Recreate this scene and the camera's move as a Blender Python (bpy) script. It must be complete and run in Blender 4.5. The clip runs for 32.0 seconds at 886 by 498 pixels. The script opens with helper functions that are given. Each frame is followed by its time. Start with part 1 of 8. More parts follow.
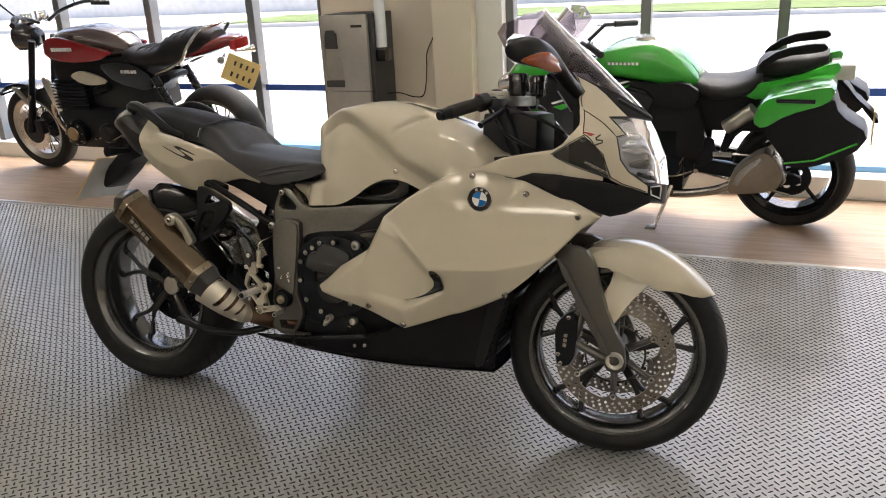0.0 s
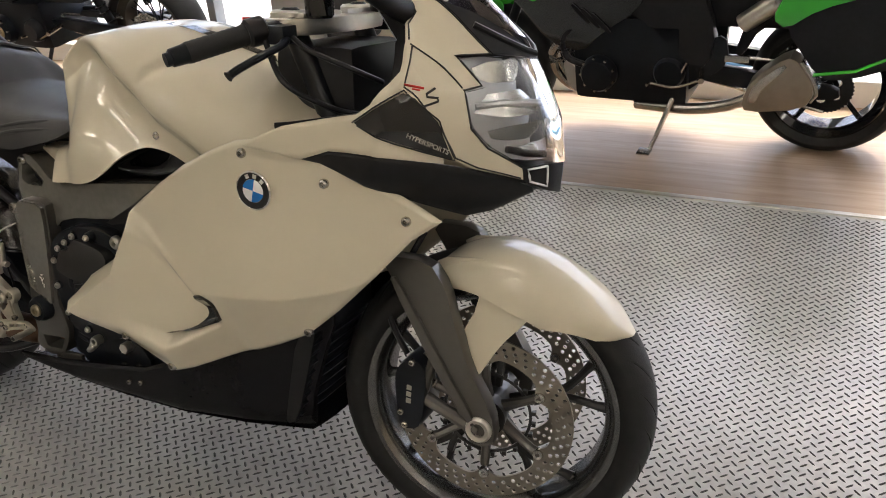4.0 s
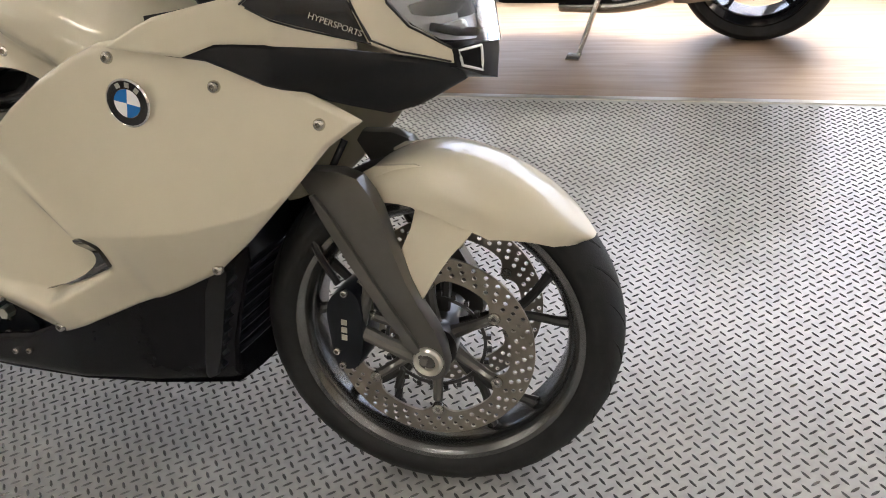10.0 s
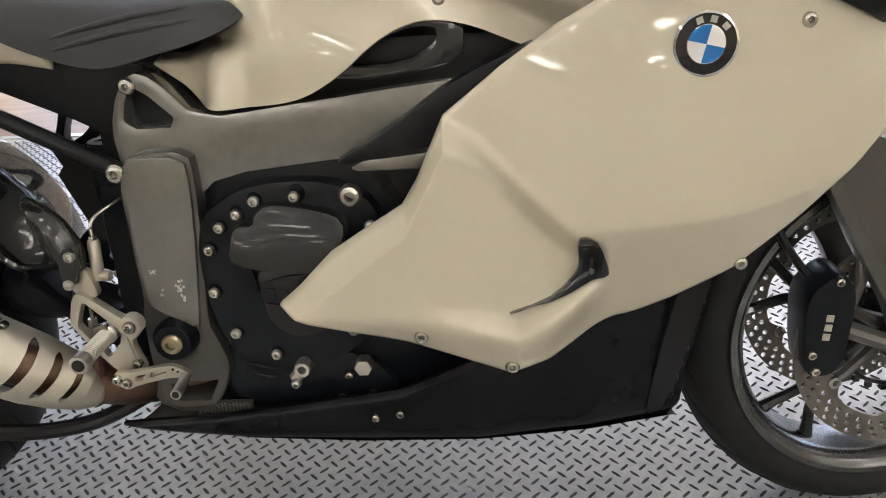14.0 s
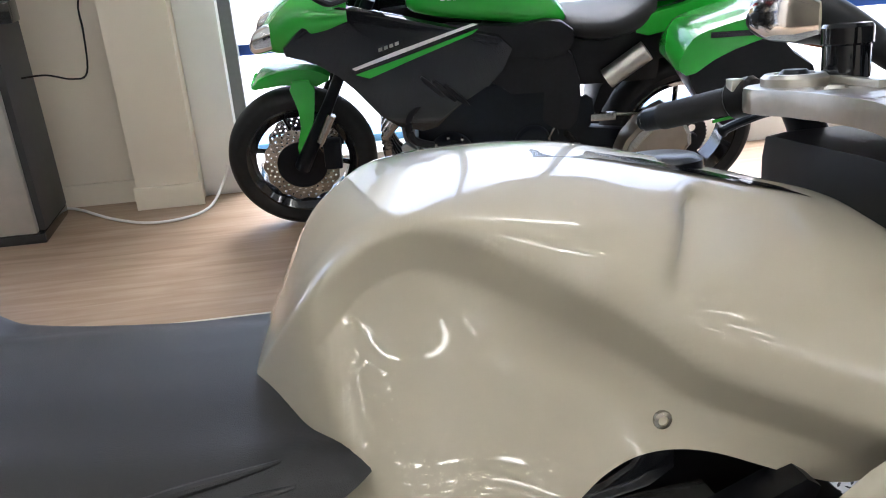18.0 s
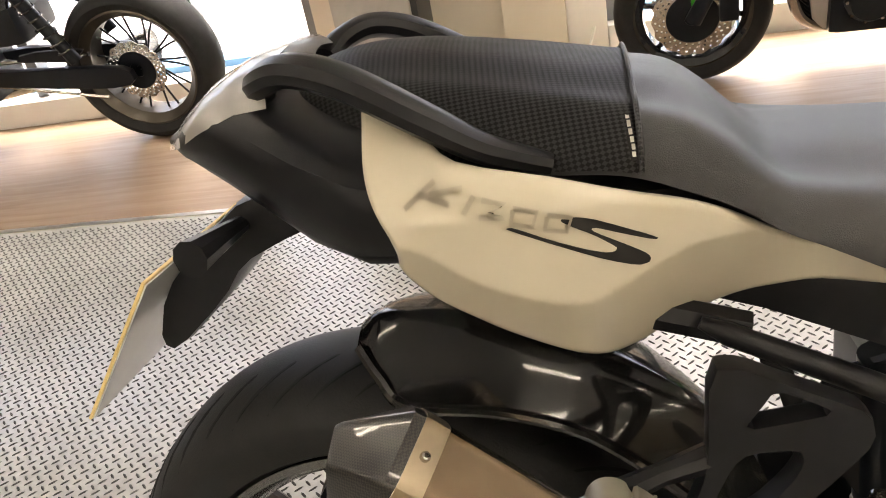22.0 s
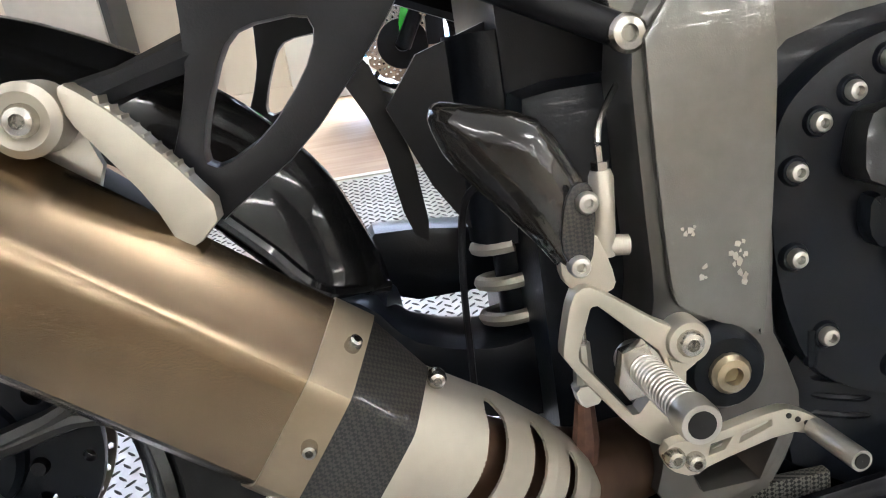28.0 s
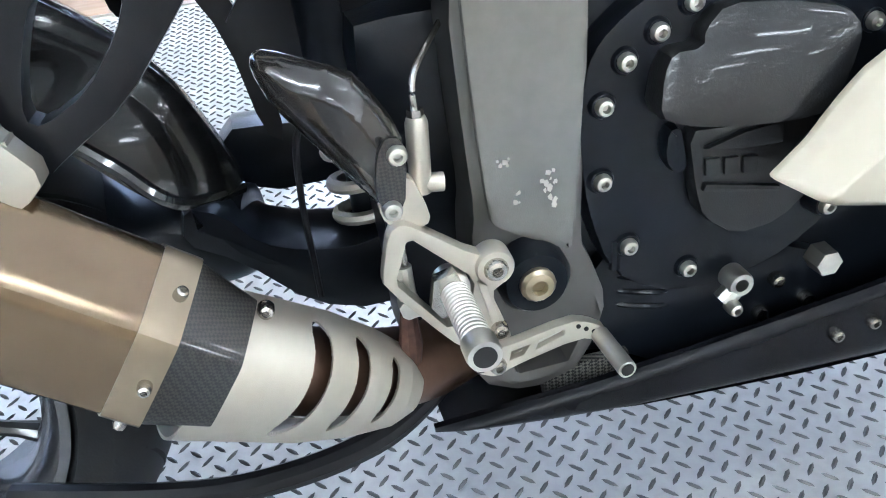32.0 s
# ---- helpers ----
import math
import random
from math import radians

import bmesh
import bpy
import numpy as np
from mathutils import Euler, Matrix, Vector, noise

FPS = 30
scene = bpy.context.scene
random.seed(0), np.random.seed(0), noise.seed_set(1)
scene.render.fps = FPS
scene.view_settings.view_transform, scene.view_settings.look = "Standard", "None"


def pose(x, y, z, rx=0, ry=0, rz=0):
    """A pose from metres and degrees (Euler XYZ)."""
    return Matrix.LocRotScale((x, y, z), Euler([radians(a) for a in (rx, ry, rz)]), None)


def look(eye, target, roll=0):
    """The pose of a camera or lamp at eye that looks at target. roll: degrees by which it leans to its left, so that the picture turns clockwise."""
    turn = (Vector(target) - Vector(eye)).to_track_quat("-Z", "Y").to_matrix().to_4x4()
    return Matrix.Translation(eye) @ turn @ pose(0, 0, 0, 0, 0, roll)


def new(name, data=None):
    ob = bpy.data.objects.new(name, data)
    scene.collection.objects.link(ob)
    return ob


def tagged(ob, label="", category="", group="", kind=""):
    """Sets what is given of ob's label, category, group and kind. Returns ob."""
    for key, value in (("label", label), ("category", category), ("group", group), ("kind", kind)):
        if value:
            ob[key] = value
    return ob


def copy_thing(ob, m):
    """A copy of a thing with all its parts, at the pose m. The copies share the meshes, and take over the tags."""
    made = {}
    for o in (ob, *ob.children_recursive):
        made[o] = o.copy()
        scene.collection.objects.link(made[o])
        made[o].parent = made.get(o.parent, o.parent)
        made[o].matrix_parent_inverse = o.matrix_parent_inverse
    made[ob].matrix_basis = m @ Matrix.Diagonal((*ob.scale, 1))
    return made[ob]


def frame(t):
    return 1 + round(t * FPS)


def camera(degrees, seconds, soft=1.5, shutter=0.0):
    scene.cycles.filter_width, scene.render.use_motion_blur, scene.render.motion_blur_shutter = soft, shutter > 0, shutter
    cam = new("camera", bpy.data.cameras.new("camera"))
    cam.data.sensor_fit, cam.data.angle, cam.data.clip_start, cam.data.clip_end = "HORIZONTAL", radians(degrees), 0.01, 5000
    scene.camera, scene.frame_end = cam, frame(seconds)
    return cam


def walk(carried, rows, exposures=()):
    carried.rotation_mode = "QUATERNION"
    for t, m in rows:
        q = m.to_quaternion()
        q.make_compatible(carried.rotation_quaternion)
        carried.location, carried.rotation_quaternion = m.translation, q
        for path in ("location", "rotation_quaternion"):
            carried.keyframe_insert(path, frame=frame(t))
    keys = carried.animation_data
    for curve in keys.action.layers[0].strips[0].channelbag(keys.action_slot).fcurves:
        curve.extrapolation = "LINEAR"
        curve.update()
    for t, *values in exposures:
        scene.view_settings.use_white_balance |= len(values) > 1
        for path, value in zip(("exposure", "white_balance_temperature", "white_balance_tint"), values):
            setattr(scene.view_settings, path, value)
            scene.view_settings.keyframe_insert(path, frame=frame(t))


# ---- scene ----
cam = camera(57.5, 32.0, soft=1.0)
PATH = [
    (0, (1.913, -2.069, 1.325), (1.202, -0.316, 0.675), -2.8),
    (0.5, (1.847, -1.978, 1.323), (1.149, -0.23, 0.647), -2.7),
    (1, (1.776, -1.89, 1.33), (1.096, -0.145, 0.629), -3.2),
    (1.5, (1.748, -1.841, 1.325), (1.083, -0.105, 0.589), -3.9),
    (2, (1.771, -1.782, 1.312), (1.103, -0.065, 0.534), -4.8),
    (2.5, (1.867, -1.659, 1.299), (1.179, 0.029, 0.476), -5.6),
    (3, (1.995, -1.498, 1.286), (1.265, 0.142, 0.406), -5.2),
    (3.5, (2.037, -1.306, 1.262), (1.283, 0.302, 0.342), -5.4),
    (5.5, (2.17, -0.654, 1.283), (1.045, 0.755, 0.417), -2.3),
    (6, (2.122, -0.557, 1.31), (0.875, 0.789, 0.515), -2.9),
    (6.5, (2.121, -0.508, 1.32), (0.753, 0.75, 0.581), -4.3),
    (7, (2.183, -0.474, 1.319), (0.741, 0.685, 0.556), -4.4),
    (7.5, (2.276, -0.473, 1.284), (0.814, 0.612, 0.454), -4.6),
    (8, (2.277, -0.529, 1.264), (0.872, 0.558, 0.346), -6.0),
    (8.5, (2.156, -0.651, 1.234), (0.97, 0.618, 0.241), -9.1),
    (9, (2.088, -0.744, 1.193), (1.158, 0.698, 0.164), -10.6),
    (9.5, (2.057, -0.869, 1.154), (1.289, 0.649, 0.103), -9.3),
    (10, (2.002, -0.981, 1.126), (1.364, 0.587, 0.06), -7.7),
    (10.5, (1.844, -1.065, 1.12), (1.347, 0.525, 0.014), -6.4),
    (11, (1.723, -1.112, 1.122), (1.344, 0.508, 0.012), -4.7),
    (11.5, (1.596, -1.042, 1.099), (1.258, 0.599, 0.008), -4.4),
    (12, (1.492, -0.945, 1.036), (1.159, 0.704, -0.046), -5.8),
    (12.5, (1.398, -0.946, 0.973), (1.114, 0.728, -0.083), -6.0),
    (13, (1.238, -0.986, 0.971), (1.053, 0.732, -0.036), -5.2),
    (13.5, (1.111, -1.024, 0.979), (0.958, 0.718, 0.009), -4.4),
    (15.5, (0.926, -0.768, 1.093), (0.939, 0.924, 0.027), -4.4),
    (16, (0.906, -0.757, 1.111), (1.01, 1.011, 0.182), -4.3),
    (16.5, (0.865, -0.752, 1.174), (1.121, 1.023, 0.288), -3.9),
    (17, (0.84, -0.736, 1.198), (1.198, 1.037, 0.345), -3.6),
    (17.5, (0.794, -0.664, 1.209), (1.136, 1.121, 0.373), -3.5),
    (18, (0.75, -0.55, 1.183), (1.0, 1.254, 0.358), -3.3),
    (18.5, (0.695, -0.496, 1.167), (0.663, 1.31, 0.309), -4.8),
    (19, (0.599, -0.503, 1.167), (0.262, 1.251, 0.268), -7.2),
    (19.5, (0.501, -0.52, 1.188), (0.076, 1.207, 0.272), -9.6),
    (20, (0.409, -0.544, 1.2), (0.036, 1.195, 0.285), -11.4),
    (20.5, (0.372, -0.593, 1.183), (0.034, 1.152, 0.266), -12.1),
    (21, (0.359, -0.672, 1.155), (-0.032, 1.062, 0.239), -12.0),
    (21.5, (0.317, -0.68, 1.149), (-0.083, 1.043, 0.216), -11.5),
    (22, (0.273, -0.606, 1.138), (-0.12, 1.086, 0.146), -11.5),
    (22.5, (0.276, -0.568, 1.068), (-0.092, 1.058, -0.036), -11.8),
    (23, (0.26, -0.506, 0.988), (-0.037, 1.179, -0.047), -11.7),
    (23.5, (0.247, -0.502, 0.915), (0.044, 1.281, 0.033), -8.8),
    (24, (0.248, -0.532, 0.887), (0.071, 1.303, 0.11), -7.6),
    (24.5, (0.239, -0.547, 0.851), (0.079, 1.318, 0.147), -6.5),
    (26.5, (0.256, -0.557, 0.754), (0.381, 1.323, 0.085), -7.8),
    (27, (0.328, -0.597, 0.747), (0.317, 1.273, 0.037), -9.0),
    (27.5, (0.368, -0.596, 0.733), (0.442, 1.251, -0.031), -8.7),
    (28, (0.413, -0.593, 0.721), (0.581, 1.234, -0.074), -8.1),
    (28.5, (0.433, -0.592, 0.715), (0.675, 1.216, -0.104), -7.1),
    (29, (0.451, -0.589, 0.706), (0.727, 1.205, -0.135), -6.2),
    (29.5, (0.475, -0.578, 0.681), (0.734, 1.207, -0.182), -5.5),
    (30, (0.492, -0.571, 0.66), (0.714, 1.212, -0.22), -5.0),
    (30.5, (0.506, -0.565, 0.654), (0.68, 1.215, -0.241), -5.1),
    (31, (0.512, -0.564, 0.655), (0.638, 1.21, -0.261), -5.9),
    (31.5, (0.518, -0.562, 0.66), (0.671, 1.181, -0.31), -6.3),
    (32, (0.487, -0.601, 0.812), (0.734, 0.942, -0.437), -6.4),
]
EXPOSE = [(0.0, 1.8, 6600, 10), (4.0, 1.95, 6550, 10), (7.0, 2.05, 6350, 10), (11.0, 2.35, 6300, 10), (13.0, 2.5, 6300, 10), (16.0, 2.45, 5600, 7), (18.0, 2.1, 5650, 9), (20.5, 2.6, 6500, 10), (22.0, 2.7, 7150, 11), (24.5, 3.0, 6250, 11), (27.0, 3.1, 5900, 9), (29.0, 3.15, 5600, 9), (31.2, 3.15, 6000, 9), (32.0, 3.55, 5000, 5)]
walk(cam, [(t, look(eye, target, roll)) for t, eye, target, roll in PATH], EXPOSE)

# ---- world and light ----
world = bpy.data.worlds.new("sky")
scene.world = world
world.use_nodes = True
wn = world.node_tree
sky = wn.nodes.new("ShaderNodeTexSky")
sky.sky_type = "NISHITA"
sky.sun_disc = False
sky.air_density, sky.dust_density, sky.ozone_density = 0.7, 5.0, 0.6
sky.sun_elevation, sky.sun_rotation = radians(66), radians(13)
wn.nodes["Background"].inputs["Strength"].default_value = 0.15
wn.links.new(sky.outputs["Color"], wn.nodes["Background"].inputs["Color"])
sun = new("sun", bpy.data.lights.new("sun", "SUN"))
sun.data.energy, sun.data.angle, sun.data.color = 1.5, radians(40), (1.0, 0.96, 0.90)
sun.matrix_world = look((5, 22, 50), (0, 0, 0))


# ---- materials ----
def mat(name, color, rough=0.5, metal=0.0, var=0.06, scale=30.0, bump=0.0, bscale=200.0, coat=0.0, spec=0.5, trans=0.0, emit=None, ior=1.45, rvar=0.1):
    m = bpy.data.materials.new(name)
    m.use_nodes = True
    nt = m.node_tree
    b = nt.nodes["Principled BSDF"]
    b.inputs["Metallic"].default_value = metal
    b.inputs["Coat Weight"].default_value = coat
    b.inputs["Coat Roughness"].default_value = 0.04
    b.inputs["Specular IOR Level"].default_value = spec
    b.inputs["Transmission Weight"].default_value = trans
    b.inputs["IOR"].default_value = ior
    b.inputs["Base Color"].default_value = (*color, 1)
    b.inputs["Roughness"].default_value = rough
    if emit:
        b.inputs["Emission Color"].default_value = (*emit[0], 1)
        b.inputs["Emission Strength"].default_value = emit[1]
    tc = nt.nodes.new("ShaderNodeTexCoord")
    if var > 0:
        n1 = nt.nodes.new("ShaderNodeTexNoise")
        n1.inputs["Scale"].default_value, n1.inputs["Detail"].default_value = scale, 6
        n2 = nt.nodes.new("ShaderNodeTexNoise")
        n2.inputs["Scale"].default_value, n2.inputs["Detail"].default_value = scale * 0.13, 3
        add = nt.nodes.new("ShaderNodeMath")
        add.operation = "ADD"
        ramp = nt.nodes.new("ShaderNodeMapRange")
        ramp.inputs["From Min"].default_value, ramp.inputs["From Max"].default_value = 0.7, 1.3
        ramp.inputs["To Min"].default_value, ramp.inputs["To Max"].default_value = 1 - var, 1 + var
        mul = nt.nodes.new("ShaderNodeVectorMath")
        mul.operation = "SCALE"
        mul.inputs[0].default_value = color
        rr = nt.nodes.new("ShaderNodeMapRange")
        rr.inputs["To Min"].default_value, rr.inputs["To Max"].default_value = max(0.0, rough * (1 - rvar)), min(1.0, rough * (1 + rvar))
        for n in (n1, n2):
            nt.links.new(tc.outputs["Object"], n.inputs["Vector"])
        nt.links.new(n1.outputs["Fac"], add.inputs[0])
        nt.links.new(n2.outputs["Fac"], add.inputs[1])
        nt.links.new(add.outputs[0], ramp.inputs["Value"])
        nt.links.new(ramp.outputs[0], mul.inputs["Scale"])
        nt.links.new(mul.outputs[0], b.inputs["Base Color"])
        nt.links.new(n2.outputs["Fac"], rr.inputs["Value"])
        nt.links.new(rr.outputs[0], b.inputs["Roughness"])
    if bump > 0:
        n3 = nt.nodes.new("ShaderNodeTexNoise")
        n3.inputs["Scale"].default_value, n3.inputs["Detail"].default_value = bscale, 4
        bp = nt.nodes.new("ShaderNodeBump")
        bp.inputs["Strength"].default_value, bp.inputs["Distance"].default_value = bump, 0.002
        nt.links.new(tc.outputs["Object"], n3.inputs["Vector"])
        nt.links.new(n3.outputs["Fac"], bp.inputs["Height"])
        nt.links.new(bp.outputs["Normal"], b.inputs["Normal"])
    return m


def weave(name, dark, light, size, rough, coat=0.0, bump=0.5):
    """A woven surface: carbon cloth, seat net."""
    m = mat(name, dark, rough, var=0, coat=coat)
    nt = m.node_tree
    b = nt.nodes["Principled BSDF"]
    tc = nt.nodes["Texture Coordinate"]
    mp = nt.nodes.new("ShaderNodeMapping")
    mp.inputs["Rotation"].default_value = (0.4, 0.7, 0.5)
    ck = nt.nodes.new("ShaderNodeTexChecker")
    ck.inputs["Scale"].default_value = 1 / size
    ck.inputs["Color1"].default_value, ck.inputs["Color2"].default_value = (*dark, 1), (*light, 1)
    bp = nt.nodes.new("ShaderNodeBump")
    bp.inputs["Strength"].default_value, bp.inputs["Distance"].default_value = bump, 0.001
    nt.links.new(tc.outputs["Object"], mp.inputs["Vector"])
    nt.links.new(mp.outputs[0], ck.inputs["Vector"])
    nt.links.new(ck.outputs["Color"], b.inputs["Base Color"])
    nt.links.new(ck.outputs["Fac"], bp.inputs["Height"])
    if bump:
        nt.links.new(bp.outputs["Normal"], b.inputs["Normal"])
    return m


M_PEARL = mat("pearl_white_paint", (0.565, 0.512, 0.395), 0.3, var=0.02, scale=8, coat=1.0, spec=0.5)
M_GRAPHITE = mat("graphite_paint", (0.10, 0.095, 0.088), 0.32, 0.55, var=0.05, scale=60, coat=0.6)
M_FRAME = mat("grey_cast_frame", (0.19, 0.187, 0.168), 0.2, 0.5, var=0.10, scale=90, coat=1.0, bump=0.08, bscale=900)
M_BLACK = mat("satin_black_plastic", (0.010, 0.010, 0.012), 0.34, var=0.2, scale=60, bump=0.08, bscale=900, spec=0.3)
M_BELLY = mat("smooth_black_plastic", (0.006, 0.006, 0.008), 0.25, var=0.2, scale=60, spec=0.22)
M_GLOSS = mat("gloss_black_paint", (0.008, 0.009, 0.012), 0.12, var=0.2, coat=0.8)
M_ENGINE = mat("black_engine_casting", (0.006, 0.0075, 0.011), 0.3, 0.0, var=0.2, scale=80, bump=0.08, bscale=500, spec=0.26, coat=0.08)
M_RUBBER = mat("tyre_rubber", (0.016, 0.016, 0.017), 0.6, var=0.25, scale=40, bump=0.2, bscale=400, spec=0.3)
# Blacker than the rubber: the shade inside the tread grooves, put into colour.
M_GROOVE = mat("tyre_groove_shade", (0.003, 0.003, 0.003), 0.8, var=0.1)
M_GRIP = mat("grip_rubber", (0.014, 0.014, 0.015), 0.6, var=0.2, bump=0.3, bscale=700)
M_ALU = mat("brushed_aluminium", (0.62, 0.60, 0.55), 0.3, 0.95, var=0.08, scale=70, bump=0.1, bscale=800)
M_ALUMAT = mat("bead_blasted_aluminium", (0.53, 0.495, 0.42), 0.42, 0.8, var=0.06, scale=70, bump=0.1, bscale=1400)
M_BRASS = mat("brassy_steel", (0.52, 0.45, 0.32), 0.3, 0.95, var=0.1, scale=90)
M_STEEL = mat("machined_steel", (0.5, 0.48, 0.44), 0.25, 1.0, var=0.1, scale=90)
M_DISC = mat("brake_disc_steel", (0.26, 0.235, 0.20), 0.36, 0.9, var=0.15, scale=60)
M_WHEEL = mat("dark_grey_wheel_paint", (0.035, 0.034, 0.034), 0.28, 0.5, var=0.1, coat=0.5)
M_RIM = mat("polished_grey_rim", (0.17, 0.17, 0.17), 0.2, 0.9, var=0.08)
M_TITAN = mat("brushed_titanium", (0.225, 0.17, 0.112), 0.2, 0.97, var=0.12, scale=40, bump=0.04, bscale=900)
M_BAND = mat("titanium_band", (0.34, 0.28, 0.20), 0.3, 0.95, var=0.1, scale=60)
M_CARBON = weave("carbon_fibre", (0.007, 0.007, 0.008), (0.032, 0.029, 0.025), 0.0018, 0.3, coat=0.7, bump=0.0)
M_HUGGER = weave("glossy_carbon_mudguard", (0.008, 0.008, 0.009), (0.02, 0.02, 0.02), 0.003, 0.18, coat=1.0, bump=0.05)
M_MESH = weave("wire_mesh", (0.006, 0.006, 0.006), (0.13, 0.125, 0.11), 0.0024, 0.4, bump=0.6)
M_HEEL = weave("glossy_carbon_guard", (0.012, 0.011, 0.010), (0.028, 0.025, 0.022), 0.0016, 0.2, coat=1.0, bump=0.0)
M_SEAT = mat("seat_vinyl", (0.021, 0.021, 0.023), 0.44, var=0.1, scale=200, bump=0.35, bscale=1000, spec=0.7)
M_NET = weave("seat_grip_net", (0.004, 0.004, 0.005), (0.045, 0.045, 0.05), 0.0034, 0.5, bump=1.0)
net_nodes = M_NET.node_tree
split, total, flat_uv = net_nodes.nodes.new("ShaderNodeSeparateXYZ"), net_nodes.nodes.new("ShaderNodeMath"), net_nodes.nodes.new("ShaderNodeCombineXYZ")
net_nodes.links.new(net_nodes.nodes["Texture Coordinate"].outputs["Object"], split.inputs[0])
net_nodes.links.new(split.outputs["Y"], total.inputs[0])
net_nodes.links.new(split.outputs["Z"], total.inputs[1])
net_nodes.links.new(split.outputs["X"], flat_uv.inputs["X"])
net_nodes.links.new(total.outputs[0], flat_uv.inputs["Y"])
net_nodes.nodes["Mapping"].inputs["Rotation"].default_value = (0, 0, 0.7)
net_nodes.links.new(flat_uv.outputs[0], net_nodes.nodes["Mapping"].inputs["Vector"])
M_SEATDARK = mat("dark_seat_cover", (0.016, 0.016, 0.018), 0.5, var=0.1, scale=200, bump=0.3, bscale=1200, spec=0.35)
M_AMBER = mat("amber_lens", (0.30, 0.055, 0.007), 0.15, var=0.25, scale=120, coat=0.7)
M_CLEAR = mat("clear_lens", (0.95, 0.97, 1.0), 0.03, var=0, trans=1.0, ior=1.3)
M_SMOKE = mat("smoked_screen", (0.43, 0.385, 0.42), 0.01, var=0, trans=1.0, ior=1.15)
M_MIRROR = mat("chrome_reflector", (0.85, 0.86, 0.86), 0.06, 1.0, var=0.04)
M_CHROME = mat("chrome", (0.8, 0.8, 0.78), 0.08, 1.0, var=0.04)
M_DECAL = mat("black_decal", (0.012, 0.011, 0.01), 0.3, var=0.1)
M_GHOST = mat("grey_ghost_decal", (0.50, 0.45, 0.355), 0.3, var=0.03, coat=0.8)
M_BLUE = mat("badge_blue", (0.01, 0.16, 0.5), 0.2, var=0.05, coat=1.0)
M_WHITE = mat("badge_white", (0.8, 0.8, 0.8), 0.25, var=0.03, coat=1.0)
M_RED = mat("red_print", (0.5, 0.03, 0.02), 0.3, var=0.05)
M_REDLENS = mat("clear_tail_lens", (0.62, 0.6, 0.58), 0.1, var=0.08, coat=1.0)
M_WALL = mat("cream_wall_paint", (0.66, 0.60, 0.50), 0.6, var=0.03, scale=3, bump=0.1, bscale=150)
M_TRIM = mat("white_window_frame", (0.74, 0.74, 0.72), 0.4, var=0.03, scale=8)
M_MULLION = mat("grey_aluminium_mullion", (0.20, 0.21, 0.22), 0.4, 0.5, var=0.05)
M_CEIL = mat("white_ceiling", (0.7, 0.69, 0.66), 0.7, var=0.03, scale=4)
M_GLASS = mat("window_glass", (1, 1, 1), 0.0, var=0, trans=1.0, ior=1.02)
M_BLUEFILM = mat("blue_film", (0.03, 0.09, 0.38), 0.5, var=0.05)
M_BLUELEDGE = mat("blue_painted_ledge", (0.16, 0.36, 0.6), 0.5, var=0.06)
M_COOLER = mat("brushed_steel_panel", (0.46, 0.44, 0.41), 0.32, 0.6, var=0.06, scale=20)
M_COOLDARK = mat("dark_grey_plastic", (0.045, 0.045, 0.047), 0.45, var=0.1)
M_GREEN = mat("lime_green_paint", (0.035, 0.36, 0.03), 0.25, var=0.04, coat=1.0)
M_MAROON = mat("dark_red_paint", (0.20, 0.008, 0.010), 0.25, var=0.05, coat=1.0)
M_YELLOW = mat("yellow_plate", (0.78, 0.60, 0.26), 0.4, var=0.05)
M_LAMP = mat("lamp_panel", (1, 1, 1), 0.5, var=0, emit=((1.0, 0.91, 0.78), 5.6))
M_ASPHALT = mat("pale_worn_road", (0.36, 0.36, 0.355), 0.9, var=0.15, scale=4, bump=0.3, bscale=60)
M_PAVE = mat("pale_pavement", (0.66, 0.65, 0.63), 0.9, var=0.12, scale=3)
M_GRASS = mat("grass", (0.11, 0.16, 0.05), 0.9, var=0.35, scale=3)


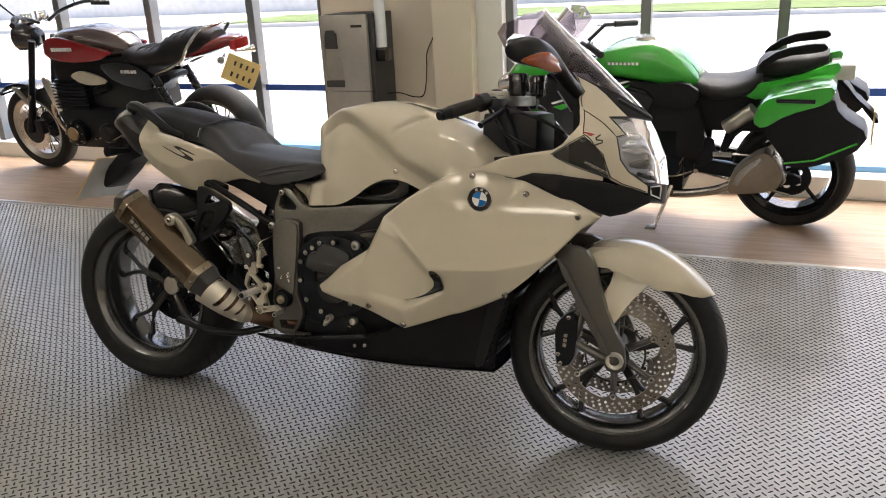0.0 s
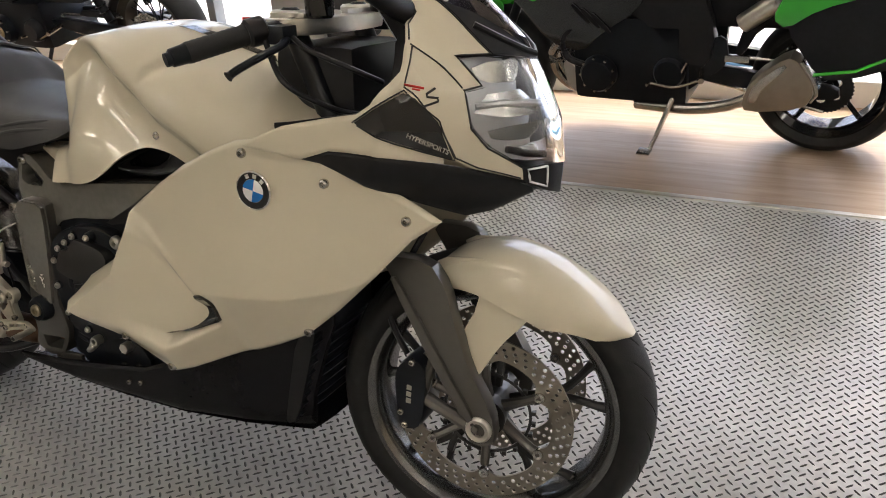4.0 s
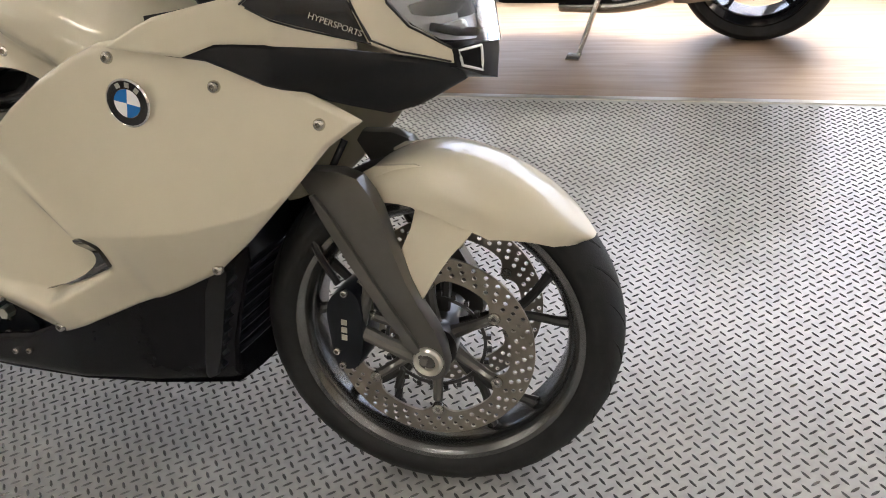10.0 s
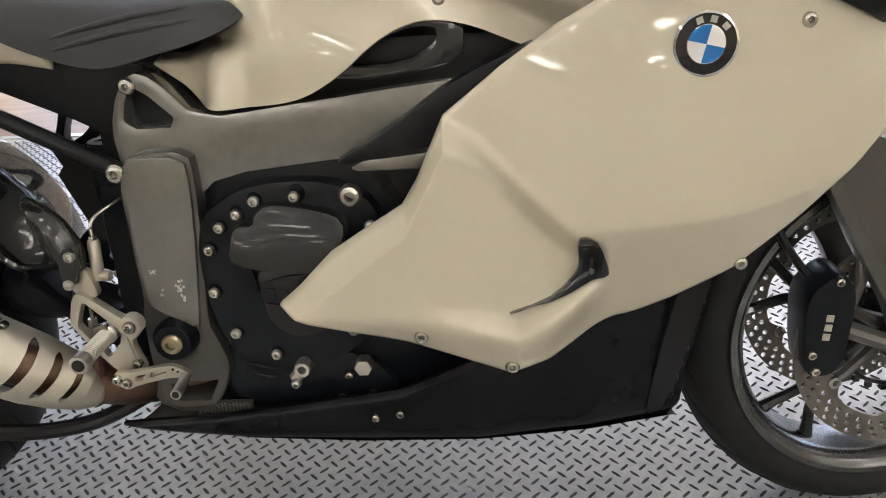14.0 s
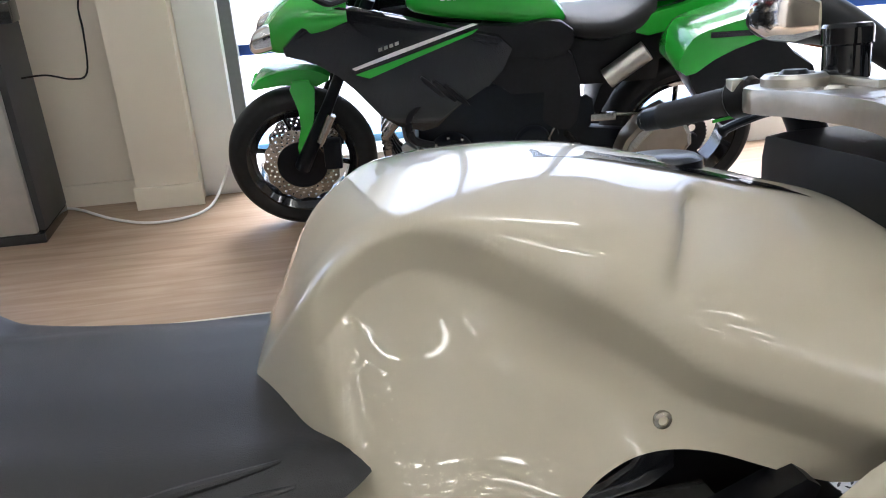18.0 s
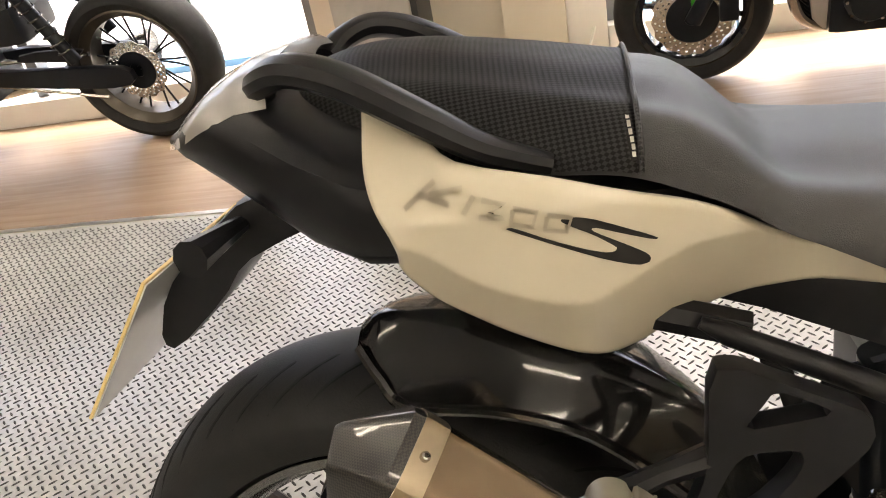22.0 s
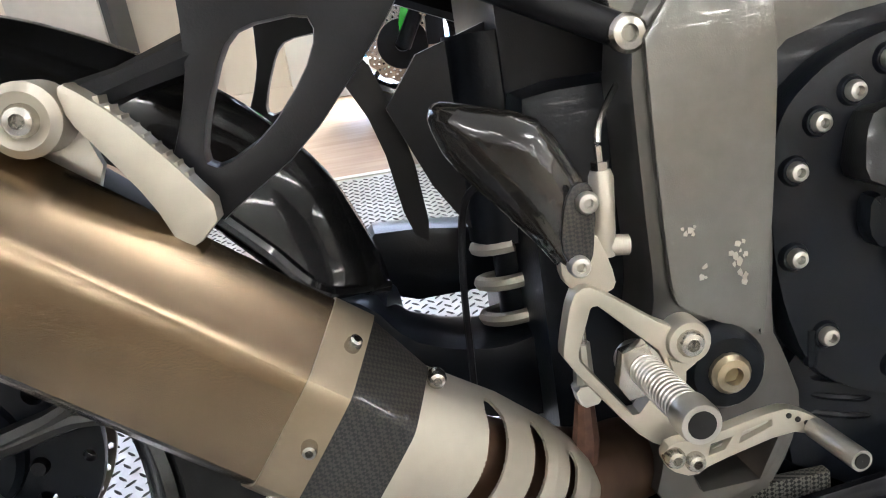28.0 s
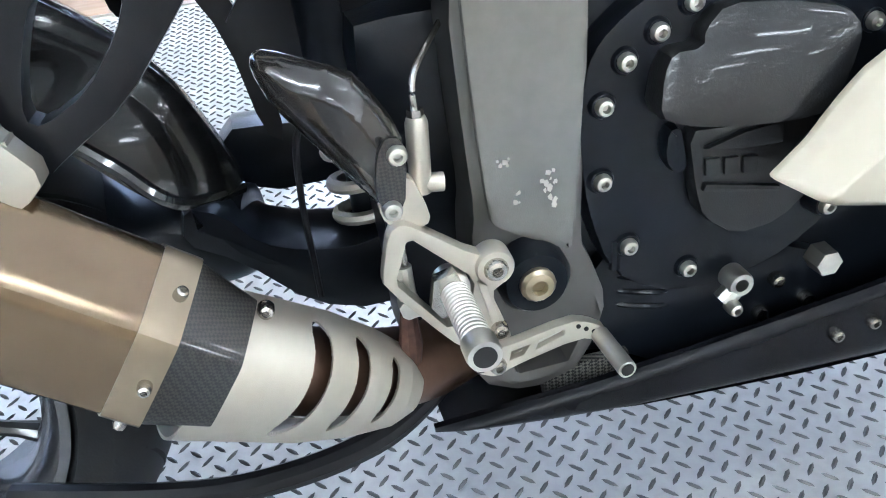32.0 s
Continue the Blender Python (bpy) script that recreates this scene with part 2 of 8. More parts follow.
def mat_floor():
    """Laminate boards along x, with grain, joints and wear."""
    m = mat("wood_laminate", (0.3, 0.2, 0.12), 0.28, var=0, spec=0.5)
    nt = m.node_tree
    b = nt.nodes["Principled BSDF"]
    tc = nt.nodes["Texture Coordinate"]
    mp = nt.nodes.new("ShaderNodeMapping")
    mp.inputs["Scale"].default_value = (1.2, 14, 1)
    n1 = nt.nodes.new("ShaderNodeTexNoise")
    n1.inputs["Scale"].default_value, n1.inputs["Detail"].default_value, n1.inputs["Distortion"].default_value = 2.2, 8, 0.8
    n2 = nt.nodes.new("ShaderNodeTexNoise")
    n2.inputs["Scale"].default_value, n2.inputs["Detail"].default_value = 0.9, 4
    cr = nt.nodes.new("ShaderNodeValToRGB")
    cr.color_ramp.elements[0].color, cr.color_ramp.elements[1].color = (0.30, 0.205, 0.135, 1), (0.43, 0.325, 0.235, 1)
    cr.color_ramp.elements[0].position, cr.color_ramp.elements[1].position = 0.3, 0.72
    mix = nt.nodes.new("ShaderNodeMix")
    mix.data_type, mix.blend_type = "RGBA", "MULTIPLY"
    mix.inputs["Factor"].default_value = 0.6
    cr2 = nt.nodes.new("ShaderNodeValToRGB")
    cr2.color_ramp.elements[0].color, cr2.color_ramp.elements[1].color = (0.55, 0.5, 0.46, 1), (1, 1, 1, 1)
    cr2.color_ramp.elements[0].position, cr2.color_ramp.elements[1].position = 0.35, 0.6
    rr = nt.nodes.new("ShaderNodeMapRange")
    rr.inputs["To Min"].default_value, rr.inputs["To Max"].default_value = 0.3, 0.55
    nt.links.new(tc.outputs["Object"], mp.inputs["Vector"])
    nt.links.new(mp.outputs[0], n1.inputs["Vector"])
    nt.links.new(tc.outputs["Object"], n2.inputs["Vector"])
    nt.links.new(n1.outputs["Fac"], cr.inputs["Fac"])
    nt.links.new(n2.outputs["Fac"], cr2.inputs["Fac"])
    nt.links.new(cr.outputs["Color"], mix.inputs["A"])
    nt.links.new(cr2.outputs["Color"], mix.inputs["B"])
    nt.links.new(mix.outputs["Result"], b.inputs["Base Color"])
    nt.links.new(n2.outputs["Fac"], rr.inputs["Value"])
    nt.links.new(rr.outputs[0], b.inputs["Roughness"])
    return m


M_WOOD = mat_floor()
M_MAT = mat("grey_vinyl_mat", (0.385, 0.385, 0.38), 0.22, var=0.12, scale=60, bump=0.05, bscale=500, spec=1.0, rvar=0.25)

# Bars coloured darker than the sheet, standing in for shade on their near sides.
M_MATBAR = mat("shade_toned_mat_bars", (0.07, 0.07, 0.072), 0.2, var=0.2, scale=40, spec=0.8)


# ---- mesh helpers ----
def part(name, bm, material, parent=None, label="", smooth=True, sharp=35):
    me = bpy.data.meshes.new(name)
    bmesh.ops.recalc_face_normals(bm, faces=bm.faces)
    if smooth:
        for f in bm.faces:
            f.smooth = True
        lim = radians(sharp)
        for e in bm.edges:
            if len(e.link_faces) == 2 and e.calc_face_angle(0) > lim:
                e.smooth = False
    bm.to_mesh(me)
    bm.free()
    me.materials.append(material)
    ob = new(name, me)
    if parent:
        ob.parent = parent
    if label:
        ob["label"] = label
    return ob


def box(bm, lo, hi, bev=0.0):
    r = bmesh.ops.create_cube(bm, size=1)
    vs = r["verts"]
    for v in vs:
        v.co = Vector([lo[i] + (v.co[i] + 0.5) * (hi[i] - lo[i]) for i in range(3)])
    if bev > 0:
        es = list({e for v in vs for e in v.link_edges})
        bmesh.ops.bevel(bm, geom=es, offset=bev, segments=2, affect="EDGES", profile=0.7)
    return bm


def boxed(lo, hi, bev=0.0):
    return box(bmesh.new(), lo, hi, bev)


def lathe(bm, prof, n=48, centre=(0, 0, 0), axis="y", closed=False):
    """Turns a profile of (radius, along) about an axis."""
    rings = []
    for k in range(n):
        a = 2 * math.pi * k / n
        ca, sa = math.cos(a), math.sin(a)
        ring = []
        for r, h in prof:
            co = {"y": (r * ca, h, r * sa), "z": (r * ca, r * sa, h), "x": (h, r * ca, r * sa)}[axis]
            ring.append(bm.verts.new(Vector(centre) + Vector(co)))
        rings.append(ring)
    m = len(prof)
    for k in range(n):
        a, b = rings[k], rings[(k + 1) % n]
        for i in range(m if closed else m - 1):
            j = (i + 1) % m
            bm.faces.new((a[i], a[j], b[j], b[i]))
    if not closed:
        for i in (0, m - 1):
            if prof[i][0] > 1e-4:
                try:
                    bm.faces.new([rings[k][i] for k in range(n)])
                except ValueError:
                    pass
    return bm


def tube(bm, pts, r, n=10, flat=1.0):
    """A round bar along a line of points; r is one radius or one for each point."""
    pts = [Vector(p) for p in pts]
    rs = r if isinstance(r, (list, tuple)) else [r] * len(pts)
    up = Vector((0, 0, 1))
    rings = []
    for i, p in enumerate(pts):
        d = (pts[min(i + 1, len(pts) - 1)] - pts[max(i - 1, 0)]).normalized()
        s = d.cross(up)
        if s.length < 0.15:
            s = d.cross(Vector((0, 1, 0)))
        s.normalize()
        u = s.cross(d)
        rings.append([bm.verts.new(p + rs[i] * (s * math.cos(2 * math.pi * k / n) + u * flat * math.sin(2 * math.pi * k / n))) for k in range(n)])
    for a, b in zip(rings, rings[1:]):
        for k in range(n):
            bm.faces.new((a[k], a[(k + 1) % n], b[(k + 1) % n], b[k]))
    bm.faces.new(rings[0])
    bm.faces.new(rings[-1])
    return bm


def curve(pts, n=8):
    """A smooth line through points."""
    pts = [Vector(p) for p in pts]
    out = []
    for i in range(len(pts) - 1):
        p0, p1, p2, p3 = pts[max(i - 1, 0)], pts[i], pts[i + 1], pts[min(i + 2, len(pts) - 1)]
        for k in range(n):
            t = k / n
            out.append(0.5 * (2 * p1 + (p2 - p0) * t + (2 * p0 - 5 * p1 + 4 * p2 - p3) * t * t + (3 * p1 - p0 - 3 * p2 + p3) * t ** 3))
    return out + [pts[-1]]


def smoothed(outline, times=1):
    """Cuts the corners of a closed outline."""
    for _ in range(times):
        out = []
        for a, b in zip(outline, outline[1:] + outline[:1]):
            out += [tuple(0.78 * p + 0.22 * q for p, q in zip(a, b)), tuple(0.22 * p + 0.78 * q for p, q in zip(a, b))]
        outline = out
    return outline


def plate(bm, outline, y0, y1, holes=(), bev=0.0, yfun=None):
    """A flat piece in the x-z plane between y0 and y1, with holes."""
    loops = [list(outline)] + [list(h) for h in holes]
    es = []
    for lp in loops:
        vs = [bm.verts.new((x, y0, z)) for x, z in lp]
        es += [bm.edges.new((vs[i], vs[(i + 1) % len(vs)])) for i in range(len(vs))]
    r = bmesh.ops.triangle_fill(bm, edges=es, use_beauty=True, use_dissolve=False)
    fs = [g for g in r["geom"] if isinstance(g, bmesh.types.BMFace)]
    ext = bmesh.ops.extrude_face_region(bm, geom=fs)
    vs = [g for g in ext["geom"] if isinstance(g, bmesh.types.BMVert)]
    for v in vs:
        v.co.y = y1
    if bev > 0:
        bm.normal_update()
        rim = [e for e in bm.edges if e.is_valid and len(e.link_faces) == 2 and e.calc_face_angle(0) > 1.2]
        bmesh.ops.bevel(bm, geom=rim, offset=bev, segments=2, affect="EDGES", profile=0.7)
    if yfun:
        for v in bm.verts:
            v.co.y += yfun(v.co.x, v.co.z)
    return bm


def along(poly, x):
    """The height of a line of (x, z) points at x."""
    if x <= poly[0][0]:
        return poly[0][1]
    for (a, za), (b, zb) in zip(poly, poly[1:]):
        if x <= b:
            return za + (zb - za) * (x - a) / max(b - a, 1e-9)
    return poly[-1][1]


def sheet(bm, top, bot, yfun, nx=40, nz=16, thick=0.006, roll=0.012, side=1):
    """A bodywork panel between an upper and a lower line, in the depth that yfun gives, with rolled edges and a thickness."""
    x0, x1 = max(top[0][0], bot[0][0]), min(top[-1][0], bot[-1][0])
    xs = sorted(set([x0 + (x1 - x0) * i / nx for i in range(nx + 1)] + [p[0] for p in top + bot if x0 <= p[0] <= x1]))
    xs = [x for i, x in enumerate(xs) if i == 0 or x - xs[i - 1] > 1e-4]
    grid = []
    for x in xs:
        zt, zb = along(top, x), along(bot, x)
        col = []
        for k in range(nz + 1):
            f = k / nz
            z = zb + (zt - zb) * f
            d = min(z - zb, zt - z, (x - x0) * 1.2, (x1 - x) * 1.2)
            e = roll * (1 - min(1.0, max(d, 0) / (roll * 1.5))) ** 2 if roll > 0 else 0
            col.append((x, yfun(x, z) + e, z))
        grid.append(col)
    outer = [[bm.verts.new((x, y * side, z)) for x, y, z in col] for col in grid]
    inner = [[bm.verts.new((x, (y + thick) * side, z)) for x, y, z in col] for col in grid]
    nx2 = len(grid)
    for i in range(nx2 - 1):
        for k in range(nz):
            bm.faces.new((outer[i][k], outer[i + 1][k], outer[i + 1][k + 1], outer[i][k + 1]))
            bm.faces.new((inner[i][k], inner[i][k + 1], inner[i + 1][k + 1], inner[i + 1][k]))
    rim = [(i, 0) for i in range(nx2)] + [(nx2 - 1, k) for k in range(1, nz + 1)] + [(i, nz) for i in range(nx2 - 2, -1, -1)] + [(0, k) for k in range(nz - 1, 0, -1)]
    for (a, b), (c, d) in zip(rim, rim[1:] + rim[:1]):
        bm.faces.new((outer[a][b], inner[a][b], inner[c][d], outer[c][d]))
    bmesh.ops.remove_doubles(bm, verts=bm.verts, dist=0.0004)
    return bm


def loft(bm, sections, closed=True, caps=True):
    """Skins a list of rings of points."""
    rings = [[bm.verts.new(p) for p in ring] for ring in sections]
    m = len(rings[0])
    for a, b in zip(rings, rings[1:]):
        for k in range(m if closed else m - 1):
            bm.faces.new((a[k], a[(k + 1) % m], b[(k + 1) % m], b[k]))
    if caps and closed:
        bm.faces.new(rings[0])
        bm.faces.new(rings[-1])
    return bm


def bell(x, c, w):
    return math.exp(-((x - c) / w) ** 2)


def ramp(x, a, b):
    t = min(1.0, max(0.0, (x - a) / (b - a)))
    return t * t * (3 - 2 * t)


def thing(name, label, category, m=None, group="", kind=""):
    ob = new(name)
    if m is not None:
        ob.matrix_world = m
    return tagged(ob, label, category, group, kind)


# ---- room ----
WALL = pose(0, 2.97, 0, 0, 0, -0.6)
floor_bm = boxed((-12, -11, -0.2), (9, 3.2, -0.012))
floor = tagged(part("floor", floor_bm, M_WOOD), "wood-effect laminate floor boards, worn and scuffed", "floor", kind="structure")


def mat_edge(x):
    return 1.70 - 0.012 * x


def build_mat():
    """The chequered mat: a sheet with rows of raised bars that change direction."""
    bm = bmesh.new()
    vs = [bm.verts.new(p) for p in ((-9, -9, 0), (7, -9, 0), (7, mat_edge(7), 0), (-9, mat_edge(-9), 0))]
    f = bm.faces.new(vs)
    r = bmesh.ops.extrude_face_region(bm, geom=[f])
    for v in r["geom"]:
        if isinstance(v, bmesh.types.BMVert):
            v.co.z = -0.012
    return part("rubber_mat", bm, M_MAT, smooth=False)


rubber_mat = tagged(build_mat(), "grey chequered rubber mat with raised bars, shiny and scuffed", "mat", kind="structure")


def build_bars():
    step = 0.015
    xi, yj = np.meshgrid(np.arange(-230, 236), np.arange(-118, 135))
    use = (xi + yj) % 2 == 0
    xi, yj = xi[use], yj[use]
    px, py, ang = xi * step, yj * step, np.where(yj % 2 == 0, radians(44), radians(-44))
    a = -0.012
    c, s = math.cos(a), math.sin(a)
    px, py = c * px - s * py, s * px + c * py
    keep = py < mat_edge(px) - 0.03
    px, py, ang = px[keep], py[keep], ang[keep] + a
    hl, hw, h = 0.0108, 0.0026, 0.0026
    base = np.array([(-hl, 0, 0), (-hl * 0.45, -hw, 0), (hl * 0.45, -hw, 0), (hl, 0, 0), (hl * 0.45, hw, 0), (-hl * 0.45, hw, 0), (-hl * 0.55, 0, h), (hl * 0.55, 0, h)])
    tri = np.array([(0, 1, 6), (1, 2, 7), (1, 7, 6), (2, 3, 7), (3, 4, 7), (4, 5, 6), (4, 6, 7), (5, 0, 6)])
    near = (px > 1.2) & (px < 1.75) & (py > -0.62) & (py < -0.38)
    one = bpy.data.meshes.new("mat_bar")
    one.from_pydata(base.tolist(), [], tri.tolist())
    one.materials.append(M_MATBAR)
    for x, y, t in zip(px[near], py[near], ang[near]):
        piece = new("mat_bar", one)
        piece.matrix_world = Matrix.Translation((x, y, 0.0002)) @ Matrix.Rotation(t, 4, "Z")
        piece.parent = rubber_mat
    px, py, ang = px[~near], py[~near], ang[~near]
    n = len(px)
    ca, sa = np.cos(ang)[:, None], np.sin(ang)[:, None]
    vx = px[:, None] + ca * base[:, 0] - sa * base[:, 1]
    vy = py[:, None] + sa * base[:, 0] + ca * base[:, 1]
    vz = np.tile(base[:, 2], (n, 1)) + 0.0002
    verts = np.stack([vx, vy, vz], -1).reshape(-1, 3)
    faces = (tri[None] + 8 * np.arange(n)[:, None, None]).reshape(-1, 3)
    me = bpy.data.meshes.new("mat_bar")
    me.from_pydata(verts.tolist(), [], faces.tolist())
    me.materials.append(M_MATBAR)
    for p in me.polygons:
        p.use_smooth = False
    return new("mat_bar", me)


bars = tagged(build_bars(), "raised bars of the chequered mat", kind="stuff")
bars.parent = rubber_mat

bm = bmesh.new()
vs = [(-9, mat_edge(-9) - 0.012), (7, mat_edge(7) - 0.012), (7, mat_edge(7) + 0.022), (-9, mat_edge(-9) + 0.022)]
lo = [bm.verts.new((x, y, -0.01)) for x, y in vs]
hi = [bm.verts.new((x, y + (0.005 if k < 2 else -0.005), 0.005)) for k, (x, y) in enumerate(vs)]
bm.faces.new(hi)
for k in range(4):
    bm.faces.new((lo[k], lo[(k + 1) % 4], hi[(k + 1) % 4], hi[k]))
tagged(part("edge_strip", bm, M_ALU, smooth=False), "thin aluminium strip along the mat's edge", "floor strip", kind="structure")

tagged(part("ceiling", boxed((-12, -11, 2.95), (9, 3.2, 3.1)), M_CEIL), "white ceiling with light panels", "ceiling", kind="structure")
tagged(part("wall_south", boxed((-12, -11.2, -0.2), (9, -11, 3.1)), M_WALL), "plain cream wall", "wall", kind="structure")
tagged(part("wall_west", boxed((-12.2, -11.2, -0.2), (-12, 3.3, 3.1)), M_WALL), "plain cream wall", "wall", kind="structure")
tagged(part("wall_east", boxed((9, -11.2, -0.2), (9.2, 3.3, 3.1)), M_WALL), "plain cream wall", "wall", kind="structure")


def ceiling_lamp(x, y):
    lamp = thing("ceiling_light", "long white ceiling batten with two lit tubes", "ceiling light", pose(x, y, 2.95), group="ceiling lights")
    bm = bmesh.new()
    box(bm, (-0.62, -0.09, -0.04), (0.62, 0.09, 0.0), 0.008)
    part("frame", bm, M_TRIM, lamp)
    for y in (-0.045, 0.045):
        part("tube", tube(bmesh.new(), [(-0.59, y, -0.056), (0.59, y, -0.056)], 0.014, 8), M_LAMP, lamp)
    return lamp


first = ceiling_lamp(-4.6, -10)
for i in range(5):
    for k in range(7):
        if i + k:
            copy_thing(first, pose(-4.6 + 3.0 * i, -10 + 1.8 * k, 2.95))


# the window wall, in its own frame: x along the wall, y outwards
def wall_part(name, lo, hi, material, label, category, bev=0.0):
    ob = part(name, boxed(lo, hi, bev), material)
    ob.matrix_world = WALL
    return tagged(ob, label, category, kind="structure")


wall_part("wall_north_middle", (-0.93, -0.03, -0.2), (0.19, 0.25, 3.1), M_WALL, "cream wall between the windows", "wall")
wall_part("wall_north_top", (-9, 0.0, 2.5), (9, 0.25, 3.1), M_WALL, "cream wall above the windows", "wall")
wall_part("wall_north_west", (-12, 0.0, -0.2), (-6.21, 0.25, 3.1), M_WALL, "plain cream wall beyond the pier", "wall")
wall_part("pillar_2", (-6.2, -0.3, -0.2), (-4.93, 0.25, 3.1), M_WALL, "cream pier at the end of the windows", "pillar", 0.004)
wall_part("pillar_1", (-0.065, -0.155, -0.2), (0.195, -0.031, 3.1), M_WALL, "cream boxed pillar with a skirting", "pillar", 0.004)
wall_part("baseboard", (-0.075, -0.167, -0.1), (0.205, -0.156, 0.085), M_WALL, "painted skirting round the pillar", "skirting", 0.003)
wall_part("baseboard_2", (-0.9, -0.045, -0.1), (-0.076, -0.031, 0.085), M_WALL, "painted skirting", "skirting", 0.003)
wall_part("trim_1", (0.196, -0.06, -0.2), (0.364, 0.2, 3.1), M_TRIM, "white door jamb beside the pillar", "jamb", 0.004)


def window(name, x0, x1, mullions, label):
    w = thing(name, label, "window", WALL, kind="structure")
    part("window_sill", boxed((x0, -0.05, -0.1), (x1, 0.12, 0.11), 0.004), M_TRIM, w)
    part("window_frame", boxed((x0, 0.03, 2.44), (x1, 0.1, 2.52), 0.004), M_MULLION, w)
    edges = [x0 + 0.02] + mullions + [x1 - 0.02]
    for x in edges:
        part("mullion", boxed((x - 0.03, 0.02, 0.111), (x + 0.03, 0.11, 2.439), 0.004), M_MULLION, w)
    for a, b in zip(edges, edges[1:]):
        p = part("pane", boxed((a + 0.031, 0.06, 0.112), (b - 0.031, 0.066, 2.438)), M_GLASS, w)
        p.visible_shadow = False
        part("stripe", boxed((a + 0.032, 0.068, 0.555), (b - 0.032, 0.070, 0.60)), M_BLUEFILM, w, "blue stripe on the glass")
    return w


window("window_1", -4.92, -0.935, [-4.25, -3.35, -2.45, -1.54], "tall shop window with grey mullions and a blue stripe")
window("window_2", 0.366, 8.9, [1.228, 1.985, 3.6, 5.4], "tall shop window with grey mullions and a blue stripe")
wall_part("window_ledge_1", (-9, 0.13, -0.1), (9, 0.32, 0.14), M_BLUELEDGE, "blue painted ledge outside the window", "ledge")

# outside
tagged(part("ground", boxed((-300, 3.24, -0.5), (300, 600, -0.2)), M_PAVE), "pale concrete forecourt in daylight", "ground", kind="structure")
tagged(part("road", boxed((-300, 14, -0.199), (300, 22, -0.19)), M_ASPHALT), "pale grey worn road", "road", kind="structure")
tagged(part("kerb", boxed((-300, 22, -0.19), (300, 22.3, -0.06)), M_PAVE), "pale stone kerb", "kerb", kind="structure")
tagged(part("grass", boxed((-16, 22.31, -0.18), (300, 27, -0.03)), M_GRASS), "green grass verge", "grass", kind="structure")
tagged(part("backdrop", boxed((-300, 34, -0.2), (300, 34.5, 1.2)), M_PAVE), "pale boundary wall", "wall", kind="structure")

# ---- the white motorcycle, in its own frame: x forwards, y to its left, z up; it leans on its side stand ----
BIKE = pose(0, 0, 0, -9, 0, 0)
bike = thing("motorcycle", "pearl white sports touring motorcycle leaning on its side stand", "motorcycle", BIKE)
YC = -0.03


def screw(parent, x, y, z, r=0.008, material=None, d=(0, -1, 0), name="screw", h=0.005):
    """A button-headed socket screw that faces d."""
    bm = bmesh.new()
    lathe(bm, [(r * 0.42, -h * 0.1), (r * 0.45, h), (r * 0.8, h * 0.85), (r, h * 0.3), (r, -0.004)], 14, axis="z")
    lathe(bm, [(r * 0.01, h * 0.1), (r * 0.44, h * 0.1)], 6, axis="z")
    q = Vector(d).to_track_quat("Z", "Y").to_matrix().to_4x4()
    bm.transform(Matrix.Translation((x, y, z)) @ q)
    return part(name, bm, material or M_STEEL, parent, smooth=True)


def wheel_tyre(cx, cz, rad, width, parent, rim_r):
    w = width / 2
    prof = []
    for k in range(17):
        a = math.pi * (k / 16 - 0.5)
        prof.append((rad - (1 - math.cos(a)) * rad * 0.135 * (width / 0.12) ** 0.4, w * math.sin(a)))
    prof = [(rim_r, -w * 0.72), (rim_r + 0.012, -w * 0.92)] + prof + [(rim_r + 0.012, w * 0.92), (rim_r, w * 0.72)]
    bm = lathe(bmesh.new(), prof, 144, (cx, YC, cz), closed=True)
    return part("tyre", bm, M_RUBBER, parent, "black treaded tyre")


def grooves(parent, cx, cz, rad, width, n, side=1, wide=1.0):
    """Rain grooves across the shoulder of a tyre: tubes coloured near-black for the grooves' shade."""
    me = None
    for k in range(n):
        a = 2 * math.pi * k / n
        bm = bmesh.new()
        pts = []
        for i in range(6):
            f = i / 5
            yy = (0.12 + 0.72 * f) * width / 2
            drop = (1 - math.sqrt(max(0, 1 - (yy / (width / 2)) ** 2))) * rad * 0.135 * (width / 0.12) ** 0.4
            aa = a + 0.28 * f
            r = rad - drop - 0.0022 * wide
            pts.append((cx + r * math.cos(aa), YC - yy * side, cz + r * math.sin(aa)))
        tube(bm, pts, [q * wide for q in (0.0018, 0.0028, 0.0032, 0.0032, 0.0028, 0.0018)], 6)
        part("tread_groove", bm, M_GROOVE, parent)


def holes_on(rings, cx, cz, r=0.0042):
    out = []
    for rad, n, off in rings:
        for k in range(n):
            a = 2 * math.pi * (k + off) / n
            hx, hz = cx + rad * math.cos(a), cz + rad * math.sin(a)
            out.append([(hx + r * math.cos(b), hz + r * math.sin(b)) for b in (0.3, 1.35, 2.4, 3.45, 4.5, 5.5)])
    return out


def circle(cx, cz, r, n=64, wave=0.0, lobes=0):
    return [(cx + (r + wave * math.cos(lobes * a)) * math.cos(a), cz + (r + wave * math.cos(lobes * a)) * math.sin(a)) for a in (2 * math.pi * k / n for k in range(n))]


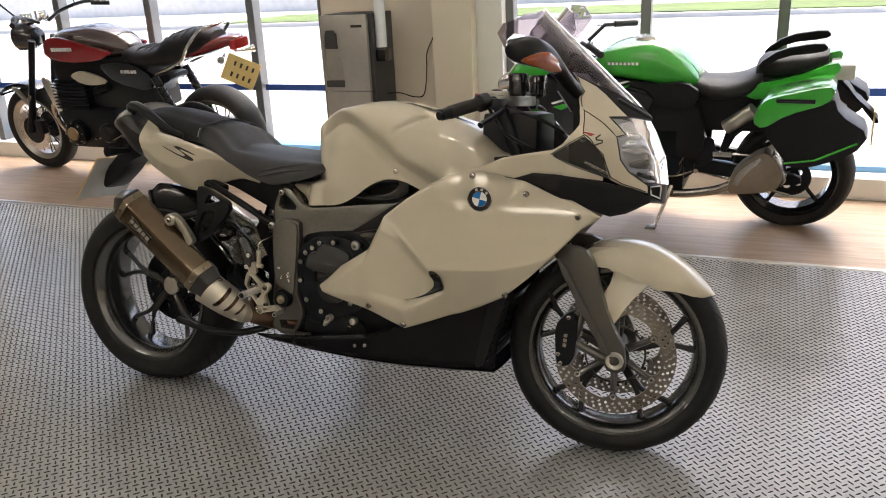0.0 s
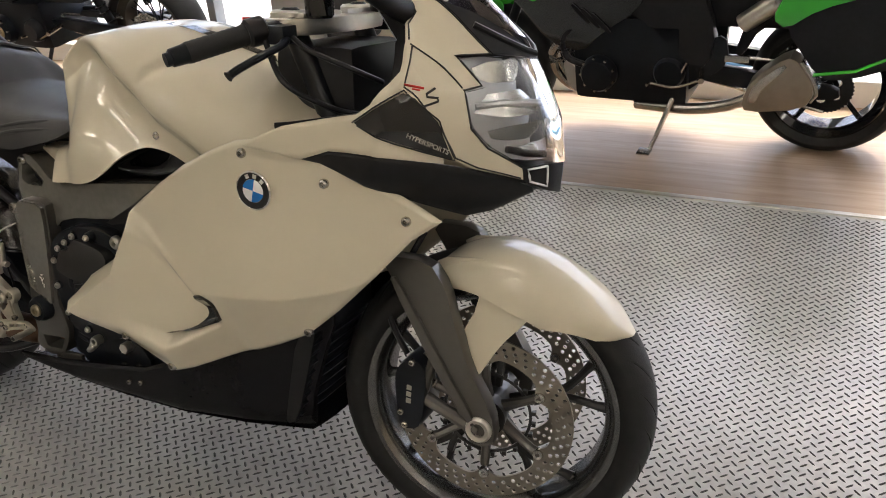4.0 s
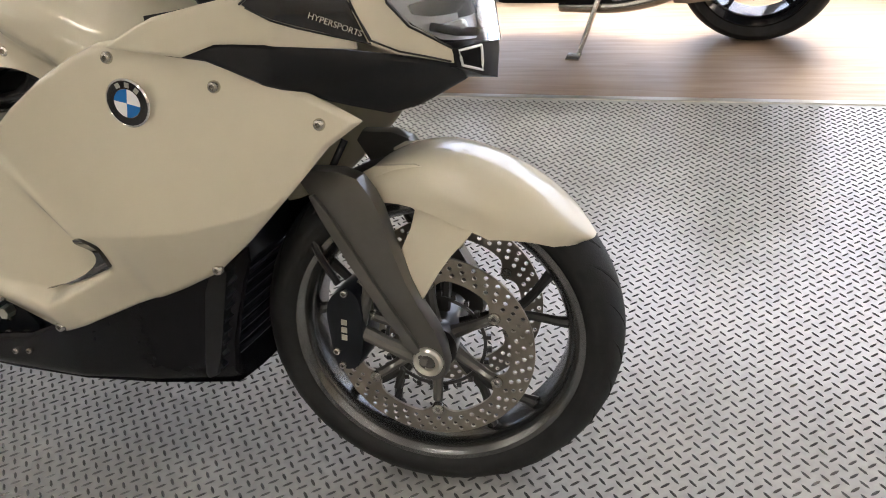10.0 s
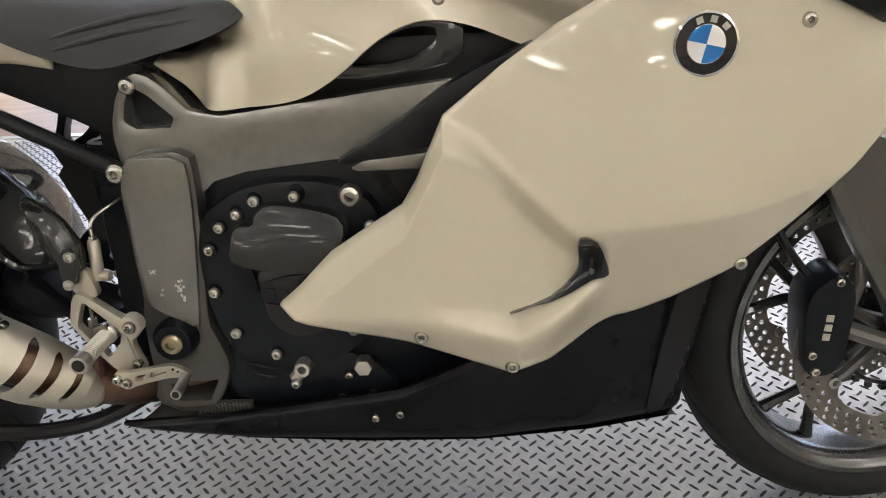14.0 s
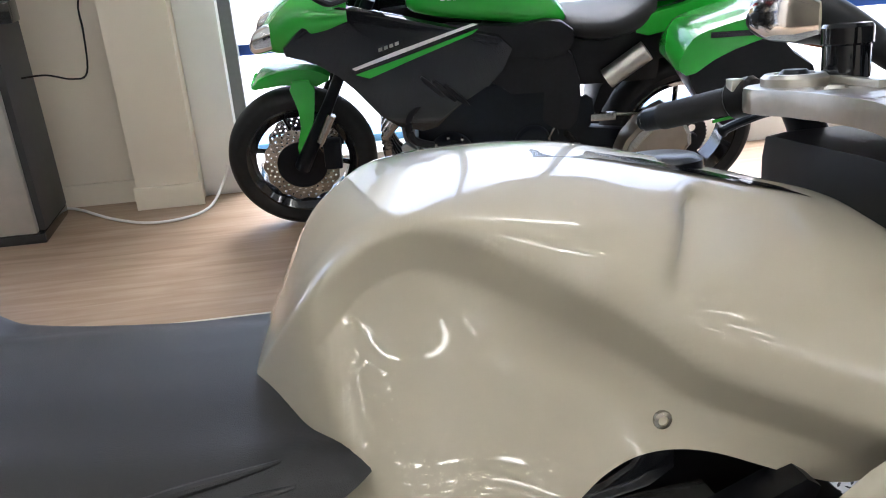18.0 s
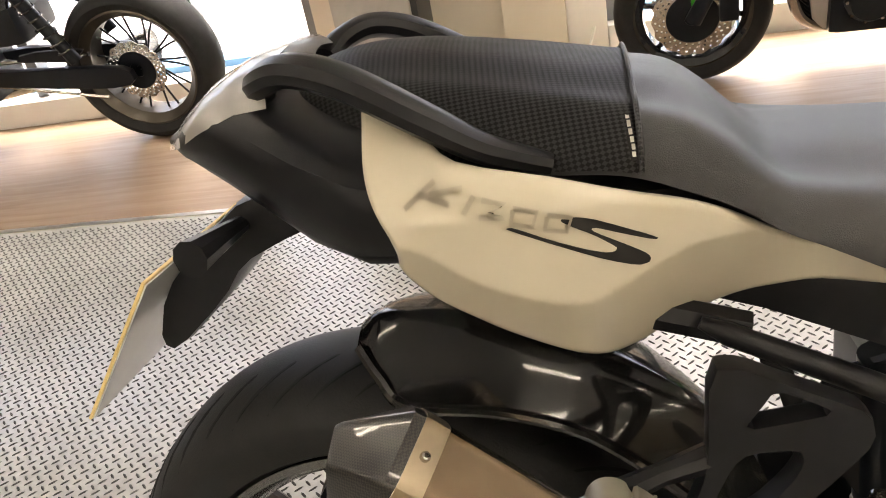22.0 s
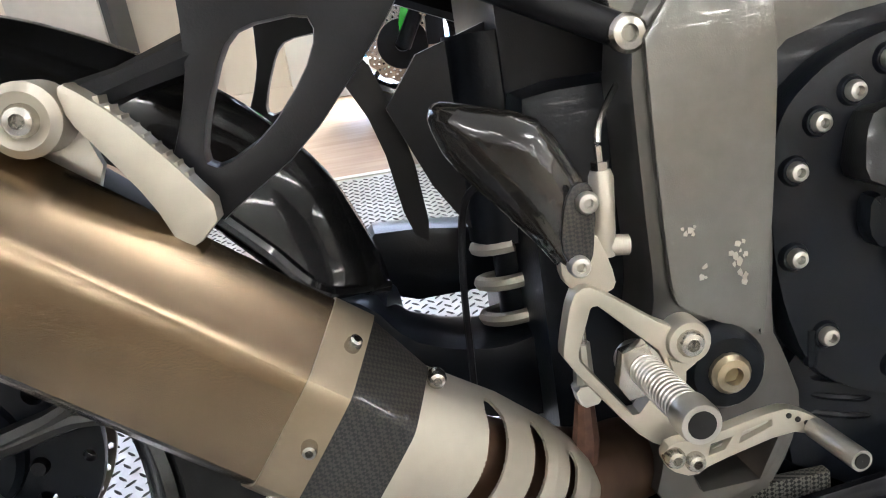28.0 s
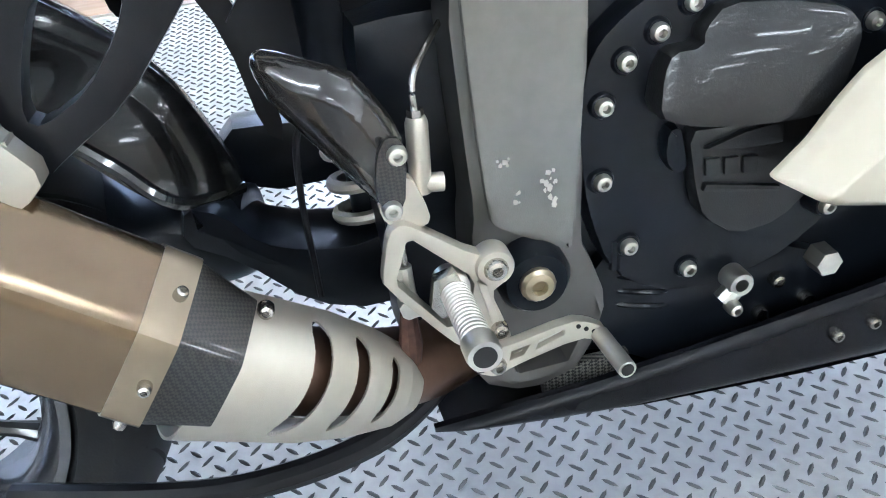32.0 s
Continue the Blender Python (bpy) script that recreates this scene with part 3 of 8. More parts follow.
def brake_disc(parent, cx, cz, y, r0, r1, n, lugs=6):
    """A drilled ring with lugs on its inner edge that carry the rivets."""
    bm = bmesh.new()
    rings = [(r0 + (r1 - r0) * 0.28, n, 0), (r0 + (r1 - r0) * 0.55, n, 0.33), (r0 + (r1 - r0) * 0.82, n, 0.66)]
    inner = [(cx + r * math.cos(a), cz + r * math.sin(a)) for r, a in ((r0 - 0.019 * bell(((a * lugs / (2 * math.pi)) % 1.0) - 0.5, 0, 0.13), a) for a in [2 * math.pi * k / 120 for k in range(120)])]
    plate(bm, circle(cx, cz, r1, 96), y, y + 0.005, [inner] + holes_on(rings, cx, cz))
    d = part("brake_disc", bm, M_DISC, parent, "drilled steel brake disc", smooth=False)
    for k in range(lugs):
        a = 2 * math.pi * (k + 0.5) / lugs
        x, z = cx + (r0 - 0.009) * math.cos(a), cz + (r0 - 0.009) * math.sin(a)
        part("disc_button", lathe(bmesh.new(), [(0.004, -0.003), (0.009, -0.003), (0.0105, 0.0), (0.0105, 0.008), (0.004, 0.009)], 14, (x, y, z), closed=True), M_STEEL, d)
    return d


def wheel(cx, cz, rad, width, rim_r, parent, spokes, name, face, deep=0.03, hub0=-0.07):
    q = rim_r - deep
    wh = part(name, lathe(bmesh.new(), [(q + 0.006, -width * 0.30), (rim_r - 0.006, -width * 0.38), (rim_r + 0.004, -width * 0.41), (rim_r + 0.005, -width * 0.435), (rim_r - 0.004, -width * 0.44), (rim_r - 0.012, -width * 0.40),
              (q + 0.004, -width * 0.30), (q, -width * 0.2), (q, width * 0.26), (q + 0.01, width * 0.36), (rim_r + 0.006, width * 0.43), (rim_r - 0.004, width * 0.3)], 80, (cx, YC, cz), closed=True), M_RIM, parent, "dark grey cast alloy wheel with polished rim")
    wheel_tyre(cx, cz, rad, width, wh, rim_r)
    part("hub", lathe(bmesh.new(), [(0.012, hub0), (0.032, hub0), (0.036, hub0 + 0.015), (0.036, hub0 + 0.12), (0.012, hub0 + 0.12)], 32, (cx, YC, cz), closed=True), M_WHEEL, wh)
    for k in range(spokes):
        a = 2 * math.pi * (k + 0.15) / spokes
        bm = bmesh.new()
        for s in (-1, 1):
            pts, rs = [], []
            for i in range(10):
                f = i / 9
                r = 0.032 + (q - 0.030) * f
                aa = a + s * (0.035 + 0.19 * ramp(f, 0.45, 1.05)) + 0.10 * f
                pts.append((cx + r * math.cos(aa), YC + face * (1 - 0.4 * f), cz + r * math.sin(aa)))
                rs.append(0.0115 - 0.0035 * ramp(f, 0.2, 0.7) + 0.003 * ramp(f, 0.85, 1.0))
            tube(bm, pts, rs, 8)
        part("spoke", bm, M_WHEEL, wh)
    return wh


# front wheel, discs, calliper
fw = wheel(1.595, 0.297, 0.300, 0.122, 0.234, bike, 5, "front_wheel", -0.012, 0.024)
grooves(fw, 1.595, 0.297, 0.300, 0.122, 26)
brake_disc(fw, 1.595, 0.297, -0.112, 0.124, 0.162, 44)
brake_disc(fw, 1.595, 0.297, 0.048, 0.124, 0.162, 44)
for k in range(6):
    a = 2 * math.pi * (k + 0.5) / 6
    part("disc_carrier", tube(bmesh.new(), [(1.595 + r * math.cos(a), y, 0.297 + r * math.sin(a)) for r, y in ((0.028, -0.085), (0.07, -0.098), (0.1, -0.106), (0.117, -0.106))], [0.013, 0.009, 0.0085, 0.010], 8), M_GRAPHITE, fw)
part("hub_flange", lathe(bmesh.new(), [(0.016, -0.02), (0.038, -0.02), (0.038, 0.01), (0.016, 0.01)], 28, (1.595, -0.09, 0.297), closed=True), M_WHEEL, fw)
bm = lathe(bmesh.new(), [(0.078, 0), (0.0835, 0), (0.0835, 0.003), (0.078, 0.003)], 48, (1.595, -0.09, 0.297), closed=True)
for k in range(48):
    a = 2 * math.pi * k / 48
    p = Vector((1.595 + 0.0875 * math.cos(a), -0.0885, 0.297 + 0.0875 * math.sin(a)))
    if k % 2:
        r = bmesh.ops.create_cube(bm, size=0.0075)
        bmesh.ops.translate(bm, verts=r["verts"], vec=p)
part("sensor_ring", bm, M_WHEEL, fw)

fw.matrix_local = Matrix.Translation((1.595, -0.15, 0)) @ Matrix.Rotation(radians(8), 4, "Z") @ Matrix.Translation((-1.595, 0.15, 0))

# fork leg and axle
fork = part("fork_leg", plate(bmesh.new(), smoothed([(1.40, 0.60), (1.50, 0.60), (1.532, 0.555), (1.548, 0.49), (1.575, 0.41), (1.618, 0.335), (1.626, 0.275), (1.60, 0.258), (1.568, 0.268), (1.541, 0.353), (1.488, 0.439), (1.447, 0.523)], 1), -0.150, -0.118, bev=0.009), M_GRAPHITE, bike, "grey cast fork leg")
part("fork_leg", plate(bmesh.new(), smoothed([(1.40, 0.60), (1.50, 0.60), (1.532, 0.555), (1.548, 0.49), (1.575, 0.41), (1.618, 0.335), (1.626, 0.275), (1.60, 0.258), (1.568, 0.268), (1.541, 0.353), (1.488, 0.439), (1.447, 0.523)], 1), 0.058, 0.090, bev=0.009), M_GRAPHITE, bike, "grey cast fork leg")
part("fork_rib", plate(bmesh.new(), smoothed([(1.425, 0.56), (1.44, 0.565), (1.535, 0.40), (1.592, 0.31), (1.58, 0.30), (1.52, 0.385)], 1), -0.158, -0.149, bev=0.003), M_GRAPHITE, fork)
part("calliper_arm", tube(bmesh.new(), [(1.59, -0.14, 0.29), (1.53, -0.145, 0.315), (1.475, -0.14, 0.335)], [0.016, 0.012, 0.013], 10), M_GRAPHITE, fork)
part("calliper_arm", tube(bmesh.new(), [(1.478, -0.142, 0.335), (1.50, -0.142, 0.40), (1.505, -0.138, 0.45)], [0.012, 0.009, 0.011], 10), M_GRAPHITE, fork)
part("axle", lathe(bmesh.new(), [(0.0135, -0.157), (0.021, -0.159), (0.0245, -0.155), (0.0245, -0.12), (0.0135, -0.13)], 32, (1.595, 0, 0.297), closed=True), M_ALU, fork, "hollow axle end")
part("axle_hole", lathe(bmesh.new(), [(0.0001, -0.145), (0.0134, -0.145), (0.0134, -0.13)], 6, (1.595, 0, 0.297)), M_GLOSS, fork)
cal = part("brake_calliper", plate(bmesh.new(), smoothed([(1.433, 0.300), (1.440, 0.262), (1.485, 0.27), (1.497, 0.39), (1.470, 0.42), (1.428, 0.385)], 2), -0.157, -0.085, bev=0.01), M_ENGINE, bike, "black brake calliper with white mark")
for k in range(3):
    x, z = 1.4535 + 0.0012 * k, 0.322 + 0.0135 * k
    part("calliper_mark", plate(bmesh.new(), [(x, z), (x + 0.0095, z - 0.001), (x + 0.0105, z + 0.0085), (x + 0.001, z + 0.0095)], -0.1580, -0.157), M_ALUMAT, cal, "small pale shape")
for z, x in ((0.275, 1.45), (0.405, 1.468), (0.30, 1.443)):
    screw(cal, x, -0.157, z, 0.007)
part("brake_hose", tube(bmesh.new(), curve([(1.44, -0.12, 0.40), (1.40, -0.11, 0.47), (1.42, -0.09, 0.55), (1.45, -0.06, 0.62)]), 0.006, 8), M_BLACK, cal)

# front mudguard
def mudguard():
    bm = bmesh.new()
    secs = []
    spine = [(1.455, 0.545), (1.495, 0.582), (1.545, 0.604), (1.60, 0.612), (1.655, 0.604), (1.71, 0.582), (1.76, 0.550), (1.80, 0.514), (1.832, 0.478)]
    drop = [0.02, 0.05, 0.062, 0.075, 0.09, 0.09, 0.06, 0.035, 0.006]
    wid = [0.055, 0.075, 0.084, 0.088, 0.086, 0.082, 0.074, 0.06, 0.018]
    sp = curve([(x, 0, z) for x, z in spine], 4)
    n = len(sp)
    for i, p in enumerate(sp):
        f = i / (n - 1) * (len(spine) - 1)
        k = min(int(f), len(spine) - 2)
        u = f - k
        d = drop[k] * (1 - u) + drop[k + 1] * u
        w = wid[k] * (1 - u) + wid[k + 1] * u
        ring = []
        for j in range(-9, 10):
            a = j / 9
            yy = w * math.sin(a * math.pi / 2) if abs(a) < 0.999 else w * a
            ring.append(Vector((p.x - 0.02 * abs(a) ** 3, YC + yy, p.z - d * abs(a) ** 2.6)))
        secs.append(ring)
    loft(bm, secs, closed=False)
    bmesh.ops.recalc_face_normals(bm, faces=bm.faces[:])
    bmesh.ops.solidify(bm, geom=bm.faces[:], thickness=0.004)
    return part("front_mudguard", bm, M_PEARL, bike, "pearl white front mudguard")


fend = mudguard()
for s, label in ((-1, "white mudguard arm with two screws"), (1, "white mudguard arm")):
    bm = bmesh.new()
    out = smoothed([(1.487, 0.590), (1.50, 0.548), (1.556, 0.540), (1.577, 0.524), (1.531, 0.424), (1.577, 0.377), (1.621, 0.452), (1.665, 0.500), (1.70, 0.56), (1.60, 0.60)], 1)
    plate(bm, out, -0.098 * 1, -0.090, bev=0.003)
    for v in bm.verts:
        v.co.y += -0.03 * ramp(0.56 - v.co.z, 0.0, 0.16)
        if s > 0:
            v.co.y = 2 * YC - v.co.y
    arm = part("mudguard_arm", bm, M_PEARL, fend, label)
screw(arm, 1.522, -0.103, 0.546, 0.009)
screw(arm, 1.553, -0.126, 0.436, 0.009)


# ---- main fairing: right side and its mirror image ----
FTOP = [(0.775, 0.458), (0.80, 0.478), (0.84, 0.517), (0.926, 0.571), (0.944, 0.60), (0.960, 0.634), (0.976, 0.668), (1.04, 0.717), (1.10, 0.757), (1.16, 0.787), (1.21, 0.806), (1.255, 0.812), (1.30, 0.803), (1.36, 0.783), (1.43, 0.752), (1.50, 0.716), (1.548, 0.690)]
FBOT = [(0.775, 0.456), (0.81, 0.437), (0.90, 0.408), (0.97, 0.385), (1.042, 0.362), (1.10, 0.382), (1.18, 0.404), (1.24, 0.430), (1.306, 0.463), (1.37, 0.518), (1.44, 0.588), (1.50, 0.655), (1.548, 0.688)]
CREASE = [(0.976, 0.668), (1.011, 0.646), (1.115, 0.536), (1.161, 0.537), (1.295, 0.545), (1.38, 0.562), (1.442, 0.585), (1.531, 0.655)]


def fold(d):
    """A slope that begins at a slightly rounded crease."""
    return 0.5 * (d + math.sqrt(d * d + 0.000003))


def fair_y(x, z):
    y = -0.284 + 0.082 * ramp(x, 1.18, 1.58) + 0.10 * (z - 0.72) * ramp(x, 0.9, 1.1)
    zc = along(CREASE, x)
    if x > 0.97:
        y += 0.58 * fold(zc - z) * ramp(x, 1.08, 1.18)
    if x < 1.20:
        # the scoop: a swelling with a sunk floor that ends in the vent
        low = along([(0.775, 0.452), (0.93, 0.448), (1.05, 0.420), (1.16, 0.47)], x)
        up = along([(0.775, 0.458), (0.93, 0.57), (0.976, 0.660), (1.011, 0.640), (1.115, 0.530), (1.2, 0.52)], x)
        y -= 0.030 * ramp(1.17 - x, 0.0, 0.25) * min(1.0, fold(up + 0.008 - z) / 0.035)
        y += 0.030 * ramp(z - low, 0.0, 0.022) * ramp(up - z, -0.005, 0.035) * ramp(x, 0.92, 1.10) * ramp(1.155 - x, 0.0, 0.02)
        y += 0.03 * ramp(low - z, 0.0, 0.06) * ramp(1.2 - x, 0.0, 0.12)
    return y


for s, label in ((1, "pearl white side fairing with scoop and round badge"), (-1, "pearl white side fairing")):
    bm = sheet(bmesh.new(), FTOP, FBOT, fair_y, 210, 120, 0.005, 0.006)
    if s < 0:
        for v in bm.verts:
            v.co.y = 2 * YC - v.co.y
    ob = part("side_fairing", bm, M_PEARL, bike, label, sharp=50)
    if s > 0:
        fair = ob
for x, z in ((1.363, 0.744), (1.494, 0.688), (1.312, 0.472), (0.940, 0.420), (1.043, 0.376), (1.226, 0.788)):
    screw(fair, x, fair_y(x, z) - 0.001, z, 0.0085)
VENT = smoothed([(1.0369, 0.4432), (1.0584, 0.4467), (1.099, 0.4613), (1.1185, 0.4778), (1.1228, 0.4912), (1.1166, 0.5315), (1.1305, 0.5328), (1.1423, 0.5225), (1.1559, 0.4831), (1.1483, 0.4753), (1.0985, 0.4564)], 1)


def draped(outline, surf, lift, step=0.008):
    """A thin piece laid on a side surface surf(x, z)."""
    bm = bmesh.new()
    vs = [bm.verts.new((x, 0, z)) for x, z in outline]
    bmesh.ops.triangle_fill(bm, edges=[bm.edges.new((vs[i], vs[(i + 1) % len(vs)])) for i in range(len(vs))], use_beauty=True)
    for ax in (0, 2):
        lo, hi = min(v.co[ax] for v in bm.verts), max(v.co[ax] for v in bm.verts)
        n = int((hi - lo) / step)
        for k in range(1, n + 1):
            co, no = [0, 0, 0], [0, 0, 0]
            co[ax], no[ax] = lo + (hi - lo) * k / (n + 1), 1
            bmesh.ops.bisect_plane(bm, geom=bm.verts[:] + bm.edges[:] + bm.faces[:], plane_co=co, plane_no=no)
    r = bmesh.ops.extrude_face_region(bm, geom=bm.faces[:])
    back = {v for v in r["geom"] if isinstance(v, bmesh.types.BMVert)}
    for v in bm.verts:
        v.co.y = surf(v.co.x, v.co.z) - (0.0 if v in back else lift)
    return bm


part("air_vent", draped(VENT, fair_y, 0.007, 0.004), M_GLOSS, fair, "black air vent slot")


def badge(parent, x, y, z, r, tilt=(0, 0, 0)):
    holder = part("badge", lathe(bmesh.new(), [(r, 0.0), (r, -0.003), (r * 0.93, -0.0045), (r * 0.9, -0.0035), (0.001, -0.0035)], 48), M_CHROME, parent, "round badge with a chrome rim")
    part("badge_ring", lathe(bmesh.new(), [(r * 0.91, -0.0036), (r * 0.91, -0.0042), (r * 0.60, -0.0044), (r * 0.60, -0.0036)], 48, closed=True), M_GLOSS, holder)
    for k in range(4):
        bm = bmesh.new()
        pts = [(0, 0)] + [(r * 0.58 * math.cos(a), r * 0.58 * math.sin(a)) for a in (math.pi / 2 * k + math.pi / 2 * j / 10 for j in range(11))]
        plate(bm, pts, -0.0046, -0.0036)
        part("badge_quarter", bm, M_BLUE if k % 2 else M_WHITE, holder)
    for a in (2.15, 1.57, 0.98):
        bm = bmesh.new()
        cx, cz = r * 0.755 * math.cos(a), r * 0.755 * math.sin(a)
        u, w = Vector((-math.sin(a), math.cos(a))), Vector((math.cos(a), math.sin(a)))
        plate(bm, [(cx + u.x * p + w.x * q, cz + u.y * p + w.y * q) for p, q in ((-r * 0.1, -r * 0.1), (r * 0.1, -r * 0.1), (r * 0.1, r * 0.1), (-r * 0.1, r * 0.1))], -0.005, -0.004)
        part("badge_mark", bm, M_ALU, holder)
    m = Matrix.Translation((x, y, z)) @ Euler([radians(a) for a in tilt]).to_matrix().to_4x4()
    holder.matrix_local = m
    return holder


badge(fair, 1.249, fair_y(1.249, 0.729) - 0.002, 0.729, 0.0335, (2, 14, 3))

# belly pan
BTOP = [(0.53, 0.272), (0.66, 0.281), (0.735, 0.290), (0.80, 0.299), (0.91, 0.316), (1.04, 0.372), (1.18, 0.42), (1.25, 0.445), (1.315, 0.475)]
BBOT = [(0.53, 0.268), (0.555, 0.262), (0.62, 0.254), (0.70, 0.245), (0.85, 0.237), (1.0, 0.236), (1.10, 0.238), (1.16, 0.236), (1.25, 0.227), (1.265, 0.24), (1.272, 0.30), (1.295, 0.385), (1.315, 0.45)]


def belly_y(x, z):
    return along([(0.53, -0.245), (1.0, -0.252), (1.143, -0.232), (1.25, -0.192), (1.315, -0.175)], x) + 0.01 * ramp(0.26 - z, 0.0, 0.03)


for s in (1, -1):
    bm = sheet(bmesh.new(), BTOP, BBOT, belly_y, 60, 14, 0.006, 0.006)
    if s < 0:
        for v in bm.verts:
            v.co.y = 2 * YC - v.co.y
    ob = part("belly_pan", bm, M_BELLY, bike, "glossy black belly pan")
    if s > 0:
        belly = ob
screw(belly, 0.868, belly_y(0.868, 0.279) - 0.001, 0.279, 0.006)
screw(belly, 0.90, belly_y(0.90, 0.283) - 0.001, 0.284, 0.006)
bm = loft(bmesh.new(), [[(x, YC + y * w, zc + (ze - zc) * abs(y) ** 2.5) for y in (-1, -0.9, -0.75, -0.5, 0, 0.5, 0.75, 0.9, 1)] for x, zc, ze, w in ((0.54, 0.235, 0.266, 0.206), (0.70, 0.205, 0.247, 0.212), (0.85, 0.195, 0.239, 0.213), (1.0, 0.193, 0.238, 0.213), (1.143, 0.197, 0.239, 0.196), (1.262, 0.215, 0.229, 0.15))], closed=False)
part("belly_floor", bm, M_BELLY, belly)
# radiator duct with ribs behind the front wheel
duct = part("radiator_duct", plate(bmesh.new(), smoothed([(1.215, 0.24), (1.245, 0.255), (1.285, 0.40), (1.30, 0.46), (1.255, 0.44), (1.225, 0.30)], 1), -0.205, -0.16, bev=0.006), M_BLACK, bike)
for k in range(8):
    z = 0.27 + 0.022 * k
    part("duct_rib", tube(bmesh.new(), [(1.245 + (z - 0.26) * 0.25, -0.2, z), (1.26 + (z - 0.26) * 0.25, -0.14, z + 0.01), (1.262 + (z - 0.26) * 0.25, 0.08, z + 0.01)], 0.006, 6), M_ENGINE, duct)
part("radiator", boxed((1.18, -0.19, 0.30), (1.22, 0.13, 0.60), 0.005), M_ENGINE, bike)

# engine block and casing
eng = part("engine", boxed((0.66, -0.20, 0.27), (1.16, 0.16, 0.62), 0.03), M_ENGINE, bike, "black engine casing")
part("gearbox", boxed((0.52, -0.17, 0.29), (0.69, 0.12, 0.58), 0.03), M_ENGINE, eng)
case = part("clutch_cover", plate(bmesh.new(), smoothed([(0.662, 0.50), (0.672, 0.545), (0.705, 0.572), (0.75, 0.588), (0.83, 0.588), (0.89, 0.56), (0.90, 0.48), (0.88, 0.39), (0.82, 0.345), (0.74, 0.335), (0.685, 0.365), (0.665, 0.43)], 2), -0.226, -0.19, bev=0.010), M_ENGINE, eng, "black bolted clutch cover")


def moulding(name, outline, y0, y1, bev, material=None, label="", lean=(0.0, 0.0)):
    """A raised cast form on the cover; lean tilts its face along x and z."""
    cx = sum(x for x, _ in outline) / len(outline)
    cz = sum(z for _, z in outline) / len(outline)
    bm = plate(bmesh.new(), smoothed(outline, 1), y0, y1, bev=bev)
    for v in bm.verts:
        if v.co.y < (y0 + y1) / 2:
            v.co.y += lean[0] * (v.co.x - cx) + lean[1] * (v.co.z - cz)
    return part(name, bm, material or M_ENGINE, case, label, sharp=30)


M_COVER = mat("satin_engine_cover", (0.015, 0.015, 0.016), 0.3, 0.2, var=0.12, scale=120, bump=0.12, bscale=700, coat=0.3)
moulding("cover_block", [(0.709, 0.500), (0.714, 0.528), (0.722, 0.541), (0.742, 0.541), (0.744, 0.552), (0.76, 0.566), (0.80, 0.562), (0.843, 0.552), (0.855, 0.535), (0.845, 0.508), (0.828, 0.484), (0.80, 0.482), (0.753, 0.486), (0.724, 0.492)], -0.252, -0.222, 0.007, M_COVER, "dark grey raised upper cover", (-0.05, 0.22))
moulding("cover_facet", [(0.795, 0.487), (0.822, 0.518), (0.822, 0.532), (0.85, 0.532), (0.84, 0.505), (0.826, 0.487)], -0.254, -0.235, 0.003, M_COVER, "", (0.15, 0.1))
panel = moulding("cover_panel", [(0.736, 0.482), (0.76, 0.480), (0.81, 0.478), (0.828, 0.482), (0.842, 0.46), (0.838, 0.42), (0.81, 0.396), (0.775, 0.392), (0.748, 0.412), (0.742, 0.435)], -0.243, -0.222, 0.006, M_COVER, "", (0.0, 0.05))
moulding("cover_lump", [(0.722, 0.484), (0.732, 0.486), (0.736, 0.468), (0.738, 0.452), (0.728, 0.449), (0.720, 0.462)], -0.240, -0.222, 0.006)
for line in ([(0.745, 0.4685), (0.775, 0.476), (0.804, 0.4785), (0.805, 0.462), (0.78, 0.463)], [(0.747, 0.442), (0.806, 0.428), (0.806, 0.423), (0.745, 0.436)]):
    part("cover_bar", plate(bmesh.new(), line, -0.2485, -0.242, bev=0.0025), M_COVER, panel)
for k in range(3):
    x, z = 0.7475 + 0.0145 * k, 0.4600 - 0.0020 * k
    part("cover_mark", plate(bmesh.new(), [(x + a, z + b) for a, b in ((0, 0), (0.0108, -0.001), (0.0112, -0.0140), (0.0004, -0.013))], -0.2462, -0.242, bev=0.001), M_COVER, panel, "raised cast mark")
part("cover_cap", lathe(bmesh.new(), [(0.001, -0.026), (0.019, -0.026), (0.0235, -0.022), (0.025, 0.0)], 36, (0.8378, -0.228, 0.441)), M_COVER, case, "round dark cap")
for x, z, y in ((0.7196, 0.5508, -0.23), (0.6965, 0.5348, -0.23), (0.680, 0.5065, -0.23), (0.6775, 0.4505, -0.23), (0.6968, 0.3933, -0.23), (0.745, 0.362, -0.23), (0.7434, 0.5665, -0.23), (0.8464, 0.4704, -0.248), (0.8496, 0.3994, -0.243), (0.8168, 0.4376, -0.25), (0.88, 0.53, -0.228), (0.795, 0.573, -0.24)):
    part("bolt_boss", lathe(bmesh.new(), [(0.001, -0.001), (0.0085, -0.001), (0.0105, 0.003), (0.0115, 0.016)], 20, (x, y + 0.002, z)), M_ENGINE, case)
    screw(case, x, y, z, 0.0068, M_ALU, h=0.005)
screw(case, 0.859, -0.225, 0.568, 0.014, M_ALU, h=0.008)
for x, z in ((0.8325, 0.3209), (0.862, 0.2945), (0.82, 0.2902)):
    screw(eng, x, -0.215, z, 0.0068, M_STEEL, h=0.006)
part("drain_cap", lathe(bmesh.new(), [(0.001, -0.02), (0.011, -0.018), (0.012, 0.0)], 6, (0.857, -0.228, 0.347)), M_ALU, eng, "pale hexagonal drain cap")
fit_bm = bmesh.new()
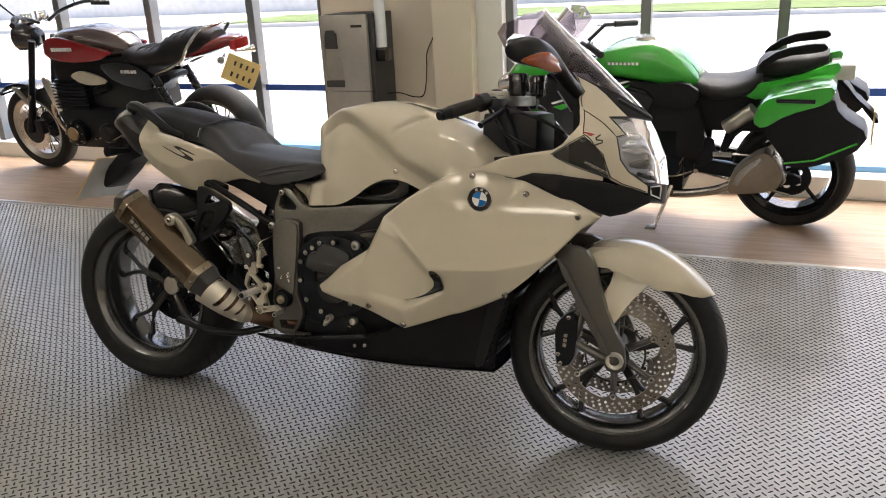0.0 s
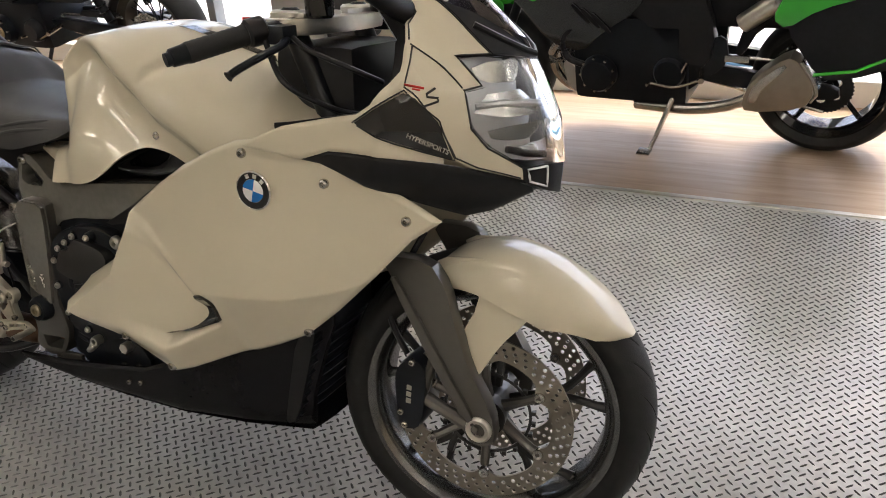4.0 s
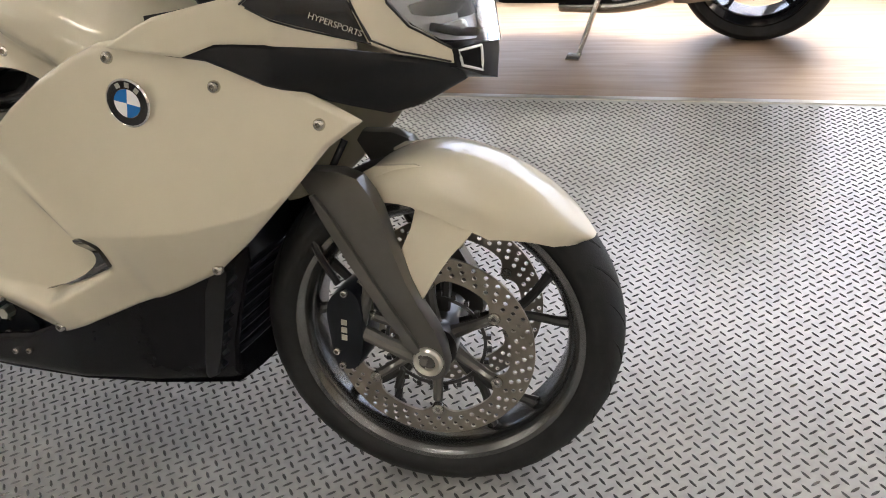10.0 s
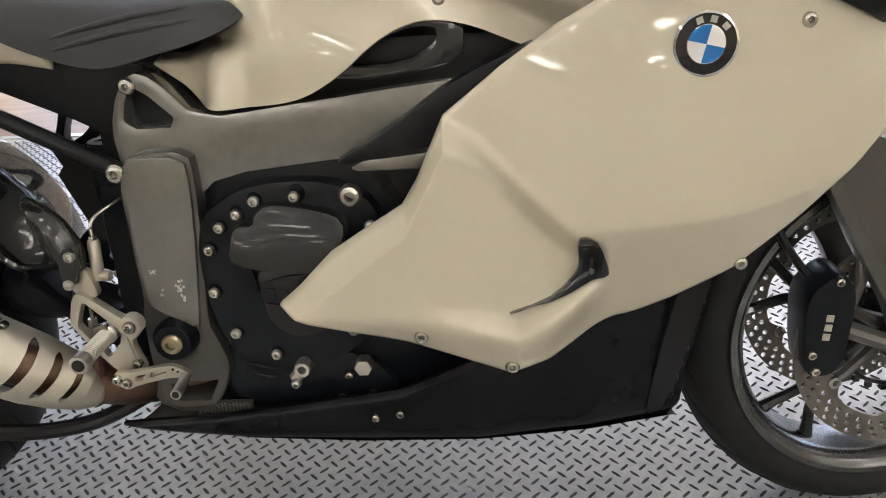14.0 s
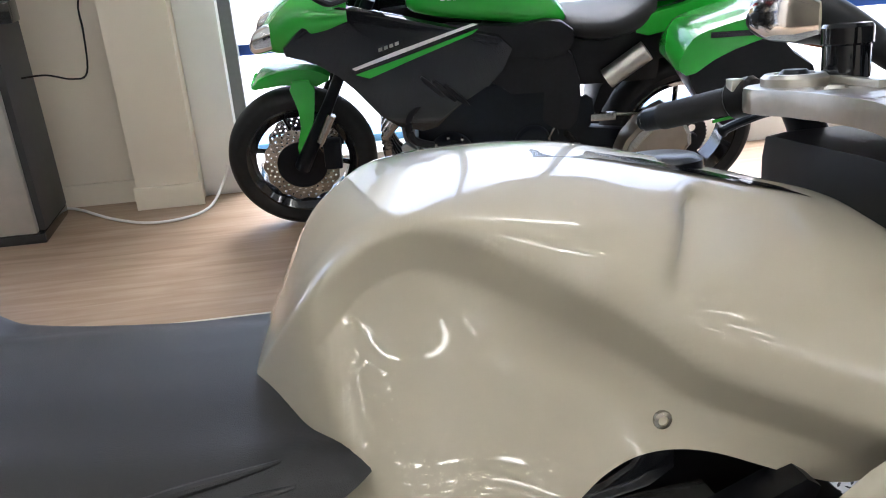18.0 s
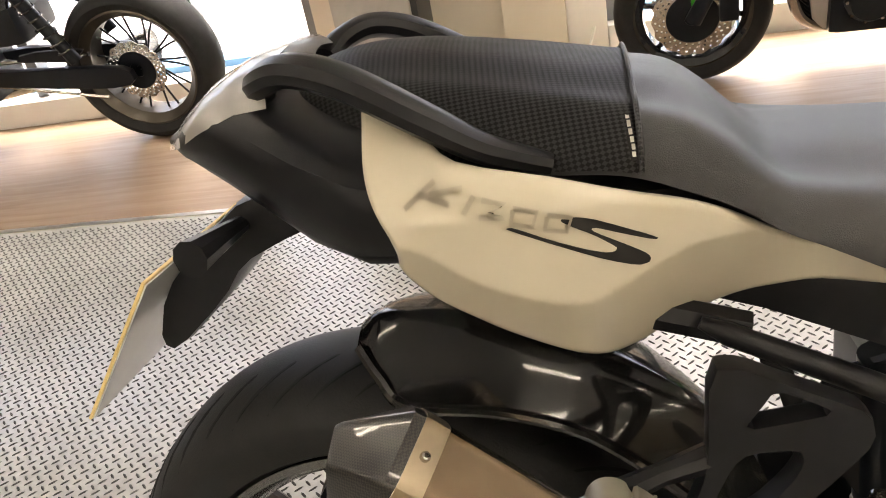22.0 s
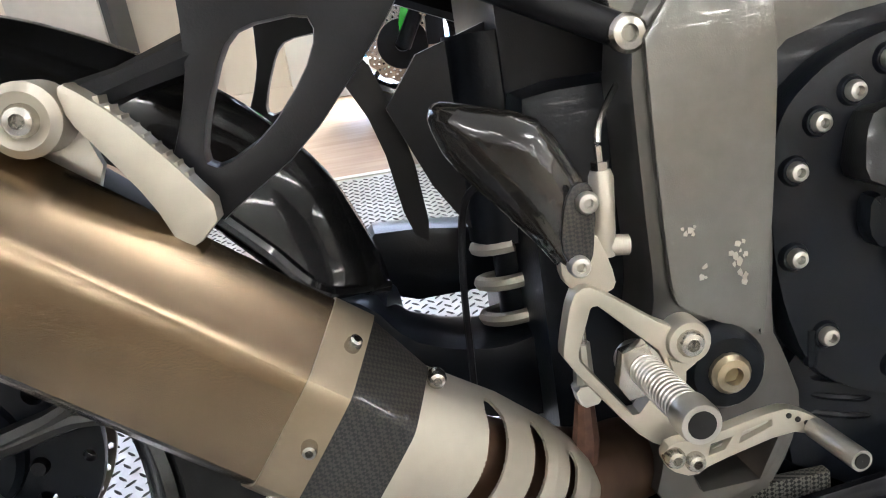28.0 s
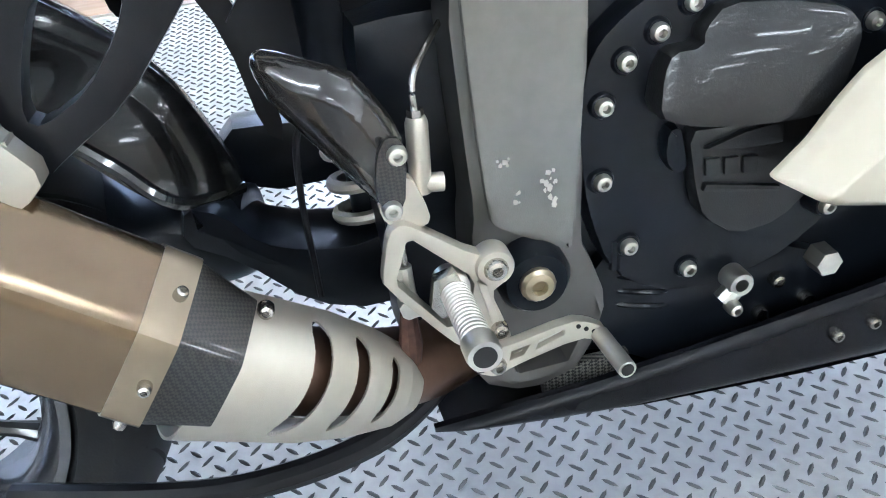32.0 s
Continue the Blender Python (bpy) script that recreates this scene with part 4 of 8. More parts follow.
lathe(fit_bm, [(0.0055, -0.010), (0.0095, -0.010), (0.0105, -0.008), (0.0105, 0.008), (0.0055, 0.008)], 24, (0.780, -0.240, 0.349), closed=True)
tube(fit_bm, [(0.776, -0.243, 0.342), (0.768, -0.243, 0.334)], 0.0085, 10)
part("drain_fitting", fit_bm, M_ALU, eng, "small bare metal bracket with an eye")
screw(eng, 0.772, -0.252, 0.333, 0.0062, M_ALU, h=0.008)
for k in range(5):
    z = 0.386 - 0.0135 * k
    part("engine_rib", tube(bmesh.new(), curve([(0.688, -0.207, z), (0.70, -0.2115, z - 0.004), (0.725, -0.2125, z - 0.011), (0.742, -0.208, z - 0.015)], 4), 0.0026, 6), M_ENGINE, eng)
part("sump", plate(bmesh.new(), smoothed([(0.665, 0.385), (0.76, 0.36), (0.86, 0.35), (0.90, 0.30), (0.86, 0.262), (0.68, 0.265)], 1), -0.212, -0.16, bev=0.012), M_ENGINE, eng)
part("breather", tube(bmesh.new(), [(0.688, -0.222, 0.372), (0.6885, -0.224, 0.398)], 0.0045, 8), M_ENGINE, eng)

# frame: cast triangle, beam and post
frm = part("frame_beam", plate(bmesh.new(), smoothed([(0.575, 0.655), (0.59, 0.70), (0.612, 0.722), (0.637, 0.714), (0.684, 0.663), (0.80, 0.676), (0.95, 0.692), (1.05, 0.70), (1.02, 0.64), (0.92, 0.612), (0.844, 0.606), (0.70, 0.592), (0.663, 0.560), (0.645, 0.50), (0.615, 0.60), (0.58, 0.60)], 1), -0.205, -0.155, [smoothed([(0.592, 0.655), (0.602, 0.695), (0.615, 0.703), (0.664, 0.655)], 1)], bev=0.008), M_FRAME, bike, "grey cast alloy frame beam")
part("frame_recess", plate(bmesh.new(), smoothed([(0.588, 0.652), (0.60, 0.698), (0.617, 0.706), (0.668, 0.652)], 1), -0.175, -0.165), M_ENGINE, frm)
post_out = [(0.580, 0.60), (0.60, 0.63), (0.672, 0.63), (0.676, 0.59), (0.670, 0.50), (0.662, 0.405), (0.670, 0.386), (0.682, 0.347), (0.671, 0.312), (0.654, 0.285), (0.612, 0.273), (0.570, 0.293), (0.580, 0.326), (0.576, 0.364), (0.578, 0.42), (0.583, 0.445), (0.581, 0.50)]
post = part("frame_post", plate(bmesh.new(), smoothed(post_out, 1), -0.225, -0.165, [[(0.598, 0.319), (0.660, 0.323), (0.646, 0.296), (0.605, 0.295)]], bev=0.009), M_GRAPHITE, bike, "grey frame post with scuffed paint")
part("post_panel", plate(bmesh.new(), smoothed([(0.588, 0.625), (0.668, 0.625), (0.671, 0.585), (0.664, 0.50), (0.653, 0.406), (0.648, 0.403), (0.597, 0.432), (0.592, 0.442), (0.589, 0.52)], 1), -0.233, -0.222, bev=0.005), M_FRAME, post)
rng = random.Random(5)
for x0, z0 in ((0.606, 0.480), (0.640, 0.466), (0.634, 0.458), (0.613, 0.456), (0.639, 0.446)):
    bm = bmesh.new()
    for k in range(5):
        x, z, w = x0 + rng.uniform(-0.004, 0.004), z0 + rng.uniform(-0.006, 0.006), rng.uniform(0.0010, 0.0028)
        q = [(x + w * rng.uniform(0.5, 1.2) * math.cos(j * 1.26), z + w * rng.uniform(0.6, 1.5) * math.sin(j * 1.26)) for j in range(5)]
        f = bm.faces.new([bm.verts.new((px, -0.2334, pz)) for px, pz in q])
    part("paint_chip", bm, M_ALU, post, smooth=False)
part("pivot_boss", lathe(bmesh.new(), [(0.001, -0.005), (0.011, -0.005), (0.013, -0.014), (0.023, -0.015), (0.0275, -0.008), (0.029, 0.03)], 32, (0.6195, -0.232, 0.390)), M_ENGINE, post)
screw(post, 0.6195, -0.248, 0.390, 0.0135, M_BRASS, h=0.006)
screw(frm, 0.606, -0.206, 0.705, 0.010)
screw(frm, 0.581, -0.226, 0.606, 0.012)
part("frame_gusset", plate(bmesh.new(), smoothed([(0.845, 0.60), (0.98, 0.612), (0.965, 0.52), (0.92, 0.53), (0.885, 0.57)], 1), -0.20, -0.16, [smoothed([(0.905, 0.582), (0.95, 0.585), (0.955, 0.545), (0.93, 0.55)], 1)], bev=0.005), M_FRAME, frm)
part("side_cover", plate(bmesh.new(), smoothed([(0.83, 0.60), (0.91, 0.645), (0.99, 0.70), (1.10, 0.745), (1.05, 0.66), (0.98, 0.63)], 1), -0.235, -0.20, bev=0.005), M_BLACK, bike)
part("battery_bay", boxed((0.52, -0.13, 0.56), (1.15, 0.07, 0.74), 0.02), M_BLACK, bike)
part("air_duct", plate(bmesh.new(), smoothed([(0.81, 0.70), (0.90, 0.745), (0.955, 0.765), (1.0, 0.755), (1.0, 0.71), (0.90, 0.69)], 1), -0.17, -0.14, [smoothed([(0.85, 0.71), (0.92, 0.748), (0.965, 0.752), (0.97, 0.735), (0.93, 0.712)], 1)], bev=0.005), M_GLOSS, bike)


# ---- tank ----
def smooth_line(pts, n=6):
    """A finer, rounded line of (x, z) points."""
    return [(q.x, q.z) for q in curve([(x, 0, z) for x, z in pts], n)]


KTOP = smooth_line([(0.628, 0.735), (0.650, 0.762), (0.670, 0.808), (0.695, 0.858), (0.722, 0.902), (0.754, 0.933), (0.786, 0.950), (0.837, 0.967), (0.897, 0.972), (0.958, 0.968), (1.02, 0.954), (1.084, 0.936), (1.149, 0.916), (1.205, 0.898), (1.235, 0.875), (1.262, 0.852), (1.30, 0.840)])
KBOT = smooth_line([(0.628, 0.724), (0.660, 0.700), (0.694, 0.677), (0.75, 0.677), (0.813, 0.685), (0.86, 0.708), (0.897, 0.736), (0.93, 0.754), (0.964, 0.760), (1.01, 0.752), (1.083, 0.724), (1.127, 0.722), (1.179, 0.765), (1.235, 0.803), (1.30, 0.811)])
KCR = smooth_line([(0.628, 0.73), (0.68, 0.80), (0.72, 0.89), (0.762, 0.930), (0.797, 0.945), (0.831, 0.941), (0.859, 0.928), (0.901, 0.9025), (0.950, 0.873), (0.990, 0.840), (1.028, 0.8185), (1.083, 0.794), (1.152, 0.765), (1.22, 0.752), (1.30, 0.745)])
KWING = smooth_line([(0.955, 0.866), (1.0, 0.886), (1.054, 0.8985), (1.081, 0.900), (1.13, 0.896), (1.168, 0.888), (1.30, 0.86)])
KDISH = [(0.866, 0.957), (0.874, 0.961), (0.902, 0.974), (0.93, 1.003), (0.944, 1.036), (0.96, 1.12)]


def tank_half(x, z):
    """Half the tank's width at a height."""
    zt, zc = along(KTOP, x), along(KCR, x)
    w = 0.135 + 0.045 * ramp(x, 0.66, 0.80) + 0.02 * ramp(x, 0.85, 1.0) + 0.045 * ramp(x, 1.0, 1.28)
    zt = max(zt, zc + 0.012)
    f = min(1.0, max(0.0, (z - zc) / (zt - zc)))
    h = w * (1 - f ** 2.4) ** 0.55 * (1 - 0.22 * ramp(z, 0.84, 0.95) * ramp(0.92 - x, 0.0, 0.16))
    # the dished wing in front of the knee
    if x > 0.95:
        h -= 0.036 * min(1.0, fold(x - along(KDISH, z)) / 0.030) * min(1.0, fold(z - along(KWING, x)) / 0.026) * ramp(along(KTOP, x) - z, 0.0, 0.03) * (1 - 0.8 * ramp(x, 1.10, 1.27))
    if z < zc:
        k = 1 - ramp(x, 1.08, 1.25)
        h -= 0.030 * min(1.0, fold(zc - z) / 0.035) * k * ramp(x, 0.70, 0.76)
        h += 0.050 * ramp(zc - 0.06 - z, 0.0, 0.16) * ramp(x, 0.64, 0.72) * (0.45 + 0.55 * k)
    if x < 0.79 and z > 0.725:
        h = min(h, along([(0.62, 0.02), (0.66, 0.027), (0.69, 0.08), (0.715, 0.125), (0.745, 0.16), (0.79, 0.21)], x) + 0.08 * ramp(0.745 - z, 0, 0.02))
    return h


def tank():
    bm = bmesh.new()
    rows = []
    xs = sorted(set([0.628 + 0.672 * i / 120 for i in range(121)]))
    for x in xs:
        zt, zb = along(KTOP, x), along(KBOT, x)
        zt = max(zt, zb + 0.002)
        half = []
        for k in range(61):
            f = k / 60
            z = zb + (zt - zb) * (1 - (1 - f) ** 1.9)
            half.append((tank_half(x, z) * (1 if k < 60 else 0), z))
        rows.append([Vector((x, YC - h, z)) for h, z in half] + [Vector((x, YC + h, z)) for h, z in reversed(half[:-1])])
    loft(bm, rows, closed=False)
    for _ in range(1):
        bmesh.ops.smooth_vert(bm, verts=[v for v in bm.verts if not v.is_boundary], factor=0.3, use_axis_x=False, use_axis_y=True, use_axis_z=True)
    bmesh.ops.solidify(bm, geom=bm.faces[:], thickness=0.004)
    return part("fuel_tank", bm, M_PEARL, bike, "pearl white sculpted fuel tank", sharp=80)


tank_ob = tank()
screw(tank_ob, 0.975, YC - tank_half(0.975, 0.783) - 0.001, 0.783, 0.009)
bm = bmesh.new()
TT = [(0.83, 0.9655), (0.86, 0.970), (0.92, 0.972), (0.97, 0.966), (1.02, 0.954), (1.08, 0.937), (1.14, 0.919), (1.18, 0.906)]
loft(bm, [[(x, YC + w * y, z + 0.0035 - 0.003 * y * y) for y in (-1, -0.6, 0, 0.6, 1)] for (x, z), w in zip(TT, (0.02, 0.045, 0.055, 0.058, 0.058, 0.056, 0.052, 0.05))], closed=False)
bmesh.ops.solidify(bm, geom=bm.faces[:], thickness=0.003)
part("tank_pad", bm, M_GLOSS, tank_ob, "glossy black tank top pad")
part("filler_cap", lathe(bmesh.new(), [(0.001, 0.006), (0.03, 0.006), (0.036, 0.002), (0.036, -0.01)], 32, (1.05, YC, 0.947), axis="z"), M_ENGINE, tank_ob)

# ---- seat ----
def seat():
    st = [(0.0, 0.923, 0.05, 0.885), (0.03, 0.936, 0.085, 0.878), (0.07, 0.943, 0.108, 0.868), (0.13, 0.940, 0.125, 0.858), (0.22, 0.923, 0.142, 0.848), (0.29, 0.907, 0.150, 0.843), (0.34, 0.895, 0.155, 0.826),
          (0.372, 0.873, 0.160, 0.812), (0.404, 0.842, 0.166, 0.792), (0.43, 0.832, 0.168, 0.780), (0.50, 0.827, 0.176, 0.748), (0.58, 0.820, 0.186, 0.728), (0.65, 0.815, 0.188, 0.740), (0.70, 0.811, 0.184, 0.752), (0.735, 0.803, 0.178, 0.765), (0.757, 0.790, 0.168, 0.778)]
    secs = []
    for x, zt, w, zb in st:
        half = curve([(0, 0, zt), (w * 0.36, 0, zt - 0.003), (w * 0.64, 0, zt - 0.014), (w * 0.86, 0, zt - 0.30 * (zt - zb)), (w * 0.98, 0, zt - 0.62 * (zt - zb)), (w * 1.02, 0, zb)], 4)
        secs.append([Vector((x, YC - p.x, p.z)) for p in reversed(half)] + [Vector((x, YC + p.x, p.z)) for p in half[1:]])
    fine = [curve([s[k] for s in secs], 4) for k in range(len(secs[0]))]
    return [[fine[k][i] for k in range(len(fine))] for i in range(len(fine[0]))]


rows = seat()
bm = loft(bmesh.new(), rows, closed=True)
seat_ob = part("seat", bm, M_SEAT, bike, "black vinyl stepped seat", sharp=60)
net = [[Vector((p.x, YC + (p.y - YC) * 1.02, p.z + 0.004)) for p in r] for r in rows if r[0].x < 0.306]
bm = loft(bmesh.new(), net, closed=False)
bmesh.ops.solidify(bm, geom=bm.faces[:], thickness=0.003)
part("seat_cover", bm, M_NET, seat_ob, "black grip net over the rear seat")
edge = [Vector((p.x, YC + (p.y - YC) * 1.025, p.z + 0.0035)) for p in net[-1]]
part("cover_hem", tube(bmesh.new(), edge, 0.0022, 8), M_NET, seat_ob)


def seat_side(x, z):
    """The depth of the seat's right flank."""
    def depth(row):
        pts = sorted([(q.z, q.y) for q in row if q.y < YC])
        return along(pts, z)
    k = max(i for i in range(len(rows) - 1) if rows[i][0].x <= x or i == 0)
    xa, xb = rows[k][0].x, rows[k + 1][0].x
    u = min(1.0, max(0.0, (x - xa) / max(xb - xa, 1e-5)))
    return depth(rows[k]) * (1 - u) + depth(rows[k + 1]) * u


tag_bm = plate(bmesh.new(), [(0.297, 0.856), (0.302, 0.856), (0.300, 0.872), (0.299, 0.890), (0.294, 0.890), (0.295, 0.872)], -0.002, 0.0)
for v in tag_bm.verts:
    v.co.y += YC + (seat_side(v.co.x, v.co.z) - YC) * 1.02 - 0.004
tag_ob = part("cover_tag", tag_bm, M_DECAL, seat_ob, "small woven tag with pale marks")
for k in range(6):
    z = 0.859 + 0.005 * k
    x = 0.2982 - 0.0006 * max(0, k - 1)
    bm = plate(bmesh.new(), [(x, z), (x + 0.0026, z), (x + 0.0025, z + 0.0034), (x - 0.0001, z + 0.0034)], -0.0035, -0.0005)
    for v in bm.verts:
        v.co.y += YC + (seat_side(v.co.x, v.co.z) - YC) * 1.02 - 0.004
    part("tag_mark", bm, M_ALU, tag_ob)
for line in (((0.53, 0.764), (0.61, 0.780), (0.69, 0.790)), ((0.53, 0.750), (0.61, 0.766), (0.70, 0.776))):
    pts = [(q.x, seat_side(q.x, q.z) + 0.001, q.z) for q in curve([(x, 0, z) for x, z in line], 10)]
    part("seat_rib", tube(bmesh.new(), pts, [0.0015 + 0.0035 * math.sin(math.pi * i / (len(pts) - 1)) for i in range(len(pts))], 10), M_SEAT, seat_ob)

# ---- tail ----
TTOP = smooth_line([(0.094, 0.916), (0.1407, 0.891), (0.1675, 0.873), (0.236, 0.859), (0.283, 0.845), (0.329, 0.8286), (0.36, 0.813), (0.383, 0.798), (0.409, 0.781), (0.445, 0.767), (0.472, 0.7555), (0.492, 0.729)], 3)
TBOT = smooth_line([(0.094, 0.802), (0.104, 0.788), (0.1335, 0.7665), (0.164, 0.748), (0.195, 0.728), (0.227, 0.711), (0.253, 0.698), (0.276, 0.693), (0.30, 0.697), (0.326, 0.7075), (0.362, 0.718), (0.405, 0.728), (0.44, 0.7325), (0.492, 0.722)], 3)
TCR = smooth_line([(0.094, 0.822), (0.12, 0.8137), (0.18, 0.787), (0.232, 0.769), (0.262, 0.7655), (0.283, 0.7736), (0.30, 0.781), (0.334, 0.792), (0.365, 0.792), (0.41, 0.786), (0.492, 0.755)], 3)


def tail_y(x, z):
    zc = along(TCR, x)
    y = -0.239 + 0.085 * ramp(x, 0.22, 0.50) + 0.075 * ramp(z, 0.835, 0.925)
    d = zc - z
    return y + 0.30 * (d + math.sqrt(d * d + 0.00001)) * ramp(0.50 - x, 0.02, 0.14)


for s in (1, -1):
    bm = sheet(bmesh.new(), TTOP, TBOT, tail_y, 90, 50, 0.005, 0.004)
    for v in bm.verts:
        v.co.x += 0.026 * bell(v.co.z, 0.815, 0.045) * ramp(0.2 - v.co.x, 0.0, 0.1)
    if s < 0:
        for v in bm.verts:
            v.co.y = 2 * YC - v.co.y
    ob = part("tail_panel", bm, M_PEARL, bike, "pearl white tail panel with a black letter shape")
    if s > 0:
        tailp = ob


def on_tail(pts, w, name, material, lift=0.0012, parent=None):
    """A flat painted stroke laid on the tail panel."""
    bm = bmesh.new()
    left, right = [], []
    ps = [Vector((x, z)) for x, z in pts]
    ws = w if isinstance(w, list) else [w] * len(ps)
    for i, p in enumerate(ps):
        d = (ps[min(i + 1, len(ps) - 1)] - ps[max(i - 1, 0)]).normalized()
        n = Vector((-d.y, d.x)) * ws[i]
        for lst, q in ((left, p + n), (right, p - n)):
            lst.append(bm.verts.new((q.x, tail_y(q.x, q.y) - lift, q.y)))
    for i in range(len(ps) - 1):
        bm.faces.new((left[i], left[i + 1], right[i + 1], right[i]))
    bmesh.ops.solidify(bm, geom=bm.faces[:], thickness=0.0006)
    return part(name, bm, material, parent or tailp)


LETTER = [(0.2453, 0.8337), (0.258, 0.8324), (0.2717, 0.8272), (0.3114, 0.8057), (0.3093, 0.804), (0.282, 0.8163), (0.2683, 0.8226), (0.264, 0.8227), (0.2666, 0.8194), (0.2868, 0.8064), (0.3003, 0.7971), (0.3051, 0.792), (0.3039, 0.7877), (0.2953, 0.7874),
          (0.2743, 0.7963), (0.2411, 0.8129), (0.208, 0.8283), (0.2047, 0.8303), (0.2098, 0.8307), (0.2359, 0.8181), (0.2581, 0.8081), (0.272, 0.8026), (0.2792, 0.8016), (0.2817, 0.8042), (0.2783, 0.8076), (0.265, 0.8182), (0.2515, 0.826), (0.2435, 0.8314)]
letter_bm = plate(bmesh.new(), smoothed(LETTER, 1), -0.0012, -0.0005)
for v in letter_bm.verts:
    v.co.y += tail_y(v.co.x, v.co.z)
part("letter_shape", letter_bm, M_DECAL, tailp, smooth=False)
GLYPHS = ([(0.126, 0.867), (0.142, 0.882)], [(0.134, 0.875), (0.150, 0.867)], [(0.138, 0.874), (0.157, 0.876)], [(0.157, 0.860), (0.163, 0.871)], [(0.167, 0.868), (0.179, 0.864), (0.171, 0.860), (0.178, 0.855), (0.165, 0.857)],
          [(0.183, 0.861), (0.195, 0.857), (0.192, 0.847), (0.181, 0.850), (0.183, 0.860)], [(0.200, 0.854), (0.212, 0.850), (0.209, 0.840), (0.198, 0.843), (0.200, 0.853)])
for g in GLYPHS:
    on_tail([(0.133 + (x - 0.126) * 1.38, z - 0.0165) for x, z in g], 0.0019, "ghost_mark", M_GHOST, 0.0022)

# tail light unit, grab handle, number plate holder
def tail_unit():
    st = [(0.13, 0.0, 0.885, 0.775, 0.195), (0.086, 0.0, 0.90, 0.773, 0.188), (0.0375, 0.0, 0.918, 0.789, 0.168), (-0.01, 0.0, 0.936, 0.817, 0.14), (-0.044, 0.0, 0.936, 0.838, 0.118), (-0.089, 0.0, 0.912, 0.868, 0.09), (-0.118, 0.0, 0.896, 0.882, 0.055)]
    secs = []
    for x, _, zt, zb, w in st:
        zm = (zt + zb) / 2
        ring = []
        for k in range(20):
            a = 2 * math.pi * k / 20
            ring.append((x, YC + w * math.copysign(abs(math.cos(a)) ** 0.7, math.cos(a)), zm + (zt - zb) / 2 * math.copysign(abs(math.sin(a)) ** 0.7, math.sin(a))))
        secs.append(ring)
    return part("tail_unit", loft(bmesh.new(), secs), M_BLACK, bike, "satin black tail section")


tailu = tail_unit()
bm = bmesh.new()
loft(bm, [[(x, YC + w * math.sin(a), z + h * math.cos(a)) for a in [math.pi * (k / 12 - 0.5) for k in range(13)]] for x, z, w, h in ((0.01, 0.92, 0.118, 0.042), (-0.02, 0.918, 0.118, 0.04), (-0.06, 0.904, 0.108, 0.038), (-0.095, 0.888, 0.085, 0.030), (-0.118, 0.882, 0.058, 0.016), (-0.124, 0.880, 0.03, 0.006))], closed=False)
bmesh.ops.solidify(bm, geom=bm.faces[:], thickness=0.004)
part("tail_lamp", bm, M_REDLENS, tailu, "clear-lensed tail lamp")
for s in (1, -1):
    pts = curve([(0.237, -0.176, 0.856), (0.19, -0.186, 0.876), (0.15, -0.188, 0.902), (0.09, -0.182, 0.938), (0.045, -0.17, 0.951), (0.012, -0.15, 0.942), (0.0, -0.125, 0.93)])
    if s < 0:
        pts = [Vector((p.x, 2 * YC - p.y, p.z)) for p in pts]
    part("grab_handle", tube(bmesh.new(), pts, [0.012 + 0.006 * math.sin(i / len(pts) * 3.1) for i in range(len(pts))], 10, 0.8), M_BLACK, bike, "black grab handle")
arm = part("plate_arm", plate(bmesh.new(), smoothed([(-0.06, 0.83), (0.02, 0.83), (0.03, 0.80), (-0.01, 0.785), (-0.034, 0.777), (-0.08, 0.757), (-0.108, 0.722), (-0.178, 0.665), (-0.198, 0.673), (-0.176, 0.734), (-0.121, 0.7855)], 1), YC - 0.05, YC + 0.05, bev=0.012), M_BLACK, bike, "black number plate arm")
screw(arm, -0.004, YC - 0.052, 0.812, 0.01)
pl = part("number_plate", boxed((-0.003, -0.114, -0.089), (0.0, 0.114, 0.089)), M_YELLOW, arm, "blank yellow number plate")
pl.matrix_local = pose(-0.202, YC, 0.70, 0, 36, 0)
part("plate_back", boxed((0.0005, -0.112, -0.087), (0.002, 0.112, 0.087)), M_WHITE, pl, "pale back of the plate")
for k in range(2):
    part("plate_bar", boxed((-0.0045, -0.09, -0.065 + 0.075 * k), (-0.0032, 0.09, -0.01 + 0.075 * k)), M_DECAL, pl)
for s in (-1, 1):
    part("indicator", tube(bmesh.new(), [(-0.07, YC + s * 0.04, 0.80), (-0.08, YC + s * 0.10, 0.80), (-0.085, YC + s * 0.135, 0.80)], [0.008, 0.014, 0.018], 10), M_BLACK, arm)

# ---- rear wheel, swing arm, mudguard ----
rw = wheel(0.0, 0.318, 0.320, 0.190, 0.226, bike, 5, "rear_wheel", 0.045, 0.028, 0.052)
grooves(rw, 0.0, 0.318, 0.320, 0.190, 40, 1, 1.25)
brake_disc(rw, 0.0, 0.318, 0.062, 0.10, 0.135, 34, 5)
holes_ = [circle(0.118 * math.cos(a), 0.318 + 0.118 * math.sin(a), 0.006, 12) for a in [0.2 + 2 * math.pi * k / 15 for k in range(15)]]
holes_ += [circle(0.092 * math.cos(a), 0.318 + 0.092 * math.sin(a), 0.010, 14) for a in [0.5 + 2 * math.pi * k / 5 for k in range(5)]]
part("hub_flange", plate(bmesh.new(), circle(0.0, 0.318, 0.132, 72), 0.034, 0.046, holes_, bev=0.002), M_ENGINE, rw, "black wheel flange with holes")
part("hub_cap", lathe(bmesh.new(), [(0.001, -0.016), (0.031, -0.016), (0.034, -0.012), (0.034, 0.02)], 40, (0, 0.024, 0.318)), M_ALU, rw, "brushed aluminium hub cap")
